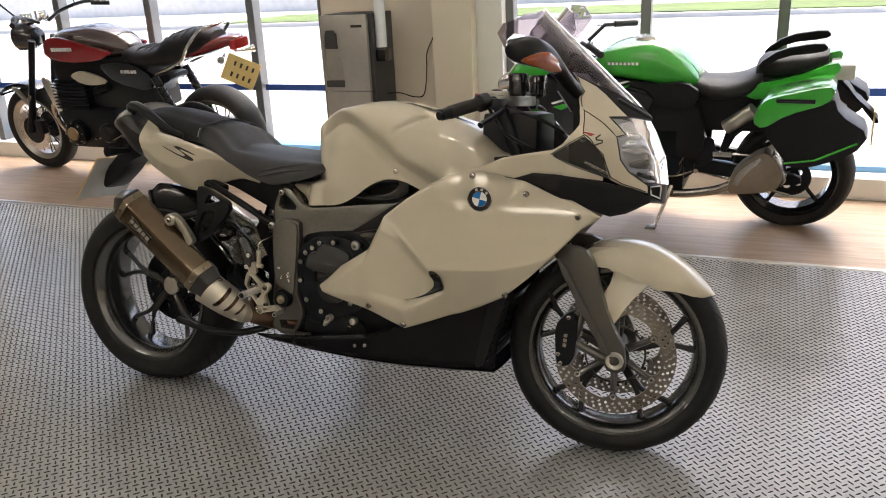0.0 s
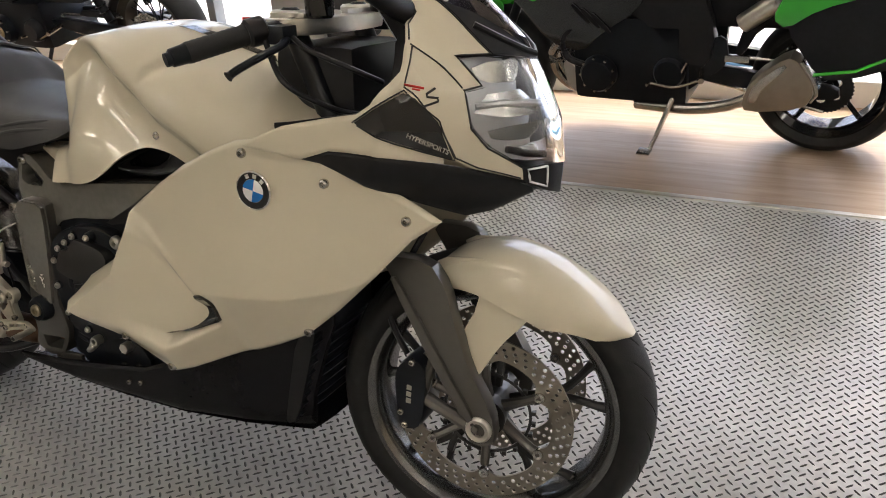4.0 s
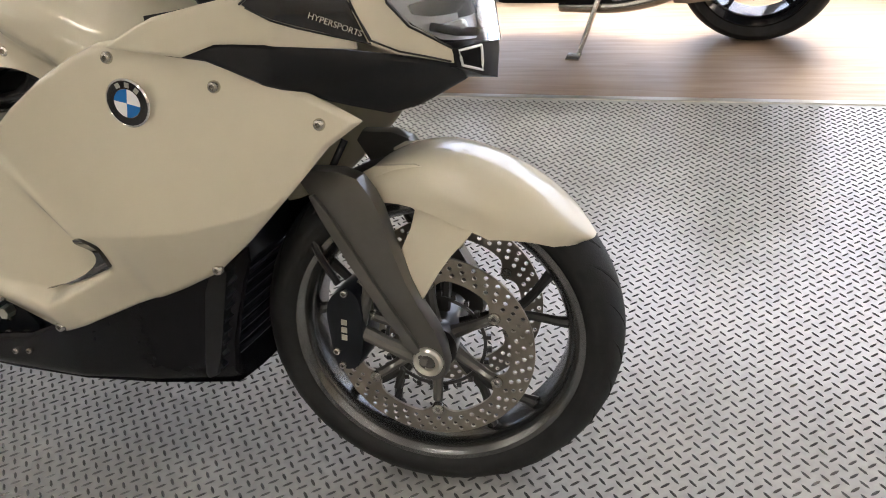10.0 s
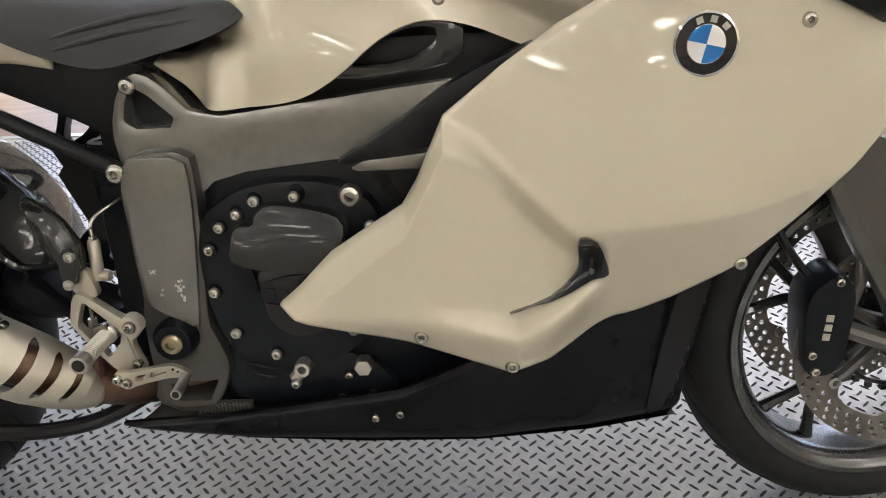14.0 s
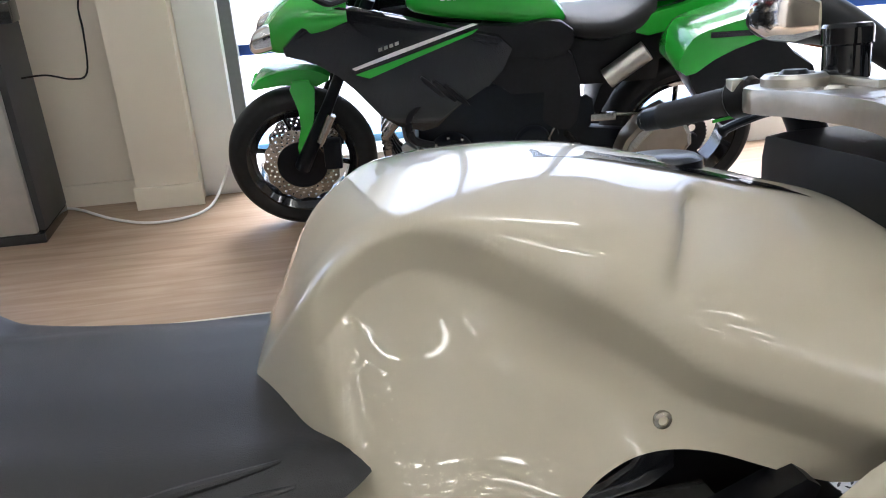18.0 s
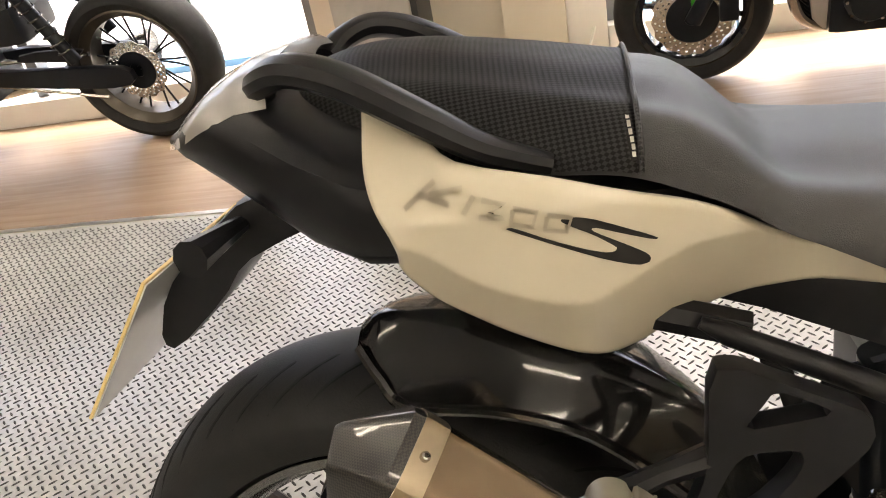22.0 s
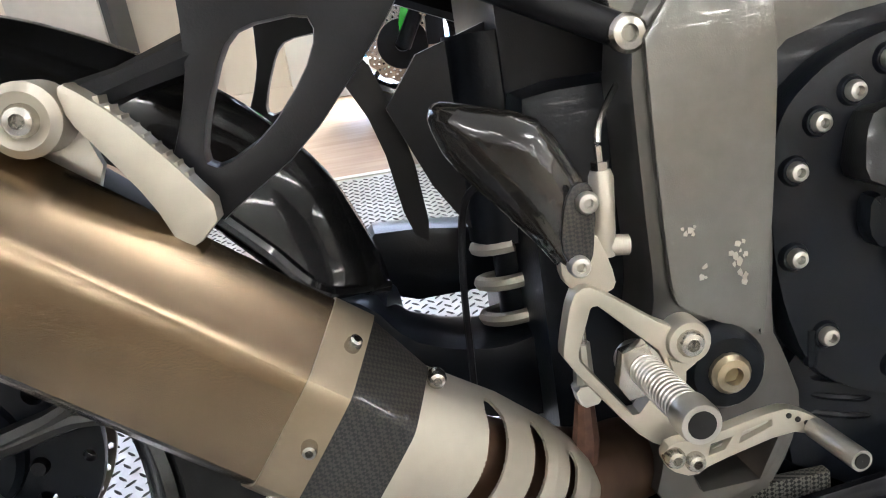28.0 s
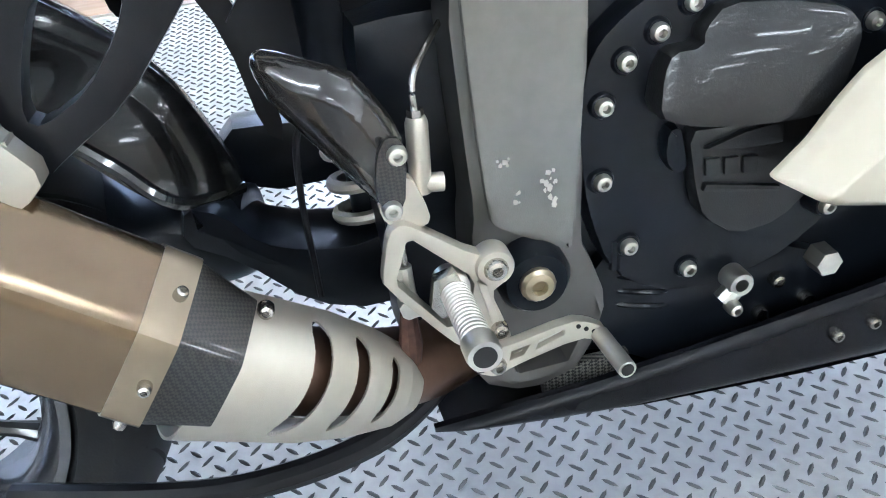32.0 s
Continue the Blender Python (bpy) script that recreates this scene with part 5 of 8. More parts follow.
part("hub_ring", lathe(bmesh.new(), [(0.034, -0.008), (0.058, -0.006), (0.064, 0.0), (0.066, 0.02)], 40, (0, 0.024, 0.318)), M_ENGINE, rw)
for k in range(5):
    a = 0.9 + 2 * math.pi * k / 5
    part("wheel_bolt", lathe(bmesh.new(), [(0.001, -0.004), (0.007, -0.004), (0.009, 0.0), (0.009, 0.012)], 12, (0.075 * math.cos(a), 0.03, 0.318 + 0.075 * math.sin(a))), M_BLACK, rw)
sw = part("swing_arm", tube(bmesh.new(), curve([(0.42, YC - 0.05, 0.40), (0.36, YC - 0.03, 0.40), (0.28, YC + 0.08, 0.40), (0.10, YC + 0.15, 0.35), (0.0, YC + 0.16, 0.32)]), [0.045 + 0.012 * math.sin(i / 6) for i in range(33)], 16, 0.8), M_ENGINE, bike, "black single-sided swing arm")
part("swing_casting", plate(bmesh.new(), smoothed([(0.375, 0.455), (0.405, 0.442), (0.428, 0.410), (0.460, 0.397), (0.495, 0.391), (0.522, 0.396), (0.56, 0.414), (0.60, 0.437), (0.625, 0.40), (0.60, 0.34), (0.51, 0.322), (0.455, 0.340), (0.405, 0.395), (0.365, 0.42)], 1), -0.135, -0.05, bev=0.018), M_ENGINE, sw)
part("swing_casting", plate(bmesh.new(), smoothed([(0.40, 0.47), (0.47, 0.466), (0.60, 0.44), (0.60, 0.40), (0.40, 0.40)], 1), -0.02, 0.03, bev=0.012), M_ENGINE, sw)
part("final_drive", lathe(bmesh.new(), [(0.001, 0.10), (0.08, 0.09), (0.095, 0.06), (0.095, 0.0)], 28, (0, YC + 0.09, 0.318)), M_ENGINE, sw)


def hugger():
    st = [(0.026, 0.680, 0.070, 0.012), (0.052, 0.696, 0.092, 0.05), (0.11, 0.696, 0.104, 0.082), (0.18, 0.684, 0.108, 0.078), (0.24, 0.660, 0.109, 0.072), (0.30, 0.626, 0.108, 0.07), (0.35, 0.585, 0.105, 0.078), (0.39, 0.535, 0.10, 0.075), (0.415, 0.475, 0.095, 0.06), (0.422, 0.445, 0.09, 0.03)]
    nrm = [(0, 1), (0.05, 1), (0.2, 1), (0.3, 0.95), (0.4, 0.9), (0.6, 0.8), (0.75, 0.65), (0.9, 0.5), (0.95, 0.3), (1, 0.2)]
    secs = []
    for (x, z, w, d), (nx, nz) in zip(st, nrm):
        ring = []
        for a in [k / 12 for k in range(-12, 13)]:
            # a ridge along the outer side, a steep outer face and a top that falls away inwards
            e = d * ((-a - 0.55) / 0.45) ** 1.4 if a < -0.55 else 0.05 * ((a + 0.55) / 1.55) ** 1.3
            ring.append(Vector((x - nx * e, YC + w * a, z - nz * e)))
        secs.append(ring)
    fine = [curve([s[k] for s in secs], 4) for k in range(len(secs[0]))]
    bm = loft(bmesh.new(), [[fine[k][i] for k in range(len(fine))] for i in range(len(fine[0]))], closed=False)
    bmesh.ops.solidify(bm, geom=bm.faces[:], thickness=0.004)
    return part("rear_mudguard", bm, M_HUGGER, bike, "glossy black carbon rear mudguard")


hug = hugger()
part("mudguard_lip", tube(bmesh.new(), curve([(0.030, YC - 0.074, 0.670), (0.052, YC - 0.096, 0.646), (0.075, YC - 0.104, 0.620), (0.16, YC - 0.109, 0.612), (0.233, YC - 0.111, 0.590), (0.29, YC - 0.110, 0.548), (0.34, YC - 0.105, 0.495), (0.375, YC - 0.10, 0.455), (0.418, YC - 0.05, 0.438)]), 0.006, 8), M_HUGGER, hug)

# shock with pale spring
shock = part("shock_absorber", lathe(bmesh.new(), [(0.001, 0), (0.018, 0), (0.018, 0.06), (0.034, 0.065), (0.034, 0.22), (0.001, 0.22)], 24, (0.522, YC - 0.06, 0.40), axis="z"), M_ENGINE, bike)
pts = [(0.522 + 0.030 * math.cos(a), YC - 0.06 + 0.030 * math.sin(a), 0.385 + 0.0046 * a) for a in [k * 0.3 for k in range(58)]]
part("spring", tube(bmesh.new(), pts, 0.0058, 8), M_ALUMAT, shock, "pale coil spring")

# ---- exhaust ----
def can_ring(c, ax, u, r, rv, n=8, sq=0.85):
    """A six-sided rounded section."""
    out = []
    for k in range(72):
        a = 2 * math.pi * k / 72
        m = 1 / max(abs(math.cos((a % (math.pi / 3)) - math.pi / 6)), 1e-6) * 0.93
        m = min(1 + (m - 1) * sq, 1.042)
        out.append(c + ax * (r * m * math.cos(a)) + u * (rv * m * math.sin(a)))
    return out


c0, c1 = Vector((0.086, -0.263, 0.6465)), Vector((0.388, -0.2845, 0.422))
axd = (c1 - c0).normalized()
side = Vector((0, 1, 0))
upv = axd.cross(side).normalized()
if upv.z < 0:
    upv = -upv


def exhaust_piece(name, t0, t1, r0, r1, material, label, parent, nn=8, taper=None):
    secs = []
    for k in range(nn + 1):
        f = k / nn
        c = c0 + (c1 - c0) * (t0 + (t1 - t0) * f)
        r = r0 + (r1 - r0) * f
        secs.append(can_ring(c, upv, side, r * 1.06, r))
    return part(name, loft(bmesh.new(), secs), material, parent, label, sharp=28)


can = exhaust_piece("silencer", 0.04, 0.94, 0.0552, 0.0526, M_TITAN, "hexagonal brushed titanium silencer", bike)
cap_secs = []
for d, k, r, low in ((-0.024, 0.5, 0.023, 0.021), (-0.034, 0.5, 0.029, 0.021), (-0.031, 0.46, 0.032, 0.019), (-0.001, 0.02, 0.0543, 0.0), (0.016, 0.0, 0.0561, 0.0)):
    cc = c0 - upv * low
    cap_secs.append([p + axd * (d - k * (p - cc).dot(upv)) for p in can_ring(cc, upv, side, r * 1.06, r)])
part("end_cap", loft(bmesh.new(), cap_secs), M_CARBON, can, "carbon fibre end cap", sharp=28)
exhaust_piece("band", 0.02, 0.075, 0.0566, 0.0566, M_BAND, "titanium band with rivets", can, 1)
exhaust_piece("band", 0.885, 0.945, 0.0541, 0.0541, M_BAND, "titanium band with rivets", can, 1)
exhaust_piece("inlet_cap", 0.94, 1.05, 0.0525, 0.042, M_CARBON, "carbon fibre inlet cap", can, 4)
for t in (0.047, 0.925):
    for a in (-1.57, -1.57 + 1.05, -1.57 - 1.05):
        p = c0 + (c1 - c0) * t + upv * (0.056 * math.sin(a + 1.57)) - side * (0.0535 * math.cos(a + 1.57))
        screw(can, p.x, p.y, p.z, 0.0042, d=(p - (c0 + (c1 - c0) * t)))


def on_can(pts, t0, name, material, lift, label=""):
    """A flat shape on the outer face of the silencer, in (along, up) metres."""
    bm = bmesh.new()
    base = c0 + (c1 - c0) * t0
    plate(bm, pts, 0.0, 0.0008)
    for v in bm.verts:
        a, h, d = v.co.x, v.co.z, v.co.y
        v.co = base + axd * a + upv * (h - 0.0105) - side * (0.0527 + lift + d)
    return part(name, bm, material, can, label, smooth=False)


XPLATE = [(-0.0522, 0.0257), (-0.0143, 0.0245), (-0.0062, 0.0164), (0.0085, 0.0196), (0.0144, 0.0234), (0.0507, 0.0215), (0.0364, 0.0141), (0.0348, 0.001), (0.0488, -0.0066), (0.0124, -0.0064), (-0.0013, 0.0019), (-0.0158, -0.0043), (-0.0537, -0.0036), (-0.0395, 0.0045), (-0.0374, 0.0165)]
on_can(XPLATE, 0.297, "maker_plate", M_DECAL, 0.0002, "black plate with a pale edge and pale shapes")
for (xa, za), (xb, zb) in zip(XPLATE, XPLATE[1:] + XPLATE[:1]):
    n = math.hypot(xb - xa, zb - za)
    u, w = (xb - xa) / n, (zb - za) / n
    q = [(xa + u * e + w * o, za + w * e - u * o) for e, o in ((0.0016, 0.0006), (n - 0.0016, 0.0006), (n - 0.0024, 0.0015), (0.0024, 0.0015))]
    on_can(q, 0.297, "plate_edge", M_ALU, 0.0011)
for k in range(5):
    x, z = -0.0475 + 0.0185 * k, 0.0045 - 0.0009 * k
    on_can([(x, z), (x + 0.0032, z + 0.0135), (x + 0.0190, z + 0.0135), (x + 0.0158, z)], 0.297, "maker_mark", M_DECAL, 0.0013)
    on_can([(x + 0.0012, z + 0.001), (x + 0.0038, z + 0.0125), (x + 0.0176, z + 0.0125), (x + 0.0150, z + 0.001)], 0.297, "maker_mark", M_ALUMAT, 0.0023)


# heat shield, link pipe
def shield():
    bm = bmesh.new()
    a0, a1 = Vector((0.374, -0.2735, 0.415)), Vector((0.522, -0.243, 0.320))
    d = (a1 - a0).normalized()
    u = d.cross(Vector((0, 1, 0))).normalized()
    u = u if u.z > 0 else -u
    o = u.cross(d)
    o = o if o.y < 0 else -o
    rows_ = []
    nf, na = 360, 280
    for i in range(nf + 1):
        f = i / nf
        r = along([(0.0, 0.054), (0.469, 0.049), (0.69, 0.042), (0.867, 0.032), (0.956, 0.021), (1.0, 0.008)], f)
        c = a0 + (a1 - a0) * f
        rows_.append([c + u * (r * math.sin(a)) + o * (r * math.cos(a)) for a in [radians(-95 + 190 * k / na) for k in range(na + 1)]])
    vs = [[bm.verts.new(p) for p in r] for r in rows_]
    slots = ((-24, 78, 0.325, 0.430, 0.402, 0.037), (-17, 74, 0.539, 0.613, 0.588, 0.029), (-10, 64, 0.723, 0.771, 0.764, 0.021))
    for i in range(nf):
        for k in range(na):
            f, a = (i + 0.5) / nf, -95 + 190 * (k + 0.5) / na
            hole = False
            for b0, b1, s0, sm, s1, w in slots:
                g = (a - b0) / (b1 - b0)
                mid = s0 * 2 * (g - 0.5) * (g - 1) - sm * 4 * g * (g - 1) + s1 * 2 * g * (g - 0.5)
                if 0 <= g <= 1 and abs(f - mid) < w * min(1.0, 8 * g, 8 * (1 - g)) ** 0.5:
                    hole = True
            if not hole:
                bm.faces.new((vs[i][k], vs[i + 1][k], vs[i + 1][k + 1], vs[i][k + 1]))
    bmesh.ops.delete(bm, geom=[v for v in bm.verts if not v.link_faces], context="VERTS")
    bmesh.ops.solidify(bm, geom=bm.faces[:], thickness=0.002)
    return part("heat_shield", bm, M_ALUMAT, can, "slotted aluminium heat shield")


shd = shield()
for x, y, z in ((0.5117, -0.268, 0.3374), (0.4344, -0.285, 0.4402)):
    screw(shd, x, y, z, 0.0055)
part("link_pipe", tube(bmesh.new(), curve([(0.39, -0.275, 0.412), (0.45, -0.262, 0.370), (0.52, -0.225, 0.328), (0.58, -0.17, 0.300), (0.68, -0.12, 0.28)]), [0.031] * 24 + [0.030] * 9, 16), mat("burnt_steel_pipe", (0.16, 0.10, 0.07), 0.4, 0.9, var=0.25, scale=30), can, "heat-browned link pipe")
part("stand_bar", tube(bmesh.new(), curve([(0.20, -0.20, 0.27), (0.36, -0.24, 0.262), (0.48, -0.235, 0.27), (0.55, -0.2, 0.29)]), 0.011, 10), M_BLACK, bike, "black centre stand bar")

# dark undertray between the tail panels
part("undertray", boxed((0.12, -0.135, 0.755), (0.56, 0.075, 0.815), 0.015), M_BLACK, bike, "black undertray below the seat")
part("undertray", plate(bmesh.new(), [(0.30, 0.78), (0.48, 0.745), (0.60, 0.72), (0.60, 0.60), (0.50, 0.655), (0.40, 0.70), (0.31, 0.73)], -0.135, -0.125), M_BLACK, bike, "black panel behind the rail")

# subframe brackets
BRACKET = smoothed([(0.338, 0.715), (0.362, 0.714), (0.385, 0.702), (0.4235, 0.684), (0.448, 0.672), (0.452, 0.648), (0.43, 0.62), (0.387, 0.5737), (0.3449, 0.5482), (0.3336, 0.5403), (0.318, 0.553), (0.314, 0.5755), (0.326, 0.602), (0.334, 0.63)], 1)
BRACKET_HOLES = [smoothed([(0.3646, 0.6409), (0.3989, 0.6433), (0.4029, 0.6321), (0.3929, 0.6123), (0.3684, 0.5848), (0.3401, 0.5703), (0.3321, 0.5752), (0.3391, 0.5994), (0.3532, 0.6306)], 1), smoothed([(0.3607, 0.662), (0.3735, 0.680), (0.3826, 0.6943), (0.4062, 0.684), (0.4235, 0.6738), (0.3944, 0.6679)], 1)]
brk = part("subframe_bracket", plate(bmesh.new(), BRACKET, -0.255, -0.232, BRACKET_HOLES, bev=0.004), M_BLACK, bike, "black cast subframe bracket")
part("subframe_rail", tube(bmesh.new(), [(0.34, -0.195, 0.722), (0.36, -0.20, 0.713), (0.46, -0.21, 0.669), (0.578, -0.215, 0.609)], [0.005, 0.0095, 0.0105, 0.0105], 12, 1.0), M_BLACK, bike, "black subframe rail")
part("subframe_rail", tube(bmesh.new(), [(0.30, YC + 0.15, 0.728), (0.46, YC + 0.15, 0.682), (0.60, YC + 0.15, 0.62)], 0.017, 10, 1.0), M_BLACK, bike)
part("bracket_arm", tube(bmesh.new(), [(0.338, -0.243, 0.632), (0.30, -0.25, 0.622), (0.262, -0.262, 0.612)], [0.012, 0.009, 0.012], 8), M_BLACK, brk)
part("tail_rail", tube(bmesh.new(), [(0.10, -0.14, 0.80), (0.25, -0.16, 0.735), (0.38, -0.17, 0.70)], 0.016, 8), M_BLACK, bike)
part("hanger_spacer", lathe(bmesh.new(), [(0.001, -0.010), (0.0075, -0.010), (0.008, -0.008), (0.014, -0.012), (0.0185, -0.008), (0.0185, 0.02)], 32, (0.260, -0.282, 0.612)), M_ALUMAT, brk, "aluminium exhaust hanger spacer")
screw(brk, 0.260, -0.292, 0.612, 0.0085, M_STEEL)
part("hanger_tab", plate(bmesh.new(), smoothed([(0.235, 0.61), (0.275, 0.61), (0.285, 0.575), (0.25, 0.55), (0.225, 0.58)], 1), -0.262, -0.255), M_ALU, brk)
bm = bmesh.new()
plate(bm, smoothed([(0.2767, 0.6256), (0.2821, 0.6261), (0.3027, 0.6071), (0.3237, 0.5797), (0.3428, 0.5517), (0.3249, 0.5355), (0.317, 0.5385), (0.3084, 0.5622), (0.2906, 0.591), (0.2788, 0.6082)], 1), -0.288, -0.266, bev=0.004)
peg2 = part("pillion_peg", bm, M_ALUMAT, brk, "folded cast aluminium pillion footpeg")
for k in range(9):
    x, z = 0.294 + 0.0042 * k, 0.6155 - 0.0054 * k
    part("peg_tooth", boxed((x - 0.0013, -0.285, z - 0.003), (x + 0.0013, -0.269, z + 0.0025)), M_ALUMAT, peg2)

part("subframe_bracket", plate(bmesh.new(), BRACKET, 2 * YC + 0.19, 2 * YC + 0.215, BRACKET_HOLES, bev=0.004), M_BLACK, bike, "black cast subframe bracket")

# ---- rider's rearset ----
TRI = [(0.510, 0.439), (0.518, 0.468), (0.527, 0.473), (0.536, 0.468), (0.575, 0.437), (0.586, 0.438), (0.595, 0.428), (0.591, 0.414), (0.580, 0.407), (0.588, 0.380), (0.592, 0.366), (0.578, 0.358), (0.560, 0.364), (0.547, 0.376), (0.509, 0.430)]
rs_ = part("rearset_plate", plate(bmesh.new(), smoothed(TRI, 1), -0.272, -0.258, [[(0.529, 0.459), (0.533, 0.459), (0.566, 0.425), (0.569, 0.417), (0.566, 0.405), (0.551, 0.388), (0.547, 0.388), (0.519, 0.428), (0.519, 0.433)]], bev=0.003), M_ALUMAT, bike, "machined aluminium rearset with knurled footpeg")
part("rearset_rib", plate(bmesh.new(), [(0.571, 0.420), (0.577, 0.416), (0.583, 0.385), (0.578, 0.385)], -0.275, -0.271, bev=0.001), M_ALUMAT, rs_)
part("plate_boss", lathe(bmesh.new(), [(0.001, -0.005), (0.0125, -0.005), (0.0135, -0.003), (0.0135, 0.012)], 28, (0.584, -0.271, 0.428)), M_ALUMAT, rs_)
screw(rs_, 0.584, -0.276, 0.428, 0.0085, M_STEEL, h=0.005)
screw(rs_, 0.583, -0.273, 0.377, 0.0065, M_STEEL, h=0.005)
part("hanger", plate(bmesh.new(), smoothed([(0.538, 0.502), (0.546, 0.480), (0.548, 0.466), (0.538, 0.462), (0.523, 0.466), (0.516, 0.476), (0.516, 0.492), (0.528, 0.494)], 1), -0.264, -0.252, bev=0.002), M_ALUMAT, rs_)
prof = [(0.0075, -0.085), (0.0105, -0.085), (0.0113, -0.082), (0.0113, -0.070), (0.0098, -0.069)]
for k in range(14):
    prof += [(0.0090, -0.067 + 0.0040 * k), (0.0100, -0.0662 + 0.0040 * k), (0.0100, -0.0642 + 0.0040 * k), (0.0090, -0.0634 + 0.0040 * k)]
bm = lathe(bmesh.new(), prof + [(0.012, -0.008), (0.012, 0.008)], 24)
lathe(bm, [(0.0001, -0.066), (0.0073, -0.066), (0.0075, -0.085)], 24)
peg = part("footpeg", bm, M_ALU, rs_, "knurled aluminium footpeg")
peg.matrix_local = Matrix.Translation((0.554, -0.268, 0.419)) @ Matrix.Rotation(radians(1), 4, "Z")
# Black disc over the peg's end, standing in for the shade inside its bore.
part("peg_bore_shade", lathe(bmesh.new(), [(0.0001, -0.0856), (0.0074, -0.0856), (0.0074, -0.084)], 20), M_DECAL, peg)
part("peg_mount", plate(bmesh.new(), [(0.537, 0.412), (0.541, 0.432), (0.556, 0.436), (0.562, 0.420), (0.556, 0.404), (0.543, 0.402)], -0.282, -0.272, bev=0.002), M_STEEL, rs_)
HEEL = [(0.456, 0.574), (0.459, 0.583), (0.467, 0.585), (0.512, 0.572), (0.524, 0.557), (0.535, 0.535), (0.539, 0.520), (0.533, 0.485), (0.528, 0.478), (0.517, 0.480), (0.507, 0.496), (0.490, 0.517), (0.464, 0.549)]
HEEL = smoothed(HEEL, 1)


def heel_y(x, z):
    """The rounded face of the heel guard, full in the middle and turned in at its edge."""
    d = min(math.hypot(x - a - (b - a) * u, z - c - (e - c) * u) for (a, c), (b, e) in zip(HEEL, HEEL[1:] + HEEL[:1]) for u in [min(1.0, max(0.0, ((x - a) * (b - a) + (z - c) * (e - c)) / max((b - a) ** 2 + (e - c) ** 2, 1e-9)))])
    return -0.252 + 0.028 * ramp(0.515 - x, 0, 0.06) - 0.020 * math.sqrt(min(1.0, d / 0.016))


heel = part("heel_guard", draped(HEEL, heel_y, 0.003, 0.0035), M_HEEL, rs_, "glossy carbon heel guard", sharp=80)
part("guard_pad", plate(bmesh.new(), smoothed([(0.519, 0.524), (0.526, 0.534), (0.535, 0.532), (0.537, 0.519), (0.531, 0.484), (0.519, 0.484), (0.514, 0.500)], 1), -0.278, -0.273, bev=0.003), M_CARBON, heel)
screw(heel, 0.531, -0.279, 0.522, 0.0065, M_ALU, h=0.004)
screw(heel, 0.523, -0.279, 0.487, 0.0065, M_ALU, h=0.004)
part("brake_cylinder", tube(bmesh.new(), [(0.546, -0.25, 0.482), (0.547, -0.25, 0.50), (0.549, -0.25, 0.529), (0.549, -0.25, 0.533)], [0.007, 0.0075, 0.0075, 0.006], 14), M_ALUMAT, rs_)
part("cylinder_nut", tube(bmesh.new(), [(0.549, -0.25, 0.533), (0.5492, -0.25, 0.538)], 0.0055, 6), M_STEEL, rs_)
part("brake_union", tube(bmesh.new(), [(0.547, -0.25, 0.488), (0.561, -0.25, 0.486)], 0.0065, 12), M_ALUMAT, rs_)
part("brake_line", tube(bmesh.new(), curve([(0.549, -0.25, 0.537), (0.550, -0.248, 0.553), (0.558, -0.235, 0.563), (0.58, -0.2, 0.575)]), 0.0022, 8), M_STEEL, rs_)
part("brake_hose", tube(bmesh.new(), curve([(0.50, -0.22, 0.535), (0.476, -0.2, 0.52), (0.468, -0.19, 0.47), (0.466, -0.18, 0.41), (0.465, -0.175, 0.375)]), 0.0026, 8), M_BLACK, rs_)
ped = part("brake_pedal", plate(bmesh.new(), smoothed([(0.556, 0.367), (0.562, 0.375), (0.582, 0.374), (0.629, 0.383), (0.642, 0.379), (0.656, 0.369), (0.651, 0.361), (0.634, 0.367), (0.586, 0.356), (0.574, 0.350), (0.560, 0.357)], 1), -0.290, -0.281, [[(0.586, 0.369), (0.599, 0.371), (0.594, 0.364), (0.584, 0.362)], [(0.606, 0.373), (0.624, 0.377), (0.624, 0.373), (0.603, 0.366)]], bev=0.0015), M_ALUMAT, rs_, "slim machined brake pedal")
part("pedal_web", plate(bmesh.new(), [(0.584, 0.361), (0.626, 0.379), (0.626, 0.372), (0.602, 0.364)], -0.285, -0.282), M_ALU, ped)
for x, z in ((0.563, 0.366), (0.575, 0.361)):
    screw(ped, x, -0.291, z, 0.0062, M_STEEL, h=0.005)
# Small black discs painted in for the shade inside the pedal's holes.
for k in range(3):
    part("pedal_hole_shade", lathe(bmesh.new(), [(0.0001, -0.0908), (0.0017, -0.0908), (0.0017, -0.0895)], 10, (0.634 + 0.0055 * k, -0.2, 0.3775 - 0.0035 * k)), M_DECAL, ped)
bm = lathe(bmesh.new(), [(0.0045, -0.042), (0.0062, -0.042), (0.0064, -0.04), (0.0064, 0.0), (0.004, 0.002)], 20)
tip = part("pedal_tip", bm, M_ALU, ped, "knurled pedal tip")
tip.matrix_local = Matrix.Translation((0.649, -0.291, 0.367)) @ Matrix.Rotation(radians(3), 4, "Z")
# Black disc in place of the shaded hollow of the tip.
part("tip_bore_shade", lathe(bmesh.new(), [(0.0001, -0.0425), (0.0045, -0.0425), (0.0045, -0.041)], 16), M_DECAL, tip)
link = part("linkage", tube(bmesh.new(), [(0.527, -0.25, 0.455), (0.527, -0.25, 0.43)], 0.0028, 10), M_STEEL, rs_)
part("linkage_clevis", tube(bmesh.new(), [(0.526, -0.25, 0.43), (0.525, -0.25, 0.40)], [0.0055, 0.007], 10), M_ALU, link)
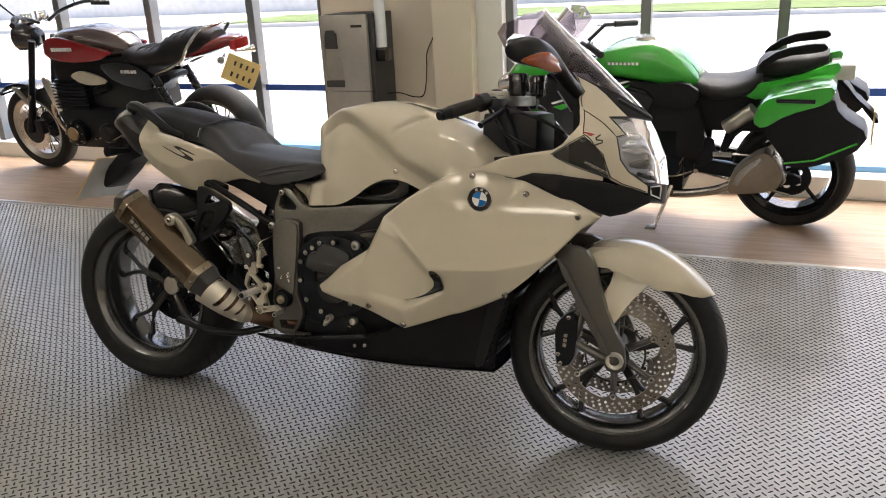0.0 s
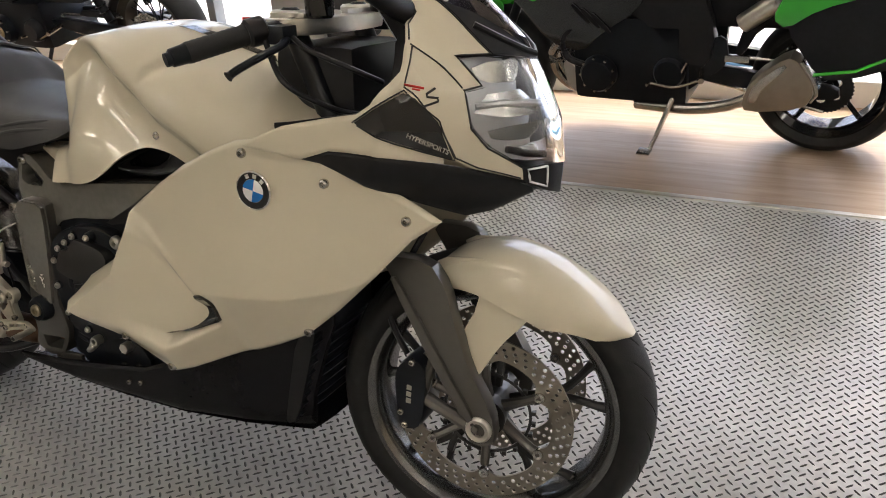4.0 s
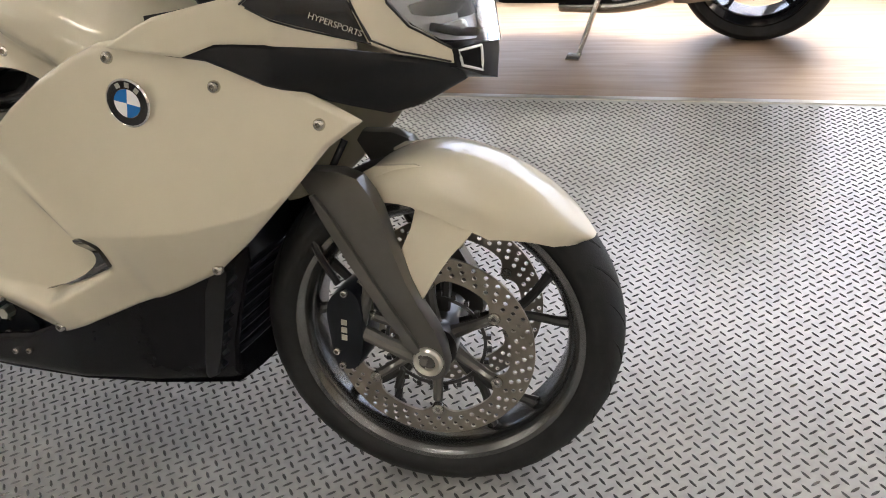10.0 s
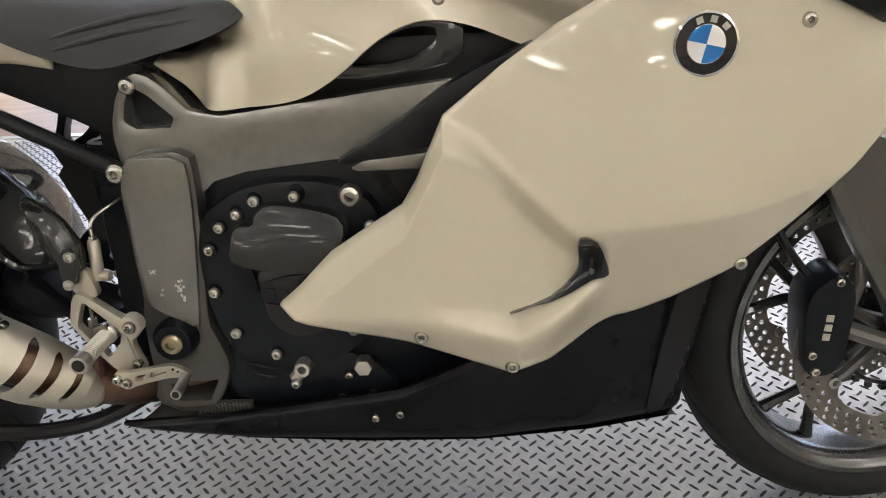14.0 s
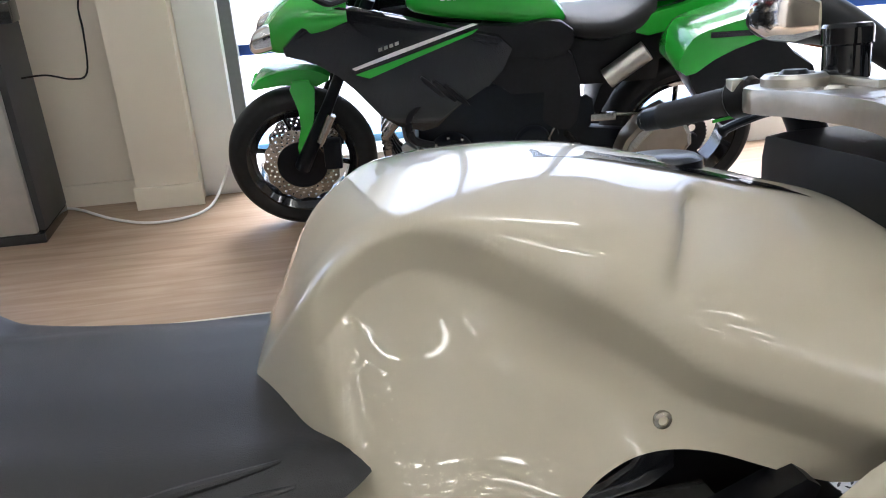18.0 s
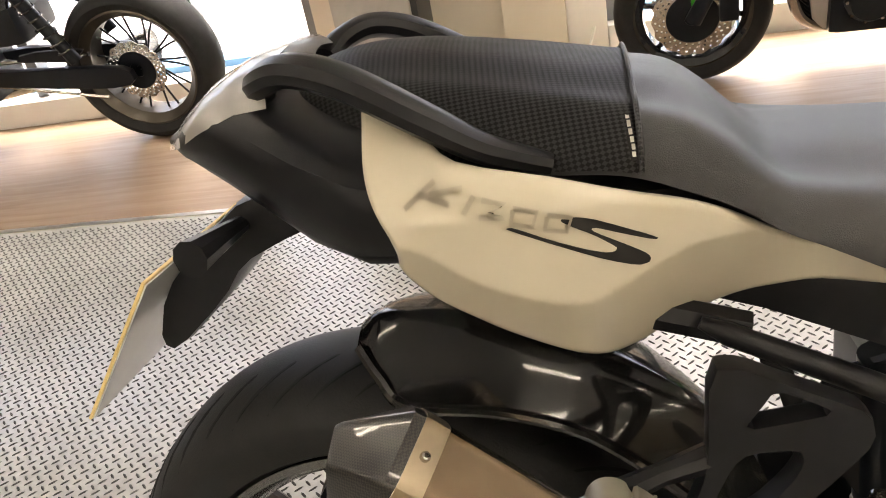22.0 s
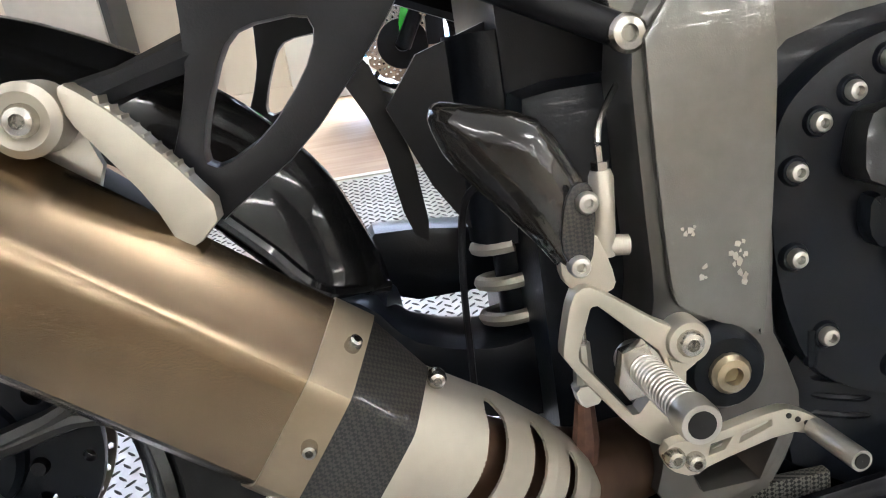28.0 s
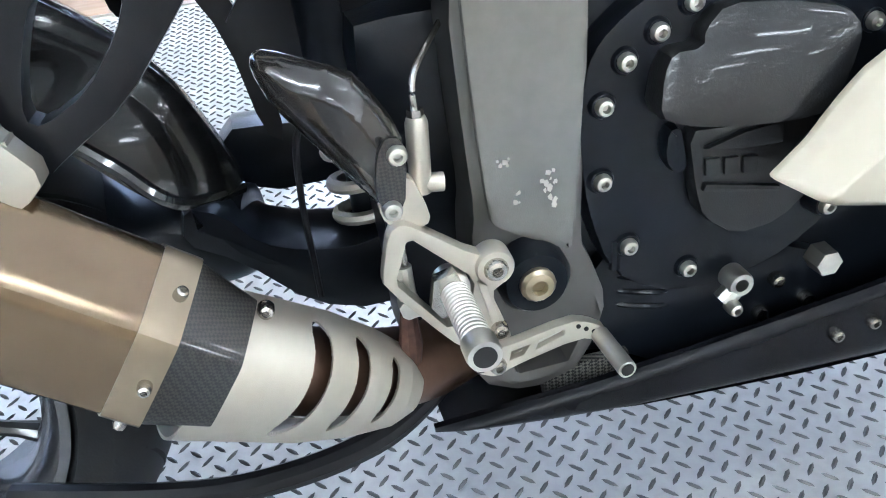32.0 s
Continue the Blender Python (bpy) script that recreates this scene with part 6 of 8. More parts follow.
part("linkage_joint", plate(bmesh.new(), smoothed([(0.517, 0.405), (0.533, 0.405), (0.534, 0.392), (0.520, 0.390)], 1), -0.258, -0.244, bev=0.002), M_ALU, link)
part("linkage_boot", tube(bmesh.new(), [(0.524, -0.25, 0.392), (0.522, -0.25, 0.365), (0.521, -0.25, 0.35)], [0.006, 0.009, 0.007], 10), mat("rusty_steel", (0.10, 0.05, 0.035), 0.6, 0.4, var=0.4, scale=120), link, "rusty spring boot")
part("grille", boxed((0.625, -0.222, 0.262), (0.70, -0.212, 0.288), 0.002), M_MESH, bike, "fine wire mesh below the engine")
part("inner_panel", plate(bmesh.new(), smoothed([(0.43, 0.60), (0.60, 0.65), (0.60, 0.44), (0.53, 0.44), (0.475, 0.49)], 1), -0.10, -0.09), M_BLACK, bike)
part("inner_guard", plate(bmesh.new(), smoothed([(0.405, 0.612), (0.428, 0.626), (0.456, 0.546), (0.463, 0.458), (0.445, 0.470), (0.433, 0.555)], 1), -0.052, -0.046), M_BLACK, bike)
part("side_stand", tube(bmesh.new(), [(0.60, 0.10, 0.28), (0.66, 0.22, 0.10), (0.69, 0.262, 0.055)], 0.012, 10), M_BLACK, bike, "black side stand")


# ---- nose, screen, mirrors, bars ----
XF = [(0.66, 1.67), (0.70, 1.69), (0.76, 1.695), (0.836, 1.684), (0.90, 1.657), (0.936, 1.635), (1.0, 1.585), (1.02, 1.565), (1.10, 1.49), (1.2, 1.38)]
CF = [(0.66, 0.45), (0.75, 0.50), (0.80, 0.54), (0.89, 0.59), (0.96, 0.49), (1.02, 0.46), (1.2, 0.46)]
XS = [(0.92, 1.66), (0.968, 1.615), (1.04, 1.537), (1.10, 1.474), (1.165, 1.405), (1.21, 1.358), (1.30, 1.27)]


def nose_x(h, z):
    return along(XF, z) - (abs(h) / along(CF, z)) ** (1 / 0.6)


def screen_x(h, z):
    a = math.sqrt(h * h + 0.00002)
    return along(XS, z) - 0.55 * a - 3.2 * a * a


def patch(outline, surf, lift=0.0, thick=0.004, step=0.010, holes=(), both=False):
    """A piece of bodywork cut from the surface surf(h, z), by its outline seen from the front."""
    bm = bmesh.new()
    plate_loops = [list(outline)] + [list(h) for h in holes]
    es = []
    for lp in plate_loops:
        vs = [bm.verts.new((h, 0, z)) for h, z in lp]
        es += [bm.edges.new((vs[i], vs[(i + 1) % len(vs)])) for i in range(len(vs))]
    bmesh.ops.triangle_fill(bm, edges=es, use_beauty=True)
    hs = [h for h, _ in outline]
    zs = [z for _, z in outline]
    for lo, hi, ax in ((min(hs), max(hs), 0), (min(zs), max(zs), 2)):
        n = int((hi - lo) / step)
        for k in range(1, n + 1):
            co, no = [0, 0, 0], [0, 0, 0]
            co[ax], no[ax] = lo + (hi - lo) * k / (n + 1), 1
            bmesh.ops.bisect_plane(bm, geom=bm.verts[:] + bm.edges[:] + bm.faces[:], plane_co=co, plane_no=no)
    r = bmesh.ops.extrude_face_region(bm, geom=bm.faces[:])
    back = {v for v in r["geom"] if isinstance(v, bmesh.types.BMVert)}
    for v in bm.verts:
        h, z = v.co.x, v.co.z
        v.co = (surf(h, z) + lift - (thick if v in back else 0), YC - h, z)
    return bm


def mirrored(bm):
    for v in bm.verts:
        v.co.y = 2 * YC - v.co.y
    return bm


nose = None
COWL = [(0.074, 0.942), (0.079, 0.980), (0.084, 1.020), (0.103, 1.046), (0.115, 1.006), (0.131, 0.989), (0.144, 0.963), (0.170, 0.930), (0.196, 0.899), (0.185, 0.868), (0.154, 0.788), (0.130, 0.770), (0.076, 0.747), (0.080, 0.768), (0.093, 0.779), (0.121, 0.803), (0.139, 0.835), (0.136, 0.893), (0.113, 0.898), (0.115, 0.942)]
for s in (1, -1):
    bm = patch(COWL, nose_x, 0.0, 0.005, 0.012)
    ob = part("nose_cowl", bm if s > 0 else mirrored(bm), M_PEARL, bike, "pearl white nose panel with black pinstripes")
    if s > 0:
        nose = ob


def pin(pts, r=0.0022, surf=nose_x, parent=None, material=None, name="pinstripe", closed=False):
    line = []
    pts = pts + pts[:1] if closed else pts
    for (h0, z0), (h1, z1) in zip(pts, pts[1:]):
        n = max(2, int(math.hypot(h1 - h0, z1 - z0) / 0.008))
        line += [(surf(h0 + (h1 - h0) * k / n, z0 + (z1 - z0) * k / n) + 0.0004, YC - h0 - (h1 - h0) * k / n, z0 + (z1 - z0) * k / n) for k in range(n)]
    h, z = pts[-1]
    line.append((surf(h, z) + 0.0004, YC - h, z))
    return part(name, tube(bmesh.new(), line, r, 6), material or M_DECAL, parent or nose)


pin(COWL[:6] + [(0.142, 0.966)], 0.0014)
pin([(0.144, 0.960), (0.137, 0.925), (0.136, 0.896)], 0.0015)
pin([(0.1445, 0.957), (0.190, 0.901), (0.153, 0.791), (0.130, 0.773), (0.080, 0.750)], 0.0015)
pin(COWL[13:] + [COWL[0]], 0.0018)
pin([(0.1875, 0.9045), (0.1735, 0.8985)], 0.002, name="letter_mark", material=M_RED)
pin([(0.1845, 0.8985), (0.1785, 0.896)], 0.0015, name="letter_mark", material=M_RED)
pin([(0.163, 0.898), (0.1755, 0.8905), (0.1755, 0.886), (0.165, 0.884), (0.166, 0.879), (0.181, 0.872)], 0.002, name="letter_mark")

# headlamp: reflectors in a bright bowl under a clear cover
LENS = [(0.0, 0.928), (0.072, 0.939), (0.112, 0.939), (0.110, 0.895), (0.134, 0.890), (0.136, 0.835), (0.118, 0.805), (0.091, 0.781), (0.05, 0.771), (0.0, 0.765)]
full = LENS + [(-h, z) for h, z in reversed(LENS[1:-1])]
M_BOWL = mat("headlamp_bowl", (0.42, 0.42, 0.43), 0.28, 0.55, var=0.12, scale=14, bump=0.5, bscale=22)
M_REFLECT = mat("satin_reflector", (0.66, 0.65, 0.61), 0.26, 0.85, var=0.1, scale=20, bump=0.25, bscale=60)
bowl = part("headlamp", patch([(h * 0.98, 0.848 + (z - 0.848) * 0.98) for h, z in full], lambda h, z: nose_x(h * 0.8, z) - 0.034, 0.0, 0.004, 0.02), M_BOWL, bike, "clear twin headlamp with chrome reflectors")
cover = part("lens", patch(full, nose_x, 0.001, 0.0035, 0.012), M_CLEAR, bowl, "clear plastic headlamp cover")
cover.visible_shadow = False
for s in (1, -1):
    for h0, h1, z0, z1, tilt in ((0.008, 0.105, 0.896, 0.934, 0.5), (0.008, 0.126, 0.846, 0.886, -0.35), (0.008, 0.118, 0.806, 0.838, 0.6), (0.03, 0.09, 0.783, 0.801, -0.4)):
        quad = smoothed([(h0, z0), (h1 - 0.014 * (z0 < 0.82), z0 + 0.004), (h1, z1 - 0.004), (h0, z1)], 1)
        zm = (z0 + z1) / 2
        bm = patch(quad, lambda h, z: nose_x(h * 0.8, z) - 0.024 + tilt * (z - zm) - 3.0 * (h - 0.06) ** 2, 0.0, 0.002, 0.008)
        part("reflector", bm if s > 0 else mirrored(bm), M_REFLECT, bowl)
    bm = bmesh.new()
    tube(bm, [(nose_x(h, z) - 0.014, YC - s * h, z) for h, z in ((0.01, 0.862), (0.05, 0.866), (0.09, 0.868), (0.12, 0.866))], 0.006, 8)
    part("divider", bm, M_BOWL, bowl)
    bm = bmesh.new()
    tube(bm, [(nose_x(h, z) - 0.012, YC - s * h, z) for h, z in ((0.03, 0.781), (0.06, 0.786), (0.09, 0.797))], 0.006, 8)
    part("lower_trim", bm, M_GLOSS, bowl)

# black chin under the headlamp
CHIN = [(0.0, 0.764), (0.04, 0.768), (0.078, 0.766), (0.070, 0.740), (0.034, 0.722), (0.0, 0.712)]
chin = part("chin", patch(CHIN + [(-h, z) for h, z in reversed(CHIN[1:-1])], nose_x, -0.002, 0.05, 0.02), M_BLACK, bike, "black chin below the headlamp")
pin([(0.042, 0.765), (0.072, 0.763), (0.066, 0.742), (0.038, 0.730)], 0.002, parent=chin, material=M_WHITE, closed=True)

# dark base of the screen
BASE = [(0.0, 0.930), (0.073, 0.942), (0.078, 0.980), (0.083, 1.022), (0.06, 1.005), (0.035, 0.980), (0.015, 0.955), (0.0, 0.945)]
sb = part("screen_base", patch(BASE + [(-h, z) for h, z in reversed(BASE[1:-1])], nose_x, 0.003, 0.006, 0.012), M_BLACK, bike, "dark grey wedge at the base of the screen")
part("base_ridge", tube(bmesh.new(), [(nose_x(h, z) + 0.004, YC - h, z) for h, z in ((0.07, 0.985), (0.045, 0.962), (0.02, 0.945), (0.0, 0.938), (-0.02, 0.945), (-0.045, 0.962), (-0.07, 0.985))], 0.006, 8), M_BLACK, sb)
SCREEN = [(0.0, 0.962), (0.036, 0.984), (0.060, 0.994), (0.073, 1.022), (0.102, 1.043), (0.135, 1.072), (0.160, 1.088), (0.166, 1.115), (0.156, 1.152), (0.132, 1.178), (0.10, 1.192), (0.075, 1.206), (0.038, 1.214), (0.0, 1.226)]
scr = part("windscreen", patch(SCREEN + [(-h, z) for h, z in reversed(SCREEN[1:-1])], screen_x, 0.004, 0.003, 0.012), M_SMOKE, bike, "smoked grey double-curved windscreen")
scr.visible_shadow = False
for s in (1, -1):
    screw(scr, screen_x(0.068, 1.022) + 0.005, YC - s * 0.068, 1.022, 0.007, d=(0.7, -s * 0.5, 0.5))
    screw(scr, screen_x(0.148, 1.09) + 0.005, YC - s * 0.148, 1.09, 0.007, d=(0.6, -s * 0.7, 0.4))

# side of the cowl: shoulder, dark strip and triangle
STOP = [(1.232, 0.803), (1.27, 0.822), (1.309, 0.838), (1.37, 0.850), (1.43, 0.860), (1.455, 0.876), (1.478, 0.908), (1.498, 0.945), (1.51, 0.93), (1.535, 0.90), (1.548, 0.88)]
SBOT = [(1.232, 0.801), (1.30, 0.793), (1.336, 0.786), (1.38, 0.800), (1.451, 0.798), (1.50, 0.79), (1.548, 0.782)]


def side_half(x, z):
    s = max(0.0, along(XF, z) - x)
    h = along(CF, z) * s ** 0.6
    return min(h, 0.222 + 0.03 * ramp(1.42 - x, 0, 0.15))


for s in (1, -1):
    bm = sheet(bmesh.new(), STOP, SBOT, lambda x, z: YC - side_half(x, z), 40, 12, 0.005, 0.003)
    ob = part("cowl_side", bm if s > 0 else mirrored(bm), M_PEARL, bike, "pearl white cowl side with a dark triangle")
    DTOP = [(1.31, 0.792), (1.38, 0.800), (1.451, 0.797), (1.53, 0.782), (1.582, 0.768), (1.63, 0.752), (1.655, 0.742)]
    DBOT = [(1.31, 0.788), (1.36, 0.778), (1.43, 0.745), (1.50, 0.708), (1.56, 0.682), (1.60, 0.690), (1.655, 0.718)]
    bm = sheet(bmesh.new(), DTOP, DBOT, lambda x, z: YC - side_half(x, z) + 0.008 + 0.02 * ramp(0.76 - z, 0, 0.06), 36, 12, 0.005, 0.004)
    part("intake_panel", bm if s > 0 else mirrored(bm), M_BLACK, ob, "dark grey intake panel")
    TTOPL = [(1.430, 0.849), (1.50, 0.893), (1.515, 0.885), (1.545, 0.848), (1.562, 0.792)]
    TBOTL = [(1.430, 0.847), (1.49, 0.820), (1.562, 0.789)]
    bm = sheet(bmesh.new(), TTOPL, TBOTL, lambda x, z: YC - side_half(x, z) - 0.0025, 24, 10, 0.002, 0.0)
    tri = part("dark_triangle", bm if s > 0 else mirrored(bm), M_GLOSS, ob, "glossy black triangle with small pale marks")
    if s < 0:
        for k in range(9):
            x = 1.487 + 0.0072 * k
            z = 0.826 - (x - 1.487) * 0.42
            bm = plate(bmesh.new(), [(x, z), (x + 0.005, z - 0.002), (x + 0.0053, z + 0.003), (x + 0.0003, z + 0.005)], -0.0006, 0.0)
            for v in bm.verts:
                v.co.y += YC - side_half(v.co.x, v.co.z) - 0.0028
            part("small_mark", bm if s > 0 else mirrored(bm), M_ALU, tri)
    else:
        word = bpy.data.curves.new("small_print", "FONT")
        word.body, word.size, word.extrude = "HYPERSPORTS", 0.0105, 0.0003
        holder = bpy.data.objects.new("small_print", word)
        printed = bpy.data.meshes.new_from_object(holder)
        bpy.data.objects.remove(holder)
        wide = max(v.co.x for v in printed.vertices)
        p0, p1 = Vector((1.5045, YC - 0.2015, 0.828)), Vector((1.5565, YC - 0.1625, 0.798))
        ex = (p1 - p0).normalized()
        ez = ex.cross(Vector((0.3, 0.25, 0.92))).normalized()
        ey = ez.cross(ex)
        for v in printed.vertices:
            v.co = p0 + ex * (v.co.x * (p1 - p0).length / wide) + ey * v.co.y + ez * (v.co.z + 0.0035)
        printed.materials.append(M_ALU)
        print_ob = new("small_print", printed)
        print_ob.parent = tri
lip = [(1.425, 0.848), (1.50, 0.897), (1.547, 0.85), (1.566, 0.787), (1.49, 0.817), (1.425, 0.848)]
pts = []
for (x0, z0), (x1, z1) in zip(lip, lip[1:]):
    pts += [(x0 + (x1 - x0) * k / 8, YC - side_half(x0 + (x1 - x0) * k / 8, z0 + (z1 - z0) * k / 8) - 0.0012, z0 + (z1 - z0) * k / 8) for k in range(8)]
part("pinstripe", tube(bmesh.new(), pts, 0.0014, 6), M_DECAL, nose)

# inside of the cockpit
cock = part("cockpit_shell", patch([(0.20, 0.80), (0.21, 0.86), (0.185, 0.90), (0.14, 0.96), (0.12, 0.985), (0.085, 0.98), (0.05, 0.962), (0.0, 0.945), (-0.05, 0.962), (-0.085, 0.98), (-0.12, 0.985), (-0.14, 0.96), (-0.185, 0.90), (-0.21, 0.86), (-0.20, 0.80)], nose_x, -0.03, 0.004, 0.03), M_BLACK, bike, "black inner cockpit panels")
for s in (1, -1):
    bm = sheet(bmesh.new(), [(1.275, 0.836), (1.31, 0.840), (1.43, 0.858), (1.478, 0.905)], [(1.275, 0.74), (1.33, 0.73), (1.478, 0.74)], lambda x, z: YC - side_half(x, z) + 0.035, 16, 6, 0.004, 0.0)
    part("cockpit_side", bm if s > 0 else mirrored(bm), M_BLACK, cock)
part("fork_shroud", boxed((1.20, YC - 0.105, 0.80), (1.36, YC + 0.105, 0.95), 0.03), M_BLACK, bike)
for s in (-1, 1):
    part("fork_tube", tube(bmesh.new(), [(1.32, YC + s * 0.10, 0.80), (1.245, YC + s * 0.11, 0.985)], 0.02, 14), M_ENGINE, bike)
part("headstock", boxed((1.20, YC - 0.09, 0.68), (1.36, YC + 0.09, 0.86), 0.02), M_ENGINE, bike)
dash = part("dashboard", boxed((-0.03, -0.11, -0.045), (0.03, 0.11, 0.05), 0.012), M_BLACK, bike, "dark instrument panel with a display")
dash.matrix_local = pose(1.452, YC, 1.0, 0, -35, 0)
part("display", boxed((-0.034, -0.10, -0.035), (-0.031, -0.035, 0.03), 0.001), mat("grey_display", (0.35, 0.38, 0.42), 0.2, var=0.05), dash)
part("dial", lathe(bmesh.new(), [(0.001, -0.034), (0.036, -0.034), (0.039, -0.037), (0.040, -0.03)], 32, (0, 0.05, 0.0), axis="x"), M_WHITE, dash)
yoke = part("top_yoke", plate(bmesh.new(), smoothed([(1.19, 0.12), (1.22, 0.16), (1.27, 0.16), (1.30, 0.10), (1.31, 0.0), (1.30, -0.10), (1.27, -0.16), (1.22, -0.16), (1.19, -0.12), (1.215, -0.05), (1.215, 0.05)], 1), 0.0, 0.028, [circle(1.245, 0.11, 0.02, 16), circle(1.245, -0.11, 0.02, 16)] + [[(1.228, s * 0.045), (1.262, s * 0.04), (1.280, s * 0.075), (1.262, s * 0.082)] for s in (1, -1)], bev=0.006), M_ALU, bike, "polished cast top yoke")
for s in (1, -1):
    part("fork_clamp", lathe(bmesh.new(), [(0.021, 0.026), (0.021, 0.040), (0.030, 0.040), (0.034, 0.036), (0.034, 0.026)], 32, (1.245, 0.0, s * 0.11), closed=True), M_ALU, yoke)
    part("fork_cap", lathe(bmesh.new(), [(0.001, 0.044), (0.012, 0.044), (0.016, 0.040), (0.0205, 0.038), (0.0205, 0.0)], 24, (1.245, 0.0, s * 0.11)), M_ENGINE, yoke)
    part("yoke_rib", plate(bmesh.new(), [(1.27, s * 0.01), (1.282, s * 0.012), (1.285, s * 0.13), (1.276, s * 0.135)], 0.028, 0.036, bev=0.002), M_ALU, yoke)
yoke.matrix_local = Matrix.Translation((0, YC, 0.965)) @ Matrix.Rotation(radians(90), 4, "X") @ Matrix.Translation((0, 0, 0))
for s in (-1, 1):
    bar = part("handlebar", tube(bmesh.new(), [(1.265, YC + s * 0.13, 0.985), (1.235, YC + s * 0.19, 0.975), (1.16, YC + s * 0.32, 0.940)], 0.011, 12), M_ENGINE, bike, "black handlebar with rubber grip")
    d = Vector((1.16 - 1.235, s * 0.13, -0.035)).normalized()
    g0 = Vector((1.224, YC + s * 0.205, 0.971))
    bm = tube(bmesh.new(), [g0 + d * (0.1 * k / 20) for k in range(21)], [0.0165 + 0.0007 * (k % 2) for k in range(21)], 18)
    part("grip", bm, M_GRIP, bar)
    part("bar_end", tube(bmesh.new(), [g0 + d * 0.1, g0 + d * 0.104, g0 + d * 0.125, g0 + d * 0.130], [0.0165, 0.0155, 0.0145, 0.009], 18), M_ENGINE, bar, "black bar end weight")
    sgx = part("switch_block", tube(bmesh.new(), [g0 - d * 0.035, g0 - d * 0.030, g0 - d * 0.004, g0], [0.018, 0.023, 0.023, 0.019], 14), M_BLACK, bar)
    part("switch", boxed(tuple(g0 - d * 0.02 + Vector((-0.022, -0.008, 0.008))), tuple(g0 - d * 0.02 + Vector((-0.008, 0.008, 0.022))), 0.002), M_RED if s < 0 else M_ALU, sgx)
    lev = curve([(1.272, YC + s * 0.165, 0.965), (1.290, YC + s * 0.20, 0.957), (1.288, YC + s * 0.25, 0.945), (1.272, YC + s * 0.29, 0.928), (1.266, YC + s * 0.307, 0.919)], 5)
    part("lever", tube(bmesh.new(), lev, [0.009, 0.0085, 0.008, 0.0075, 0.007] + [0.0062] * 14 + [0.007, 0.0085], 10), M_ENGINE, bar, "black brake lever" if s < 0 else "black clutch lever")
    part("lever_clamp", boxed((1.235, YC + s * 0.17 - 0.02, 0.955), (1.285, YC + s * 0.17 + 0.02, 0.985), 0.006), M_ENGINE, bar)
    part("fluid_reservoir", lathe(bmesh.new(), [(0.001, 0.03), (0.023, 0.03), (0.026, 0.026), (0.026, 0.010), (0.024, 0.008), (0.024, -0.025), (0.020, -0.03), (0.001, -0.03)], 28, (1.30, YC + s * 0.105, 1.022), axis="z"), M_GLOSS, bar, "smoked brake fluid reservoir")
part("cable", tube(bmesh.new(), curve([(1.29, YC - 0.17, 0.965), (1.34, YC - 0.20, 0.95), (1.40, YC - 0.20, 0.93), (1.44, YC - 0.15, 0.90)]), 0.0045, 8), M_BLACK, bike)
part("cable", tube(bmesh.new(), curve([(1.25, YC - 0.19, 0.96), (1.30, YC - 0.215, 0.90), (1.36, YC - 0.18, 0.86), (1.38, YC - 0.12, 0.84)]), 0.005, 8), M_BLACK, bike)


def mirror(s):
    """A mirror with its arm and an amber indicator in the front face."""
    st = [((1.462, 0.110, 1.006), 0.024, 0.020), ((1.452, 0.150, 1.022), 0.022, 0.020), ((1.440, 0.190, 1.045), 0.022, 0.021), ((1.425, 0.225, 1.070), 0.025, 0.026), ((1.408, 0.265, 1.088), 0.033, 0.034), ((1.392, 0.305, 1.096), 0.036, 0.037), ((1.376, 0.340, 1.095), 0.031, 0.033), ((1.364, 0.362, 1.092), 0.020, 0.022), ((1.360, 0.368, 1.101), 0.004, 0.004)]
    fine_c = curve([p for p, _, _ in st], 4)
    secs = []
    for i, c in enumerate(fine_c):
        f = i / (len(fine_c) - 1) * (len(st) - 1)
        k = min(int(f), len(st) - 2)
        u = f - k
        rz = st[k][1] * (1 - u) + st[k + 1][1] * u
        rx = st[k][2] * (1 - u) + st[k + 1][2] * u
        secs.append([Vector((c.x + rx * math.cos(a) - 0.006 * math.sin(a), YC + s * (c.y), c.z + rz * math.sin(a))) for a in [2 * math.pi * j / 20 for j in range(20)]])
    ob = part("mirror", loft(bmesh.new(), secs), M_BLACK, bike, "black mirror with an amber indicator")
    bm = bmesh.new()
    secs = []
    for f in range(15):
        y = 0.222 + 0.138 * f / 14
        hz = 0.004 + 0.018 * math.sin(math.pi * f / 14) ** 0.7
        zc = 1.052 + 0.022 * f / 14 + 0.010 * math.sin(math.pi * f / 14)
        x = along([(0.22, 1.446), (0.265, 1.441), (0.305, 1.430), (0.34, 1.412), (0.36, 1.392)], y)
        secs.append([Vector((x + 0.010 * math.cos(a) - 0.3 * (zc + hz * math.sin(a) - 1.09) ** 2 * 10 - 0.004, YC + s * y, zc + hz * math.sin(a))) for a in [2 * math.pi * j / 14 for j in range(14)]])
    part("indicator_lens", loft(bm, secs), M_AMBER, ob, "amber indicator lens")
    bm = loft(bmesh.new(), [[Vector((x, YC + s * y, z + hz * math.sin(a))) + Vector((-0.002 * math.cos(a), 0, 0)) for a in [2 * math.pi * j / 16 for j in range(16)]] for y, z, hz, x in ((0.245, 1.095, 0.02, 1.378), (0.28, 1.10, 0.034, 1.366), (0.32, 1.104, 0.034, 1.35), (0.352, 1.103, 0.018, 1.343))])
    part("mirror_glass", bm, M_MIRROR, ob)
    return ob


mirror(-1)
left_mirror = mirror(1)
left_mirror.location = (0.0, 0.03, -0.04)


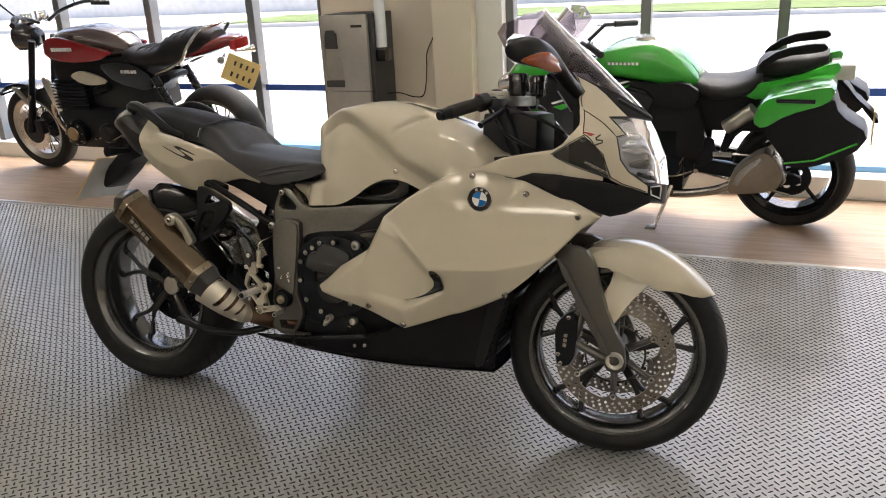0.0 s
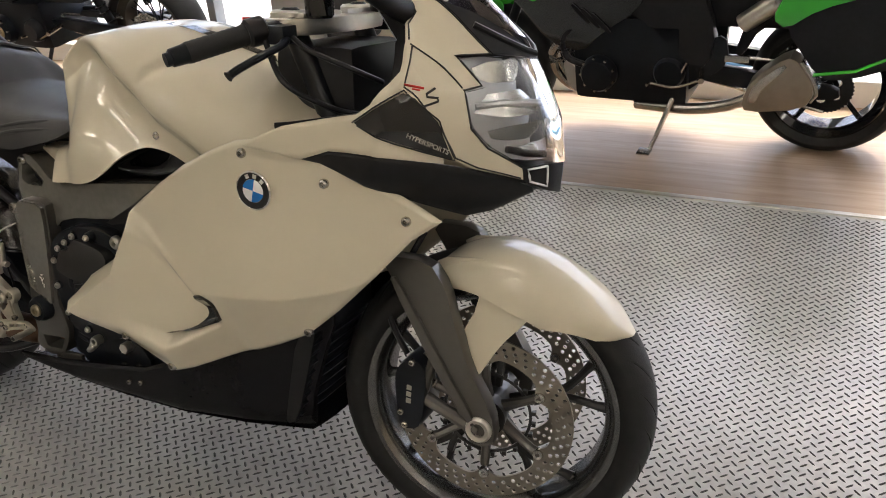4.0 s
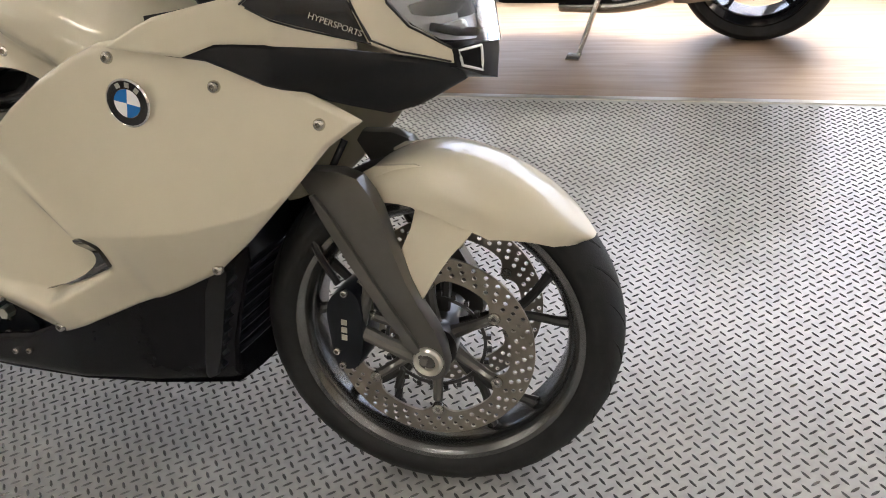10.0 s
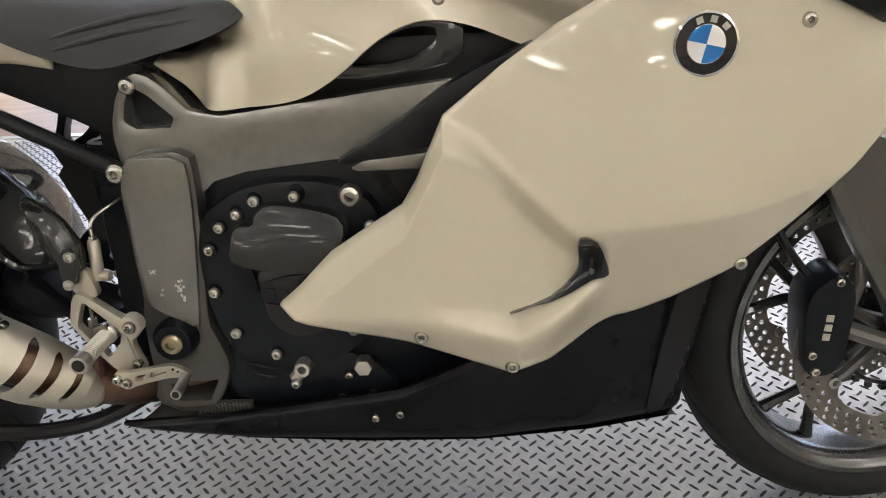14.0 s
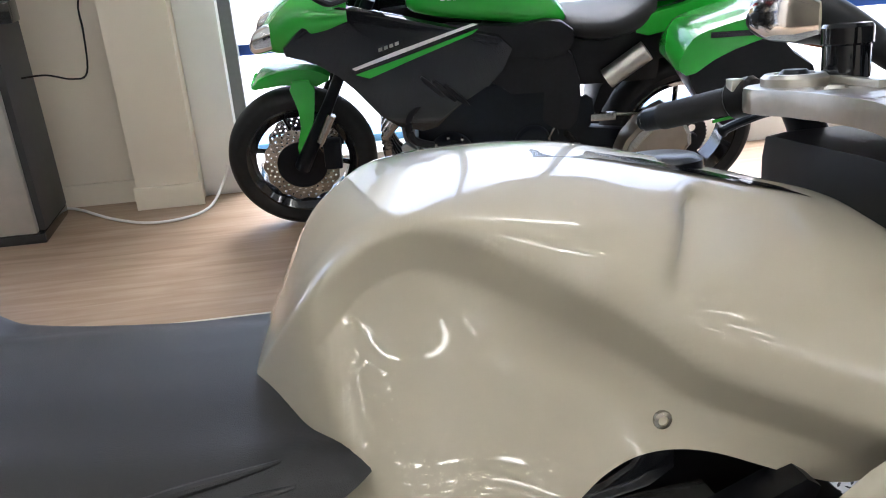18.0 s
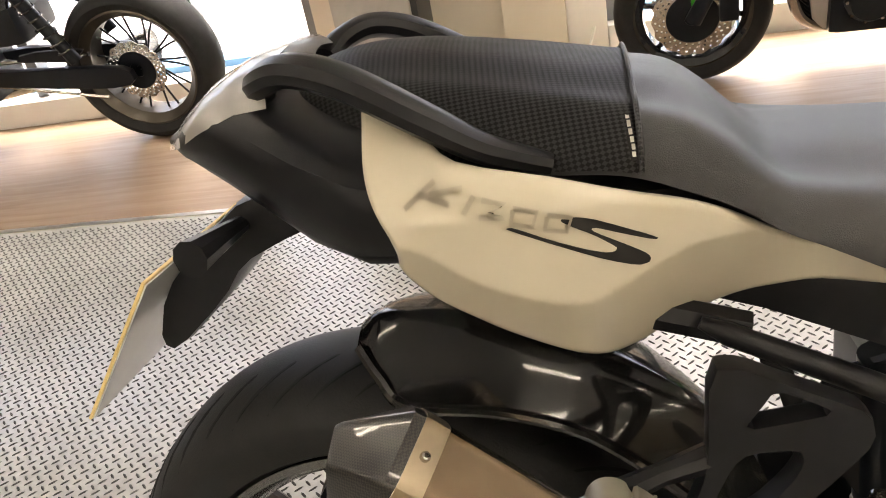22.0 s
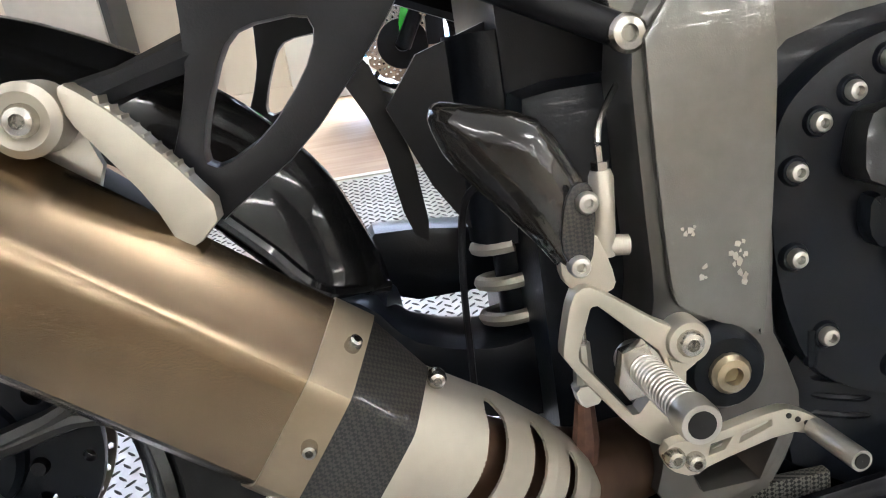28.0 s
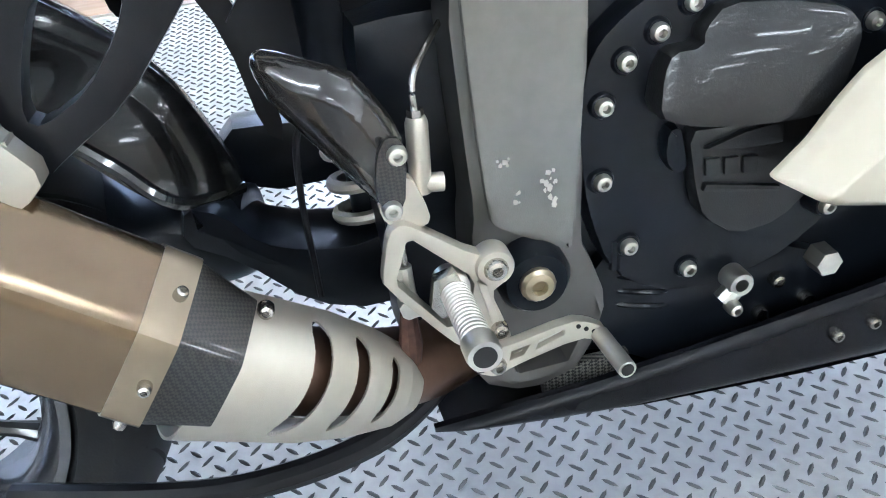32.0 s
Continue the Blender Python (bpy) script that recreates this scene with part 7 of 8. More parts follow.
# ---- water cooler, cable, wall things ----
COOL = pose(-0.715, 2.545, 0, 0, 0, 0) @ Matrix.Scale(0.95, 4)
cool = thing("water_cooler", "brushed steel floor-standing water cooler against the wall", "water cooler", COOL)
part("base", boxed((0.0, 0.0, -0.012), (0.36, 0.34, 0.03), 0.004), M_GLOSS, cool)
part("lower_door", boxed((0.0, -0.004, 0.032), (0.335, 0.03, 0.66), 0.012), M_COOLER, cool, "brushed steel lower door")
part("body", boxed((0.01, 0.031, 0.031), (0.36, 0.35, 1.16), 0.01), M_COOLDARK, cool, "dark grey plastic body")
bm = plate(bmesh.new(), [(0.0, 0.665), (0.335, 0.665), (0.335, 1.155), (0.0, 1.155)], -0.004, 0.03, [smoothed([(0.012, 0.70), (0.15, 0.70), (0.15, 0.80), (0.115, 0.95), (0.115, 1.06), (0.012, 1.06)], 1)], bev=0.004)
part("front_panel", bm, M_COOLER, cool, "brushed steel front with a recess")
part("recess", boxed((0.012, 0.02, 0.69), (0.15, 0.03, 1.07)), M_COOLER, cool)
part("tap_panel", boxed((0.02, 0.0, 0.94), (0.11, 0.02, 1.06), 0.01), M_COOLDARK, cool)
part("drip_tray", boxed((0.015, -0.012, 0.69), (0.15, 0.02, 0.735), 0.008), M_COOLDARK, cool)
part("name_plate", boxed((0.225, -0.0065, 1.075), (0.305, -0.0042, 1.092)), M_DECAL, cool)
part("cup_holder", boxed((0.361, 0.06, 0.85), (0.43, 0.16, 0.93), 0.01), M_GLOSS, cool, "black box on the cooler's side")
part("cup_tube", tube(bmesh.new(), [(0.385, 0.11, 0.94), (0.385, 0.11, 1.35)], 0.038, 14), mat("clear_cup_tube", (0.75, 0.8, 0.82), 0.15, var=0.05), cool)
ob = part("black_cable", tube(bmesh.new(), curve([(-0.03, 2.93, 2.4), (-0.05, 2.93, 1.4), (-0.06, 2.93, 1.12), (-0.10, 2.93, 0.95), (-0.155, 2.92, 0.83), (-0.155, 2.90, 0.72), (-0.165, 2.86, 0.57), (-0.21, 2.80, 0.56), (-0.29, 2.76, 0.59), (-0.375, 2.74, 0.59)], 6), 0.004, 6), M_BLACK)
tagged(ob, "thin black cable hanging down the cream wall", "cable")
ob = part("white_cable", tube(bmesh.new(), curve([(-0.40, 2.92, -0.006), (-0.32, 2.87, -0.006), (-0.16, 2.72, -0.006), (0.0, 2.63, -0.006), (0.14, 2.645, -0.006), (0.23, 2.74, -0.004), (0.28, 2.86, 0.05), (0.31, 2.905, 0.12)], 8), 0.006, 8), M_TRIM)
tagged(ob, "white cable lying across the wooden floor", "cable")


# ---- the other motorcycles; each in its own frame: x forwards, y to its left, z up ----
def wheel2(parent, cx, cz, rad, width, name, spokes, rim_mat, disc=None, wire=False, twin=True, tape=None):
    rim_r = rad - 0.085
    wh = part(name, lathe(bmesh.new(), [(rim_r - 0.03, -width * 0.25), (rim_r, -width * 0.42), (rim_r + 0.008, -width * 0.40), (rim_r - 0.02, 0), (rim_r + 0.008, width * 0.40), (rim_r, width * 0.42), (rim_r - 0.03, width * 0.25)], 64, (cx, 0, cz), closed=True), rim_mat, parent)
    w = width / 2
    prof = [(rim_r, -w * 0.75)] + [(rad - (1 - math.cos(a)) * rad * 0.15, w * math.sin(a)) for a in [math.pi * (k / 12 - 0.5) for k in range(13)]] + [(rim_r, w * 0.75)]
    part("tyre", lathe(bmesh.new(), prof, 64, (cx, 0, cz), closed=True), M_RUBBER, wh, "black road tyre")
    part("hub", lathe(bmesh.new(), [(0.01, -0.06), (0.045, -0.06), (0.045, 0.06), (0.01, 0.06)], 24, (cx, 0, cz), closed=True), M_ENGINE, wh)
    for k in range(spokes):
        a = 2 * math.pi * (k + 0.2) / spokes
        bm = bmesh.new()
        for o in ((-0.12, 0.12) if wire else (0.0,)):
            tube(bm, [(cx + r * math.cos(a + o * f), -0.02 * (1 - f), cz + r * math.sin(a + o * f)) for f, r in ((0.2, 0.03), (0.6, rim_r * 0.55), (1.0, rim_r - 0.02))], 0.0045 if wire else 0.011, 8)
        part("spoke", bm, rim_mat if not wire else M_ENGINE, wh)
    if disc:
        for y in ((0.075, -0.08) if twin else (0.075,)):
            bm = plate(bmesh.new(), circle(cx, cz, disc, 96, 0.004, 14), y, y + 0.005, [circle(cx, cz, disc * 0.62, 56)] + holes_on([(disc * 0.72, 28, 0), (disc * 0.82, 28, 0.4), (disc * 0.92, 28, 0.8)], cx, cz, 0.005))
            d = part("brake_disc", bm, M_STEEL, wh, "wavy drilled brake disc", smooth=False)
            part("disc_carrier", lathe(bmesh.new(), [(0.03, y), (disc * 0.66, y), (disc * 0.66, y + 0.006), (0.03, y + 0.006)], 40, (cx, 0, cz), closed=True), M_ENGINE, wh)
    return wh


def slab(parent, name, outline, y0, y1, material, label="", bev=0.008, cut=1, holes=(), mirror_it=False, yfun=None):
    """A rounded piece of bodywork of some thickness; mirror_it adds its twin."""
    ob = None
    for s in ((1, -1) if mirror_it else (1,)):
        bm = plate(bmesh.new(), smoothed(outline, cut) if cut else outline, y0, y1, holes, bev, yfun)
        if s < 0:
            for v in bm.verts:
                v.co.y = -v.co.y
        o = part(name, bm, material, parent, label)
        ob = ob or o
    return ob


def pod(parent, name, st, material, label="", power=0.75):
    """A loft of rounded sections: (x, top, bottom, half width)."""
    secs = []
    for x, zt, zb, w in st:
        zm, hz = (zt + zb) / 2, (zt - zb) / 2
        secs.append([(x, w * math.copysign(abs(math.cos(a)) ** power, math.cos(a)), zm + hz * math.copysign(abs(math.sin(a)) ** power, math.sin(a))) for a in [2 * math.pi * k / 28 for k in range(28)]])
    fine = [curve([s[k] for s in secs], 3) for k in range(28)]
    return part(name, loft(bmesh.new(), [[fine[k][i] for k in range(28)] for i in range(len(fine[0]))]), material, parent, label, sharp=50)


# green touring motorcycle
GREEN = pose(2.08, 2.36, -0.012, -8, 0, 175) @ Matrix.Scale(0.925, 4)
G = thing("motorcycle", "lime green and black touring motorcycle with panniers", "motorcycle", GREEN, group="motorcycles by the window")
wheel2(G, 0.0, 0.315, 0.315, 0.185, "rear_wheel", 5, M_GLOSS)
wheel2(G, 1.545, 0.302, 0.302, 0.122, "front_wheel", 6, M_GLOSS, 0.152)
part("sprocket", plate(bmesh.new(), circle(0, 0.315, 0.105, 80, 0.003, 40), 0.085, 0.092, [circle(0.05 * math.cos(a), 0.315 + 0.05 * math.sin(a), 0.018, 12) for a in [2 * math.pi * k / 5 for k in range(5)]]), M_ENGINE, G)
part("axle_nut", lathe(bmesh.new(), [(0.001, 0.13), (0.018, 0.13), (0.03, 0.12), (0.03, 0.09)], 24, (0, 0, 0.315)), M_STEEL, G)
sw2 = slab(G, "swing_arm", [(-0.05, 0.34), (0.10, 0.36), (0.52, 0.42), (0.56, 0.36), (0.50, 0.33), (0.05, 0.28), (-0.06, 0.29)], 0.10, 0.135, M_ENGINE, "black swing arm", mirror_it=True)
part("chain", tube(bmesh.new(), [(0.0, 0.088, 0.418), (0.30, 0.088, 0.43), (0.54, 0.088, 0.42), (0.57, 0.088, 0.37), (0.54, 0.088, 0.33), (0.0, 0.088, 0.21)], 0.008, 6), M_STEEL, sw2)
eng2 = part("engine", boxed((0.55, -0.18, 0.22), (1.08, 0.18, 0.62), 0.04), M_ENGINE, G, "black four-cylinder engine")
part("alternator_cover", lathe(bmesh.new(), [(0.001, 0.24), (0.07, 0.235), (0.085, 0.21), (0.085, 0.17)], 32, (0.95, 0, 0.36)), M_ENGINE, eng2)
part("sprocket_cover", lathe(bmesh.new(), [(0.001, 0.21), (0.06, 0.205), (0.07, 0.19), (0.07, 0.17)], 28, (0.63, 0, 0.38)), M_ENGINE, eng2)
for k in range(5):
    part("header_pipe", tube(bmesh.new(), curve([(1.08, -0.14 + 0.07 * k, 0.55), (1.20, -0.14 + 0.07 * k, 0.42), (1.12, -0.10 + 0.05 * k, 0.24), (0.80, -0.05 + 0.02 * k, 0.18)]), 0.02, 10), M_STEEL, eng2)
slab(G, "belly_spoiler", [(1.15, 0.41), (1.12, 0.24), (0.98, 0.22), (0.80, 0.26), (0.86, 0.32), (1.04, 0.33)], 0.12, 0.15, mat("silver_grey_paint", (0.38, 0.36, 0.34), 0.35, 0.4, var=0.05), "silver grey belly spoiler", mirror_it=True)
slab(G, "frame_spar", [(0.44, 0.58), (0.50, 0.76), (0.72, 0.80), (1.18, 0.86), (1.20, 0.76), (0.80, 0.66), (0.56, 0.42), (0.46, 0.42)], 0.13, 0.18, M_BLACK, "black alloy frame spar", mirror_it=True)
tk = pod(G, "fuel_tank", [(0.50, 0.86, 0.80, 0.10), (0.56, 0.94, 0.79, 0.14), (0.64, 1.01, 0.80, 0.165), (0.75, 1.055, 0.82, 0.185), (0.87, 1.05, 0.84, 0.195), (0.98, 1.03, 0.86, 0.19), (1.06, 0.98, 0.88, 0.15), (1.09, 0.94, 0.90, 0.10)], M_GREEN, "lime green fuel tank")
part("filler_cap", lathe(bmesh.new(), [(0.001, 0.012), (0.05, 0.012), (0.062, 0.0), (0.062, -0.01)], 28, (0.80, 0, 1.055), axis="z"), M_STEEL, tk)
for k in range(8):
    part("letter_mark", boxed((0.955 - 0.022 * k, 0.189, 0.952), (0.969 - 0.022 * k, 0.197, 0.966)), M_WHITE, tk)
slab(G, "knee_panel", [(0.47, 0.80), (0.55, 0.86), (0.72, 0.84), (1.0, 0.87), (1.05, 0.80), (0.80, 0.74), (0.52, 0.70)], 0.15, 0.185, M_BLACK, "black panel below the tank", mirror_it=True)
pod(G, "rider_seat", [(0.56, 0.84, 0.78, 0.08), (0.50, 0.845, 0.76, 0.13), (0.40, 0.84, 0.74, 0.17), (0.30, 0.85, 0.75, 0.175), (0.22, 0.89, 0.77, 0.16), (0.17, 0.92, 0.82, 0.14)], M_SEATDARK, "black rider seat")
pod(G, "pillion_seat", [(0.21, 0.93, 0.86, 0.10), (0.17, 0.965, 0.86, 0.13), (0.05, 0.975, 0.87, 0.14), (-0.06, 0.985, 0.90, 0.13), (-0.13, 0.985, 0.92, 0.08)], M_SEATDARK, "black pillion seat")
slab(G, "tail_panel", [(0.22, 0.84), (0.03, 0.88), (-0.17, 0.965), (-0.20, 0.93), (-0.14, 0.86), (0.18, 0.755), (0.26, 0.78)], 0.10, 0.15, M_GREEN, "lime green tail panel", mirror_it=True)
slab(G, "grab_rail", [(0.20, 0.95), (0.09, 1.03), (-0.10, 1.06), (-0.13, 1.03), (-0.10, 1.01), (0.08, 0.99), (0.18, 0.92)], 0.13, 0.16, M_BLACK, "black grab rail", mirror_it=True)
part("tail_lamp", boxed((-0.26, -0.08, 0.85), (-0.14, 0.08, 0.93), 0.02), M_REDLENS, G)
slab(G, "plate_bracket", [(-0.14, 0.86), (-0.20, 0.86), (-0.36, 0.62), (-0.40, 0.62), (-0.34, 0.70)], -0.05, 0.05, M_BLACK)
part("number_plate", boxed((-0.37, -0.11, 0.52), (-0.363, 0.11, 0.70), 0.002), M_YELLOW, G, "blank yellow number plate")
part("rear_subframe", boxed((0.12, -0.10, 0.56), (0.80, 0.10, 0.82), 0.04), M_BLACK, G, "black frame and airbox below the seat")
slab(G, "rear_mudguard", [(-0.26, 0.66), (-0.16, 0.72), (0.14, 0.72), (0.34, 0.58), (0.38, 0.44), (0.34, 0.44), (0.28, 0.56), (0.10, 0.665), (-0.14, 0.665)], -0.09, 0.09, M_BLACK)
slab(G, "engine_side", [(0.46, 0.30), (0.44, 0.60), (0.60, 0.74), (0.86, 0.70), (0.98, 0.48), (0.86, 0.26)], 0.10, 0.15, M_ENGINE, mirror_it=True)
for s in (1, -1):
    p = thing("pannier", "green and black hard pannier on the touring motorcycle", "pannier", None, group="panniers")
    p.matrix_world = GREEN
    body = smoothed([(0.145, 0.70), (0.0, 0.495), (-0.10, 0.50), (-0.29, 0.575), (-0.355, 0.685), (-0.21, 0.78), (-0.18, 0.87), (-0.05, 0.80), (0.10, 0.755)], 1)
    lid = smoothed([(0.185, 0.73), (0.145, 0.83), (0.10, 0.86), (-0.155, 0.925), (-0.19, 0.895), (-0.16, 0.83), (0.02, 0.77), (0.13, 0.69)], 1)
    for nm, out, y0, y1, m_, lb in (("body", body, 0.22, 0.42, M_BLACK, ""), ("lid", lid, 0.20, 0.435, M_GREEN, "lime green pannier lid")):
        bm = plate(bmesh.new(), out, y0, y1, bev=0.025)
        if s < 0:
            for v in bm.verts:
                v.co.y = -v.co.y
        o = part(nm, bm, m_, p, lb)
    part("handle", boxed((-0.10, s * 0.437 - 0.004, 0.835), (0.075, s * 0.437 + 0.004, 0.855), 0.003), M_GLOSS, p)
    part("trim", tube(bmesh.new(), [(0.02, s * 0.424, 0.52), (-0.12, s * 0.424, 0.545), (-0.30, s * 0.42, 0.64)], 0.006, 6), M_GREEN, p)
slab(G, "silencer", [(0.31, 0.30), (0.27, 0.41), (0.14, 0.515), (0.09, 0.49), (0.02, 0.37), (0.06, 0.285), (0.29, 0.25)], 0.15, 0.25, mat("bead_blasted_steel", (0.36, 0.31, 0.25), 0.33, 0.9, var=0.08, scale=30), "bare steel stubby silencer", bev=0.02)
slab(G, "silencer_tip", [(0.10, 0.48), (0.02, 0.36), (0.05, 0.30), (0.0, 0.36), (0.075, 0.495)], 0.16, 0.24, M_STEEL)
nose2 = pod(G, "nose", [(1.66, 0.80, 0.78, 0.03), (1.62, 0.86, 0.77, 0.10), (1.55, 0.94, 0.76, 0.17), (1.47, 0.99, 0.79, 0.21), (1.38, 1.0, 0.83, 0.225), (1.30, 0.98, 0.87, 0.22)], M_GREEN, "lime green nose with twin headlamps")
for s in (1, -1):
    o = pod(nose2, "headlamp", [(1.655, 0.82, 0.79, 0.02), (1.635, 0.855, 0.775, 0.035), (1.58, 0.88, 0.785, 0.04), (1.52, 0.87, 0.80, 0.02)], M_MIRROR, "clear slanted headlamp")
    o.location = (0.012, s * 0.10, 0.0)
slab(G, "fairing_side", [(1.56, 0.80), (1.44, 0.765), (1.33, 0.69), (1.18, 0.50), (1.02, 0.46), (0.92, 0.56), (0.76, 0.66), (0.70, 0.80), (0.98, 0.87), (1.20, 0.93), (1.36, 0.965), (1.46, 0.90)], 0.165, 0.215, M_GLOSS, "glossy black fairing side", bev=0.015, mirror_it=True)
slab(G, "fairing_stripe", [(1.30, 0.735), (1.14, 0.788), (0.86, 0.872), (0.84, 0.868), (1.12, 0.779), (1.29, 0.727)], 0.216, 0.219, M_WHITE, "white stripe", bev=0, cut=0, mirror_it=True)
slab(G, "fairing_lower", [(1.29, 0.712), (1.12, 0.763), (0.84, 0.852), (0.86, 0.835), (1.08, 0.755), (1.24, 0.695)], 0.2155, 0.222, M_GREEN, "green lower fairing edge", bev=0.002, cut=0, mirror_it=True)
for k in range(4):
    slab(G, "small_mark", [(1.20 - 0.02 * k, 0.79 + 0.006 * k), (1.186 - 0.02 * k, 0.794 + 0.006 * k), (1.186 - 0.02 * k, 0.806 + 0.006 * k), (1.20 - 0.02 * k, 0.802 + 0.006 * k)], 0.2155, 0.2175, M_ALU, bev=0, cut=0)
slab(G, "front_mudguard", [(1.71, 0.62), (1.66, 0.675), (1.55, 0.70), (1.44, 0.69), (1.38, 0.65), (1.46, 0.615), (1.56, 0.635), (1.66, 0.625)], -0.075, 0.075, M_GREEN, "lime green front mudguard", bev=0.02)
slab(G, "mudguard_leg", [(1.56, 0.66), (1.45, 0.66), (1.47, 0.50), (1.52, 0.35), (1.56, 0.36), (1.52, 0.50)], 0.085, 0.10, M_GREEN, "", mirror_it=True)
for s in (1, -1):
    f_ = part("fork_leg", tube(bmesh.new(), [(1.545, s * 0.105, 0.30), (1.46, s * 0.105, 0.46), (1.40, s * 0.105, 0.58), (1.22, s * 0.10, 0.95)], [0.032, 0.028, 0.022, 0.024], 14), M_ENGINE, G)
    part("fork_slider", tube(bmesh.new(), [(1.455, s * 0.135, 0.42), (1.40, s * 0.135, 0.53)], 0.018, 12), M_STEEL, f_)
    part("brake_calliper", boxed((1.38, s * 0.115 - 0.025, 0.30), (1.45, s * 0.115 + 0.025, 0.42), 0.012), M_ENGINE, f_)
    bar = part("handlebar", tube(bmesh.new(), [(1.16, s * 0.10, 1.02), (1.10, s * 0.22, 1.08), (0.98, s * 0.36, 1.06)], 0.012, 10), M_ENGINE, G)
    part("grip", tube(bmesh.new(), [(1.05, s * 0.27, 1.075), (0.95, s * 0.39, 1.055)], 0.018, 12), M_GRIP, bar)
    part("lever", tube(bmesh.new(), [(1.14, s * 0.22, 1.08), (1.10, s * 0.30, 1.06), (1.04, s * 0.37, 1.04)], 0.006, 8), M_STEEL, bar)
    stalk = part("mirror_stalk", tube(bmesh.new(), curve([(1.30, s * 0.20, 0.98), (1.36, s * 0.28, 0.99), (1.42, s * 0.35, 1.05)]), 0.011, 8), M_BLACK, G)
    head = pod(stalk, "mirror", [(1.50, 1.10, 1.07, 0.01), (1.47, 1.125, 1.05, 0.06), (1.43, 1.12, 1.055, 0.07), (1.40, 1.10, 1.07, 0.04)], M_GLOSS, "black mirror on a stalk")
    head.location = (0, s * 0.36, 0)
part("windscreen", patch([(0.0, 0.98), (0.12, 0.97), (0.17, 1.02), (0.16, 1.14), (0.10, 1.22), (0.0, 1.25), (-0.10, 1.22), (-0.16, 1.14), (-0.17, 1.02), (-0.12, 0.97)], lambda h, z: 1.50 - (z - 0.98) * 0.95 - (abs(h) / 0.42) ** 1.7, 0.0, 0.004, 0.03), M_SMOKE, G, "smoked windscreen").location = (0, -YC, 0)
part("speedometer", lathe(bmesh.new(), [(0.001, 0.0), (0.05, 0.0), (0.06, 0.015), (0.065, -0.02), (0.001, -0.04)], 28, (1.26, 0.02, 1.02), axis="x"), M_CHROME, G)
part("top_yoke", boxed((1.14, -0.13, 0.985), (1.24, 0.13, 1.01), 0.01), M_STEEL, G)
stand = part("side_stand", tube(bmesh.new(), [(0.60, 0.14, 0.30), (0.66, 0.25, 0.12), (0.70, 0.31, 0.008)], [0.014, 0.011, 0.009], 10), M_STEEL, G, "bare metal side stand")
part("stand_foot", boxed((0.67, 0.29, 0.045), (0.73, 0.35, 0.055), 0.003), M_STEEL, G)
part("shock_reservoir", tube(bmesh.new(), [(0.34, 0.14, 0.60), (0.20, 0.16, 0.71)], 0.04, 16), M_ALU, G, "pale metal shock reservoir")
part("footrest", tube(bmesh.new(), [(0.50, 0.14, 0.40), (0.47, 0.27, 0.39)], 0.013, 10), M_STEEL, G)
slab(G, "heel_plate", [(0.40, 0.56), (0.50, 0.52), (0.54, 0.40), (0.46, 0.36), (0.38, 0.44)], 0.15, 0.165, M_ENGINE)
part("peg_bracket", boxed((0.30, 0.15, 0.44), (0.40, 0.17, 0.47), 0.004), M_STEEL, G)

for k in range(9):
    a = 2 * math.pi * k / 9
    part("cover_bolt", lathe(bmesh.new(), [(0.001, 0.012), (0.006, 0.012), (0.007, 0.0)], 10, (0.95 + 0.079 * math.cos(a), 0.213, 0.36 + 0.079 * math.sin(a))), M_STEEL, eng2)
part("coolant_hose", tube(bmesh.new(), curve([(1.00, 0.19, 0.60), (1.10, 0.205, 0.54), (1.10, 0.205, 0.44), (1.02, 0.20, 0.40)]), 0.016, 10), M_BLACK, eng2)
part("gear_lever", tube(bmesh.new(), curve([(0.50, 0.20, 0.36), (0.60, 0.215, 0.33), (0.70, 0.215, 0.34), (0.71, 0.25, 0.345)]), 0.007, 8), M_STEEL, G)
part("shift_rod", tube(bmesh.new(), [(0.55, 0.20, 0.44), (0.60, 0.20, 0.34)], 0.005, 8), M_STEEL, G)
part("link_pipe", tube(bmesh.new(), curve([(0.80, 0.12, 0.19), (0.55, 0.17, 0.21), (0.38, 0.19, 0.25), (0.28, 0.20, 0.30)]), 0.026, 12), M_STEEL, G, "bare steel link pipe")
slab(G, "silencer_guard", [(0.285, 0.31), (0.255, 0.395), (0.15, 0.485), (0.135, 0.465), (0.225, 0.37), (0.25, 0.30)], 0.251, 0.258, M_STEEL, "brushed silencer guard", bev=0.003)
for k in range(3):
    slab(G, "fairing_louvre", [(0.98 - 0.045 * k, 0.60 - 0.02 * k), (1.06 - 0.045 * k, 0.68 - 0.02 * k), (1.05 - 0.045 * k, 0.695 - 0.02 * k), (0.965 - 0.045 * k, 0.61 - 0.02 * k)], 0.215, 0.226, M_BLACK, bev=0.003, mirror_it=True)

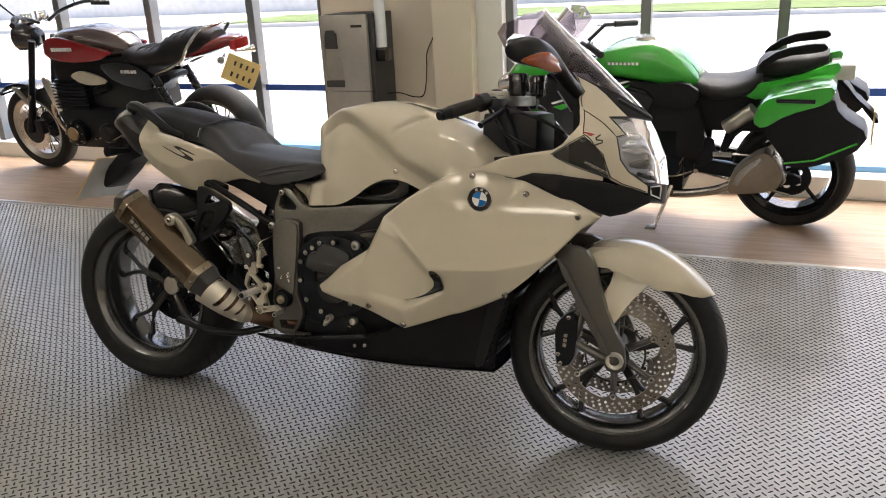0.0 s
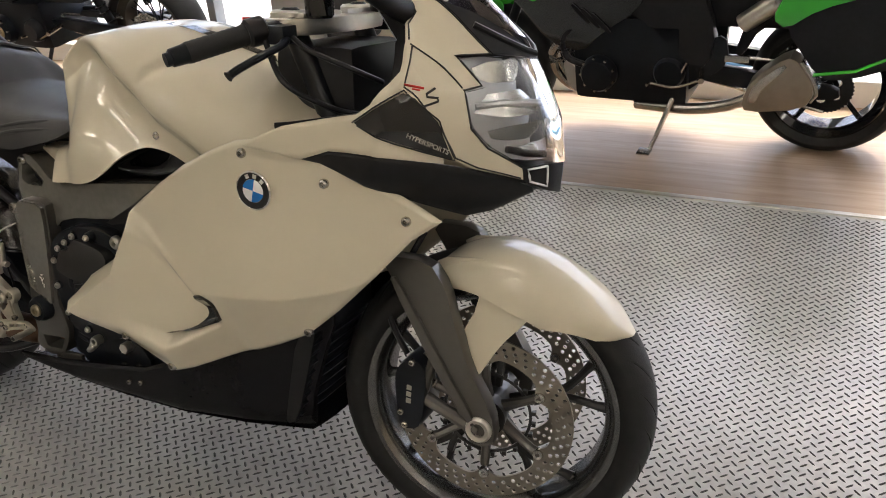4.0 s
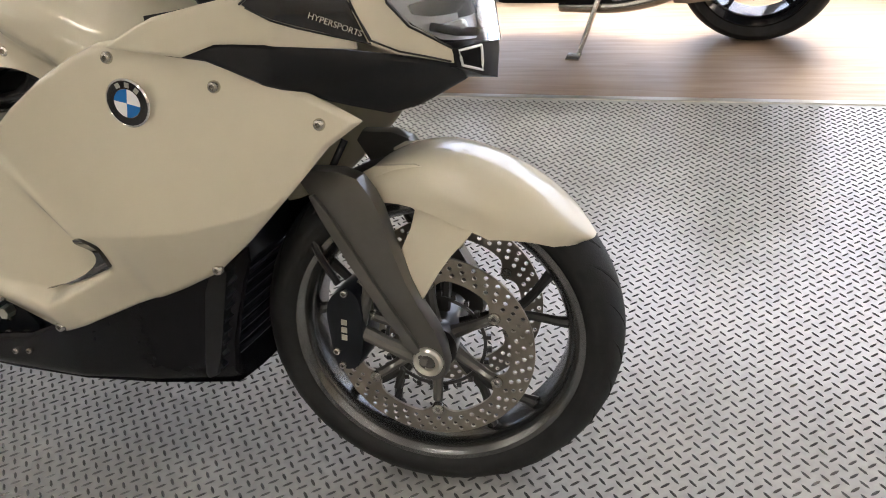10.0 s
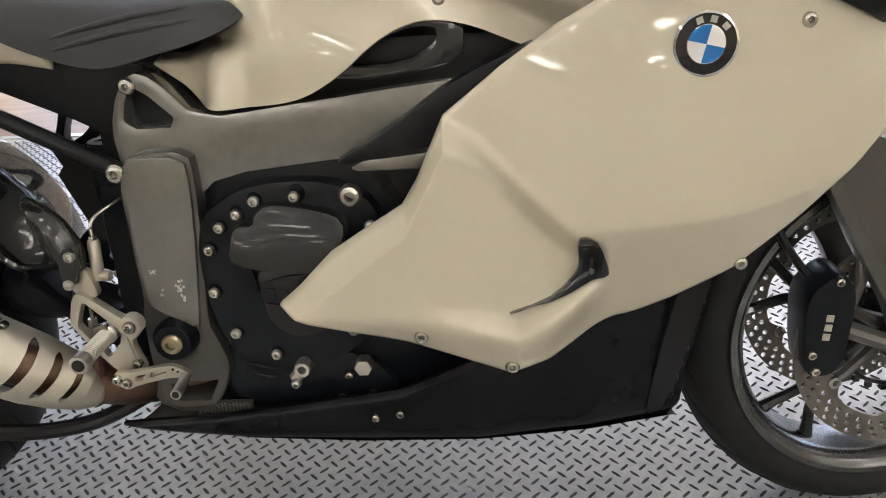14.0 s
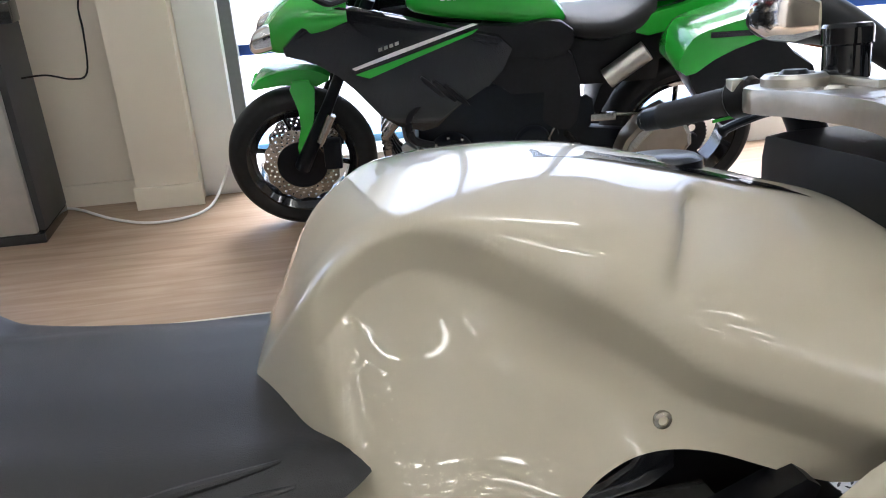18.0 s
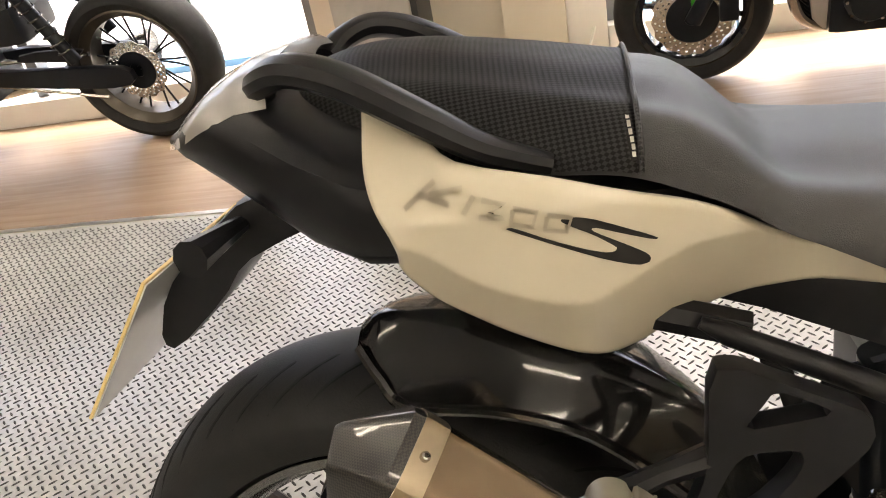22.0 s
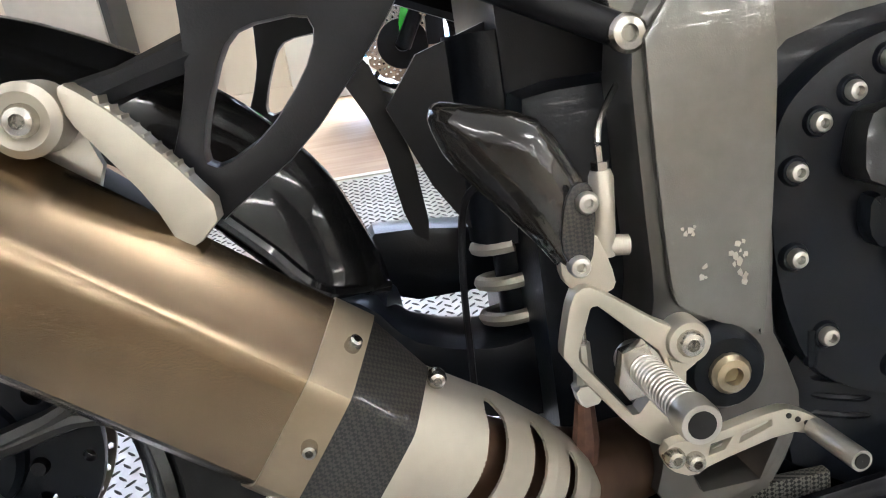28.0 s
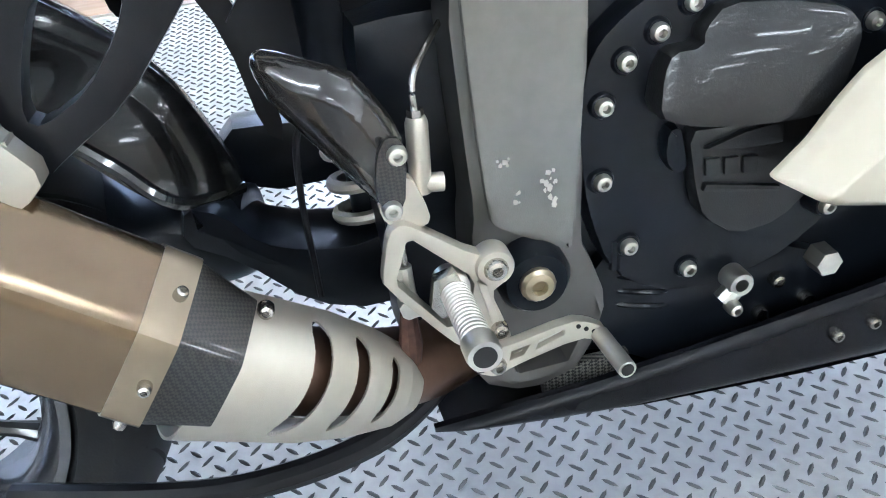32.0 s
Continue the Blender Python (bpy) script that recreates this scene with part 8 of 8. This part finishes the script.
# red and black retro motorcycle
R = thing("motorcycle", "dark red and black retro motorcycle with a yellow plate", "motorcycle", pose(-1.759, 2.63, -0.012, -7, 0, 177) @ Matrix.Scale(1.05, 4), group="motorcycles by the window")
wheel2(R, -0.17, 0.325, 0.325, 0.19, "rear_wheel", 10, mat("bronze_rim", (0.09, 0.08, 0.065), 0.3, 0.8, var=0.06), 0.12, wire=True, twin=False)
wheel2(R, 1.52, 0.312, 0.312, 0.125, "front_wheel", 10, mat("machined_rim", (0.45, 0.43, 0.40), 0.3, 0.8, var=0.06), 0.15, wire=True)
slab(R, "swing_arm", [(-0.17, 0.36), (0.0, 0.38), (0.55, 0.42), (0.55, 0.36), (-0.04, 0.28), (-0.18, 0.29)], 0.10, 0.135, M_ENGINE, "black swing arm", mirror_it=True)
slab(R, "chain_guard", [(0.0, 0.45), (0.30, 0.46), (0.34, 0.42), (0.05, 0.41)], 0.08, 0.10, M_BLACK)
part("chain", tube(bmesh.new(), [(0.0, 0.09, 0.42), (0.5, 0.09, 0.43), (0.5, 0.09, 0.34), (0.0, 0.09, 0.23)], 0.008, 6), M_STEEL, R)
e3 = part("engine", boxed((0.55, -0.19, 0.24), (1.05, 0.19, 0.52), 0.04), M_ENGINE, R, "black finned four-cylinder engine")
part("cylinder_block", boxed((0.78, -0.17, 0.50), (1.06, 0.17, 0.72), 0.02), M_ENGINE, e3)
for k in range(8):
    part("fin", boxed((0.765, -0.19, 0.52 + 0.024 * k), (1.075, 0.19, 0.528 + 0.024 * k), 0.002), M_ENGINE, e3)
part("engine_cover", lathe(bmesh.new(), [(0.001, 0.25), (0.06, 0.248), (0.085, 0.235), (0.09, 0.18)], 32, (0.92, 0, 0.36)), M_ENGINE, e3)
part("cover_cap", lathe(bmesh.new(), [(0.001, 0.262), (0.045, 0.26), (0.05, 0.24)], 28, (0.92, 0, 0.36)), mat("gold_cap", (0.35, 0.27, 0.16), 0.35, 0.8, var=0.05), e3)
part("engine_cover", lathe(bmesh.new(), [(0.001, 0.24), (0.05, 0.238), (0.065, 0.22), (0.07, 0.18)], 28, (0.64, 0, 0.36)), M_ENGINE, e3)
for k in range(4):
    part("header_pipe", tube(bmesh.new(), curve([(1.05, -0.13 + 0.087 * k, 0.60), (1.18, -0.13 + 0.087 * k, 0.50), (1.12, -0.10 + 0.06 * k, 0.28), (0.85, -0.06 + 0.03 * k, 0.20)]), 0.02, 10), M_STEEL, e3)
slab(R, "radiator_guard", [(1.14, 0.74), (1.20, 0.72), (1.12, 0.48), (1.06, 0.50)], 0.13, 0.16, M_ALU, "pale radiator side guard", mirror_it=True)
t3 = pod(R, "fuel_tank", [(0.40, 0.92, 0.85, 0.07), (0.47, 0.98, 0.84, 0.12), (0.58, 1.03, 0.84, 0.155), (0.72, 1.055, 0.835, 0.18), (0.86, 1.05, 0.84, 0.185), (0.97, 1.03, 0.85, 0.165), (1.04, 0.98, 0.88, 0.10)], mat("brown_black_paint", (0.025, 0.012, 0.010), 0.25, var=0.05, coat=1.0), "dark red teardrop tank with a black top")
slab(t3, "tank_panel", [(1.05, 0.87), (1.035, 0.975), (0.97, 1.005), (0.86, 1.005), (0.74, 0.98), (0.60, 0.94), (0.44, 0.90), (0.58, 0.845), (0.85, 0.835)], 0.155, 0.188, M_MAROON, "dark red side of the tank", bev=0.015, mirror_it=True)
for k in range(8):
    part("letter_mark", boxed((0.965 - 0.024 * k, 0.188, 0.915), (0.949 - 0.024 * k, 0.193, 0.938)), M_WHITE, t3)
part("frame", boxed((0.22, -0.13, 0.50), (1.08, 0.13, 0.86), 0.04), M_BLACK, R, "black frame and airbox below the tank")
slab(R, "side_cover", [(0.88, 0.75), (0.78, 0.785), (0.64, 0.755), (0.54, 0.705), (0.64, 0.685), (0.78, 0.69)], 0.16, 0.185, mat("beige_cover", (0.45, 0.42, 0.33), 0.35, 0.2, var=0.05), "beige oval engine cover", cut=2, mirror_it=True)
slab(R, "side_panel", [(0.46, 0.84), (0.62, 0.82), (0.50, 0.70), (0.20, 0.64), (0.16, 0.74), (0.30, 0.82)], 0.13, 0.165, M_GLOSS, "black side panel with white marks", mirror_it=True)
for k in range(5):
    part("letter_mark", boxed((0.42 - 0.028 * k, 0.166, 0.765), (0.40 - 0.028 * k, 0.169, 0.785)), M_WHITE, R)
s3 = pod(R, "seat", [(0.46, 0.90, 0.83, 0.08), (0.40, 0.91, 0.81, 0.13), (0.25, 0.905, 0.79, 0.16), (0.12, 0.925, 0.79, 0.16), (0.04, 0.98, 0.80, 0.15), (-0.08, 1.01, 0.83, 0.145), (-0.22, 1.02, 0.87, 0.13), (-0.30, 1.0, 0.90, 0.08)], M_SEATDARK, "black ribbed seat")
for k in range(9):
    x = 0.30 - 0.06 * k
    z = along([(-0.3, 1.02), (-0.08, 1.013), (0.04, 0.983), (0.12, 0.93), (0.25, 0.91), (0.4, 0.913)], x)
    part("seat_rib", tube(bmesh.new(), [(x, -0.13, z - 0.03), (x, -0.07, z - 0.003), (x, 0.07, z - 0.003), (x, 0.13, z - 0.03)], 0.007, 6), M_SEATDARK, s3)
pod(R, "tail", [(-0.05, 0.89, 0.83, 0.12), (-0.2, 0.93, 0.85, 0.12), (-0.32, 0.97, 0.88, 0.11), (-0.42, 0.975, 0.91, 0.08), (-0.46, 0.96, 0.93, 0.04)], M_MAROON, "dark red tail")
part("grab_rail", tube(bmesh.new(), curve([(0.12, 0.17, 0.76), (-0.10, 0.175, 0.84), (-0.18, 0.17, 0.93), (-0.28, 0.15, 1.02), (-0.34, 0.10, 1.045), (-0.34, -0.10, 1.045), (-0.28, -0.15, 1.02), (-0.18, -0.17, 0.93), (-0.10, -0.175, 0.84), (0.12, -0.17, 0.76)]), 0.011, 10), M_CHROME, R, "chrome grab rail")
part("tail_lamp", boxed((-0.47, -0.07, 0.89), (-0.42, 0.07, 0.95), 0.015), mat("red_lens", (0.4, 0.02, 0.02), 0.2, var=0.1), R)
for s in (1, -1):
    part("indicator", tube(bmesh.new(), [(-0.36, s * 0.05, 0.86), (-0.40, s * 0.13, 0.85), (-0.42, s * 0.17, 0.85)], [0.008, 0.012, 0.024], 10), M_CHROME, R)
plt = part("number_plate", boxed((-0.003, -0.105, -0.085), (0.003, 0.105, 0.085), 0.002), M_YELLOW, R, "yellow number plate with dark bars")
plt.matrix_local = pose(-0.45, 0.04, 0.75, 30, 0, -60)
for k in range(2):
    for q in range(4):
        y = -0.072 + 0.038 * q
        part("plate_bar", boxed((-0.005, y, -0.050 + 0.07 * k), (-0.0032, y + 0.013, -0.02 + 0.07 * k)), M_COOLDARK, plt)
slab(R, "mudguard", [(0.10, 0.74), (0.25, 0.72), (0.27, 0.52), (0.24, 0.52), (0.21, 0.66), (0.08, 0.70)], -0.09, 0.09, M_BLACK)
for s in (1, -1):
    f_ = part("fork_leg", tube(bmesh.new(), [(1.52, s * 0.10, 0.312), (1.45, s * 0.10, 0.46), (1.41, s * 0.10, 0.56), (1.24, s * 0.095, 0.97)], [0.03, 0.028, 0.022, 0.024], 14), M_ENGINE, R)
    part("fork_tube", tube(bmesh.new(), [(1.46, s * 0.10, 0.45), (1.40, s * 0.10, 0.59)], 0.0235, 12), M_STEEL, f_)
    part("brake_calliper", boxed((1.36, s * 0.11 - 0.025, 0.30), (1.43, s * 0.11 + 0.025, 0.40), 0.012), M_ENGINE, f_)
    bar = part("handlebar", tube(bmesh.new(), curve([(1.18, s * 0.04, 1.08), (1.16, s * 0.16, 1.13), (1.08, s * 0.30, 1.16), (1.0, s * 0.39, 1.14)]), 0.012, 10), M_ENGINE, R)
    part("grip", tube(bmesh.new(), [(1.04, s * 0.32, 1.15), (0.97, s * 0.42, 1.13)], 0.018, 12), M_GRIP, bar)
    mi = part("mirror", tube(bmesh.new(), curve([(1.12, s * 0.25, 1.15), (1.18, s * 0.30, 1.25), (1.16, s * 0.36, 1.31)]), 0.006, 8), M_BLACK, R, "round black mirror")
    part("mirror_head", lathe(bmesh.new(), [(0.001, -0.012), (0.055, -0.008), (0.06, 0.0), (0.05, 0.012), (0.001, 0.02)], 24, (1.15, s * 0.38, 1.33), axis="x"), M_BLACK, mi)
    part("dial", lathe(bmesh.new(), [(0.001, 0.03), (0.045, 0.03), (0.05, 0.02), (0.05, -0.03), (0.02, -0.05)], 24, (1.25, s * 0.06, 1.12), axis="z"), M_CHROME, R)
hl = part("headlamp", lathe(bmesh.new(), [(0.001, -0.12), (0.06, -0.10), (0.092, -0.04), (0.098, 0.03), (0.10, 0.05), (0.085, 0.055)], 36, (1.38, 0, 0.98), axis="x"), M_GLOSS, R, "round black headlamp")
part("headlamp_glass", lathe(bmesh.new(), [(0.088, 0.05), (0.06, 0.066), (0.001, 0.072)], 36, (1.38, 0, 0.98), axis="x"), M_MIRROR, hl)
slab(R, "front_mudguard", [(1.80, 0.56), (1.72, 0.63), (1.58, 0.665), (1.42, 0.65), (1.34, 0.60), (1.42, 0.615), (1.56, 0.63), (1.70, 0.60)], -0.07, 0.07, M_GLOSS, "black front mudguard", bev=0.015)
slab(R, "mudguard_stay", [(1.62, 0.64), (1.55, 0.63), (1.46, 0.50), (1.40, 0.42), (1.43, 0.42), (1.50, 0.50)], 0.075, 0.085, M_ALU, "", bev=0.002, mirror_it=True)
part("side_stand", tube(bmesh.new(), [(0.60, 0.14, 0.28), (0.64, 0.24, 0.10), (0.66, 0.28, 0.04)], 0.012, 10), M_ENGINE, R)

for k in range(8):
    a = 2 * math.pi * k / 8
    part("cover_bolt", lathe(bmesh.new(), [(0.001, 0.010), (0.006, 0.010), (0.007, 0.0)], 10, (0.92 + 0.075 * math.cos(a), 0.238, 0.36 + 0.075 * math.sin(a))), M_STEEL, e3)
for k in range(2):
    part("throttle_body", tube(bmesh.new(), [(0.74 - 0.05 * k, 0.10 + 0.06 * k, 0.64), (0.62 - 0.05 * k, 0.10 + 0.06 * k, 0.67)], 0.026, 14), M_ENGINE, e3)
part("gear_lever", tube(bmesh.new(), curve([(0.50, 0.20, 0.36), (0.60, 0.22, 0.32), (0.70, 0.22, 0.33), (0.71, 0.26, 0.335)]), 0.007, 8), M_STEEL, R)
part("footrest", tube(bmesh.new(), [(0.46, 0.15, 0.38), (0.44, 0.27, 0.37)], 0.013, 10), M_STEEL, R)
for s in (1, -1):
    part("shock_absorber", tube(bmesh.new(), [(0.02, s * 0.15, 0.42), (0.16, s * 0.15, 0.74)], 0.026, 14), M_ENGINE, R)
    part("shock_spring", tube(bmesh.new(), [(0.04 + 0.10 * k / 60 + 0.03 * math.cos(k * 0.7), s * 0.15 + 0.033 * math.sin(k * 0.7), 0.46 + 0.23 * k / 60) for k in range(61)], 0.005, 6), M_GLOSS, R)
part("silencer", tube(bmesh.new(), curve([(0.85, -0.10, 0.20), (0.50, -0.17, 0.22), (0.20, -0.20, 0.28), (-0.10, -0.21, 0.34)]), [0.03] * 13 + [0.045] * 12, 14), M_STEEL, R, "bare steel silencer")

# white motorcycle at the far end of the row
W = thing("motorcycle", "white and black motorcycle parked at the end of the row", "motorcycle", pose(-7.09, 2.51, -0.012, -7, 0, -15) @ Matrix.Scale(1.08, 4), group="motorcycles by the window")
wheel2(W, 0.0, 0.32, 0.32, 0.16, "rear_wheel", 5, M_ENGINE)
wheel2(W, 1.46, 0.30, 0.30, 0.122, "front_wheel", 5, M_ENGINE, 0.15)
part("engine", boxed((0.45, -0.17, 0.25), (1.05, 0.17, 0.72), 0.05), M_ENGINE, W)
pod(W, "body", [(0.2, 0.82, 0.68, 0.14), (0.5, 0.95, 0.62, 0.22), (0.8, 1.06, 0.52, 0.28), (1.05, 1.06, 0.48, 0.27), (1.24, 0.98, 0.6, 0.18)], M_BLACK, "black tank and side panels")
pod(W, "seat", [(0.62, 0.9, 0.8, 0.1), (0.4, 0.88, 0.76, 0.15), (0.1, 0.9, 0.78, 0.15), (-0.3, 0.95, 0.84, 0.08)], M_SEAT)
n3 = pod(W, "nose", [(1.52, 0.92, 0.86, 0.05), (1.46, 1.02, 0.84, 0.13), (1.36, 1.12, 0.85, 0.18), (1.2, 1.14, 0.86, 0.19)], M_WHITE, "white nose fairing with headlamp")
part("headlamp", boxed((1.50, -0.09, 0.90), (1.545, 0.09, 0.99), 0.015), M_MIRROR, n3)
slab(W, "front_mudguard", [(1.74, 0.55), (1.62, 0.64), (1.46, 0.67), (1.30, 0.63), (1.36, 0.60), (1.46, 0.50), (1.44, 0.36), (1.48, 0.36), (1.52, 0.52), (1.62, 0.60)], -0.085, 0.085, M_WHITE, "white front mudguard", bev=0.015)
for s in (1, -1):
    part("fork_leg", tube(bmesh.new(), [(1.46, s * 0.10, 0.30), (1.22, s * 0.10, 0.95)], [0.028, 0.024], 12), M_ENGINE, W)
    part("handlebar", tube(bmesh.new(), [(1.15, s * 0.05, 1.15), (1.08, s * 0.25, 1.19), (1.0, s * 0.40, 1.16)], 0.014, 10), M_BLACK, W)
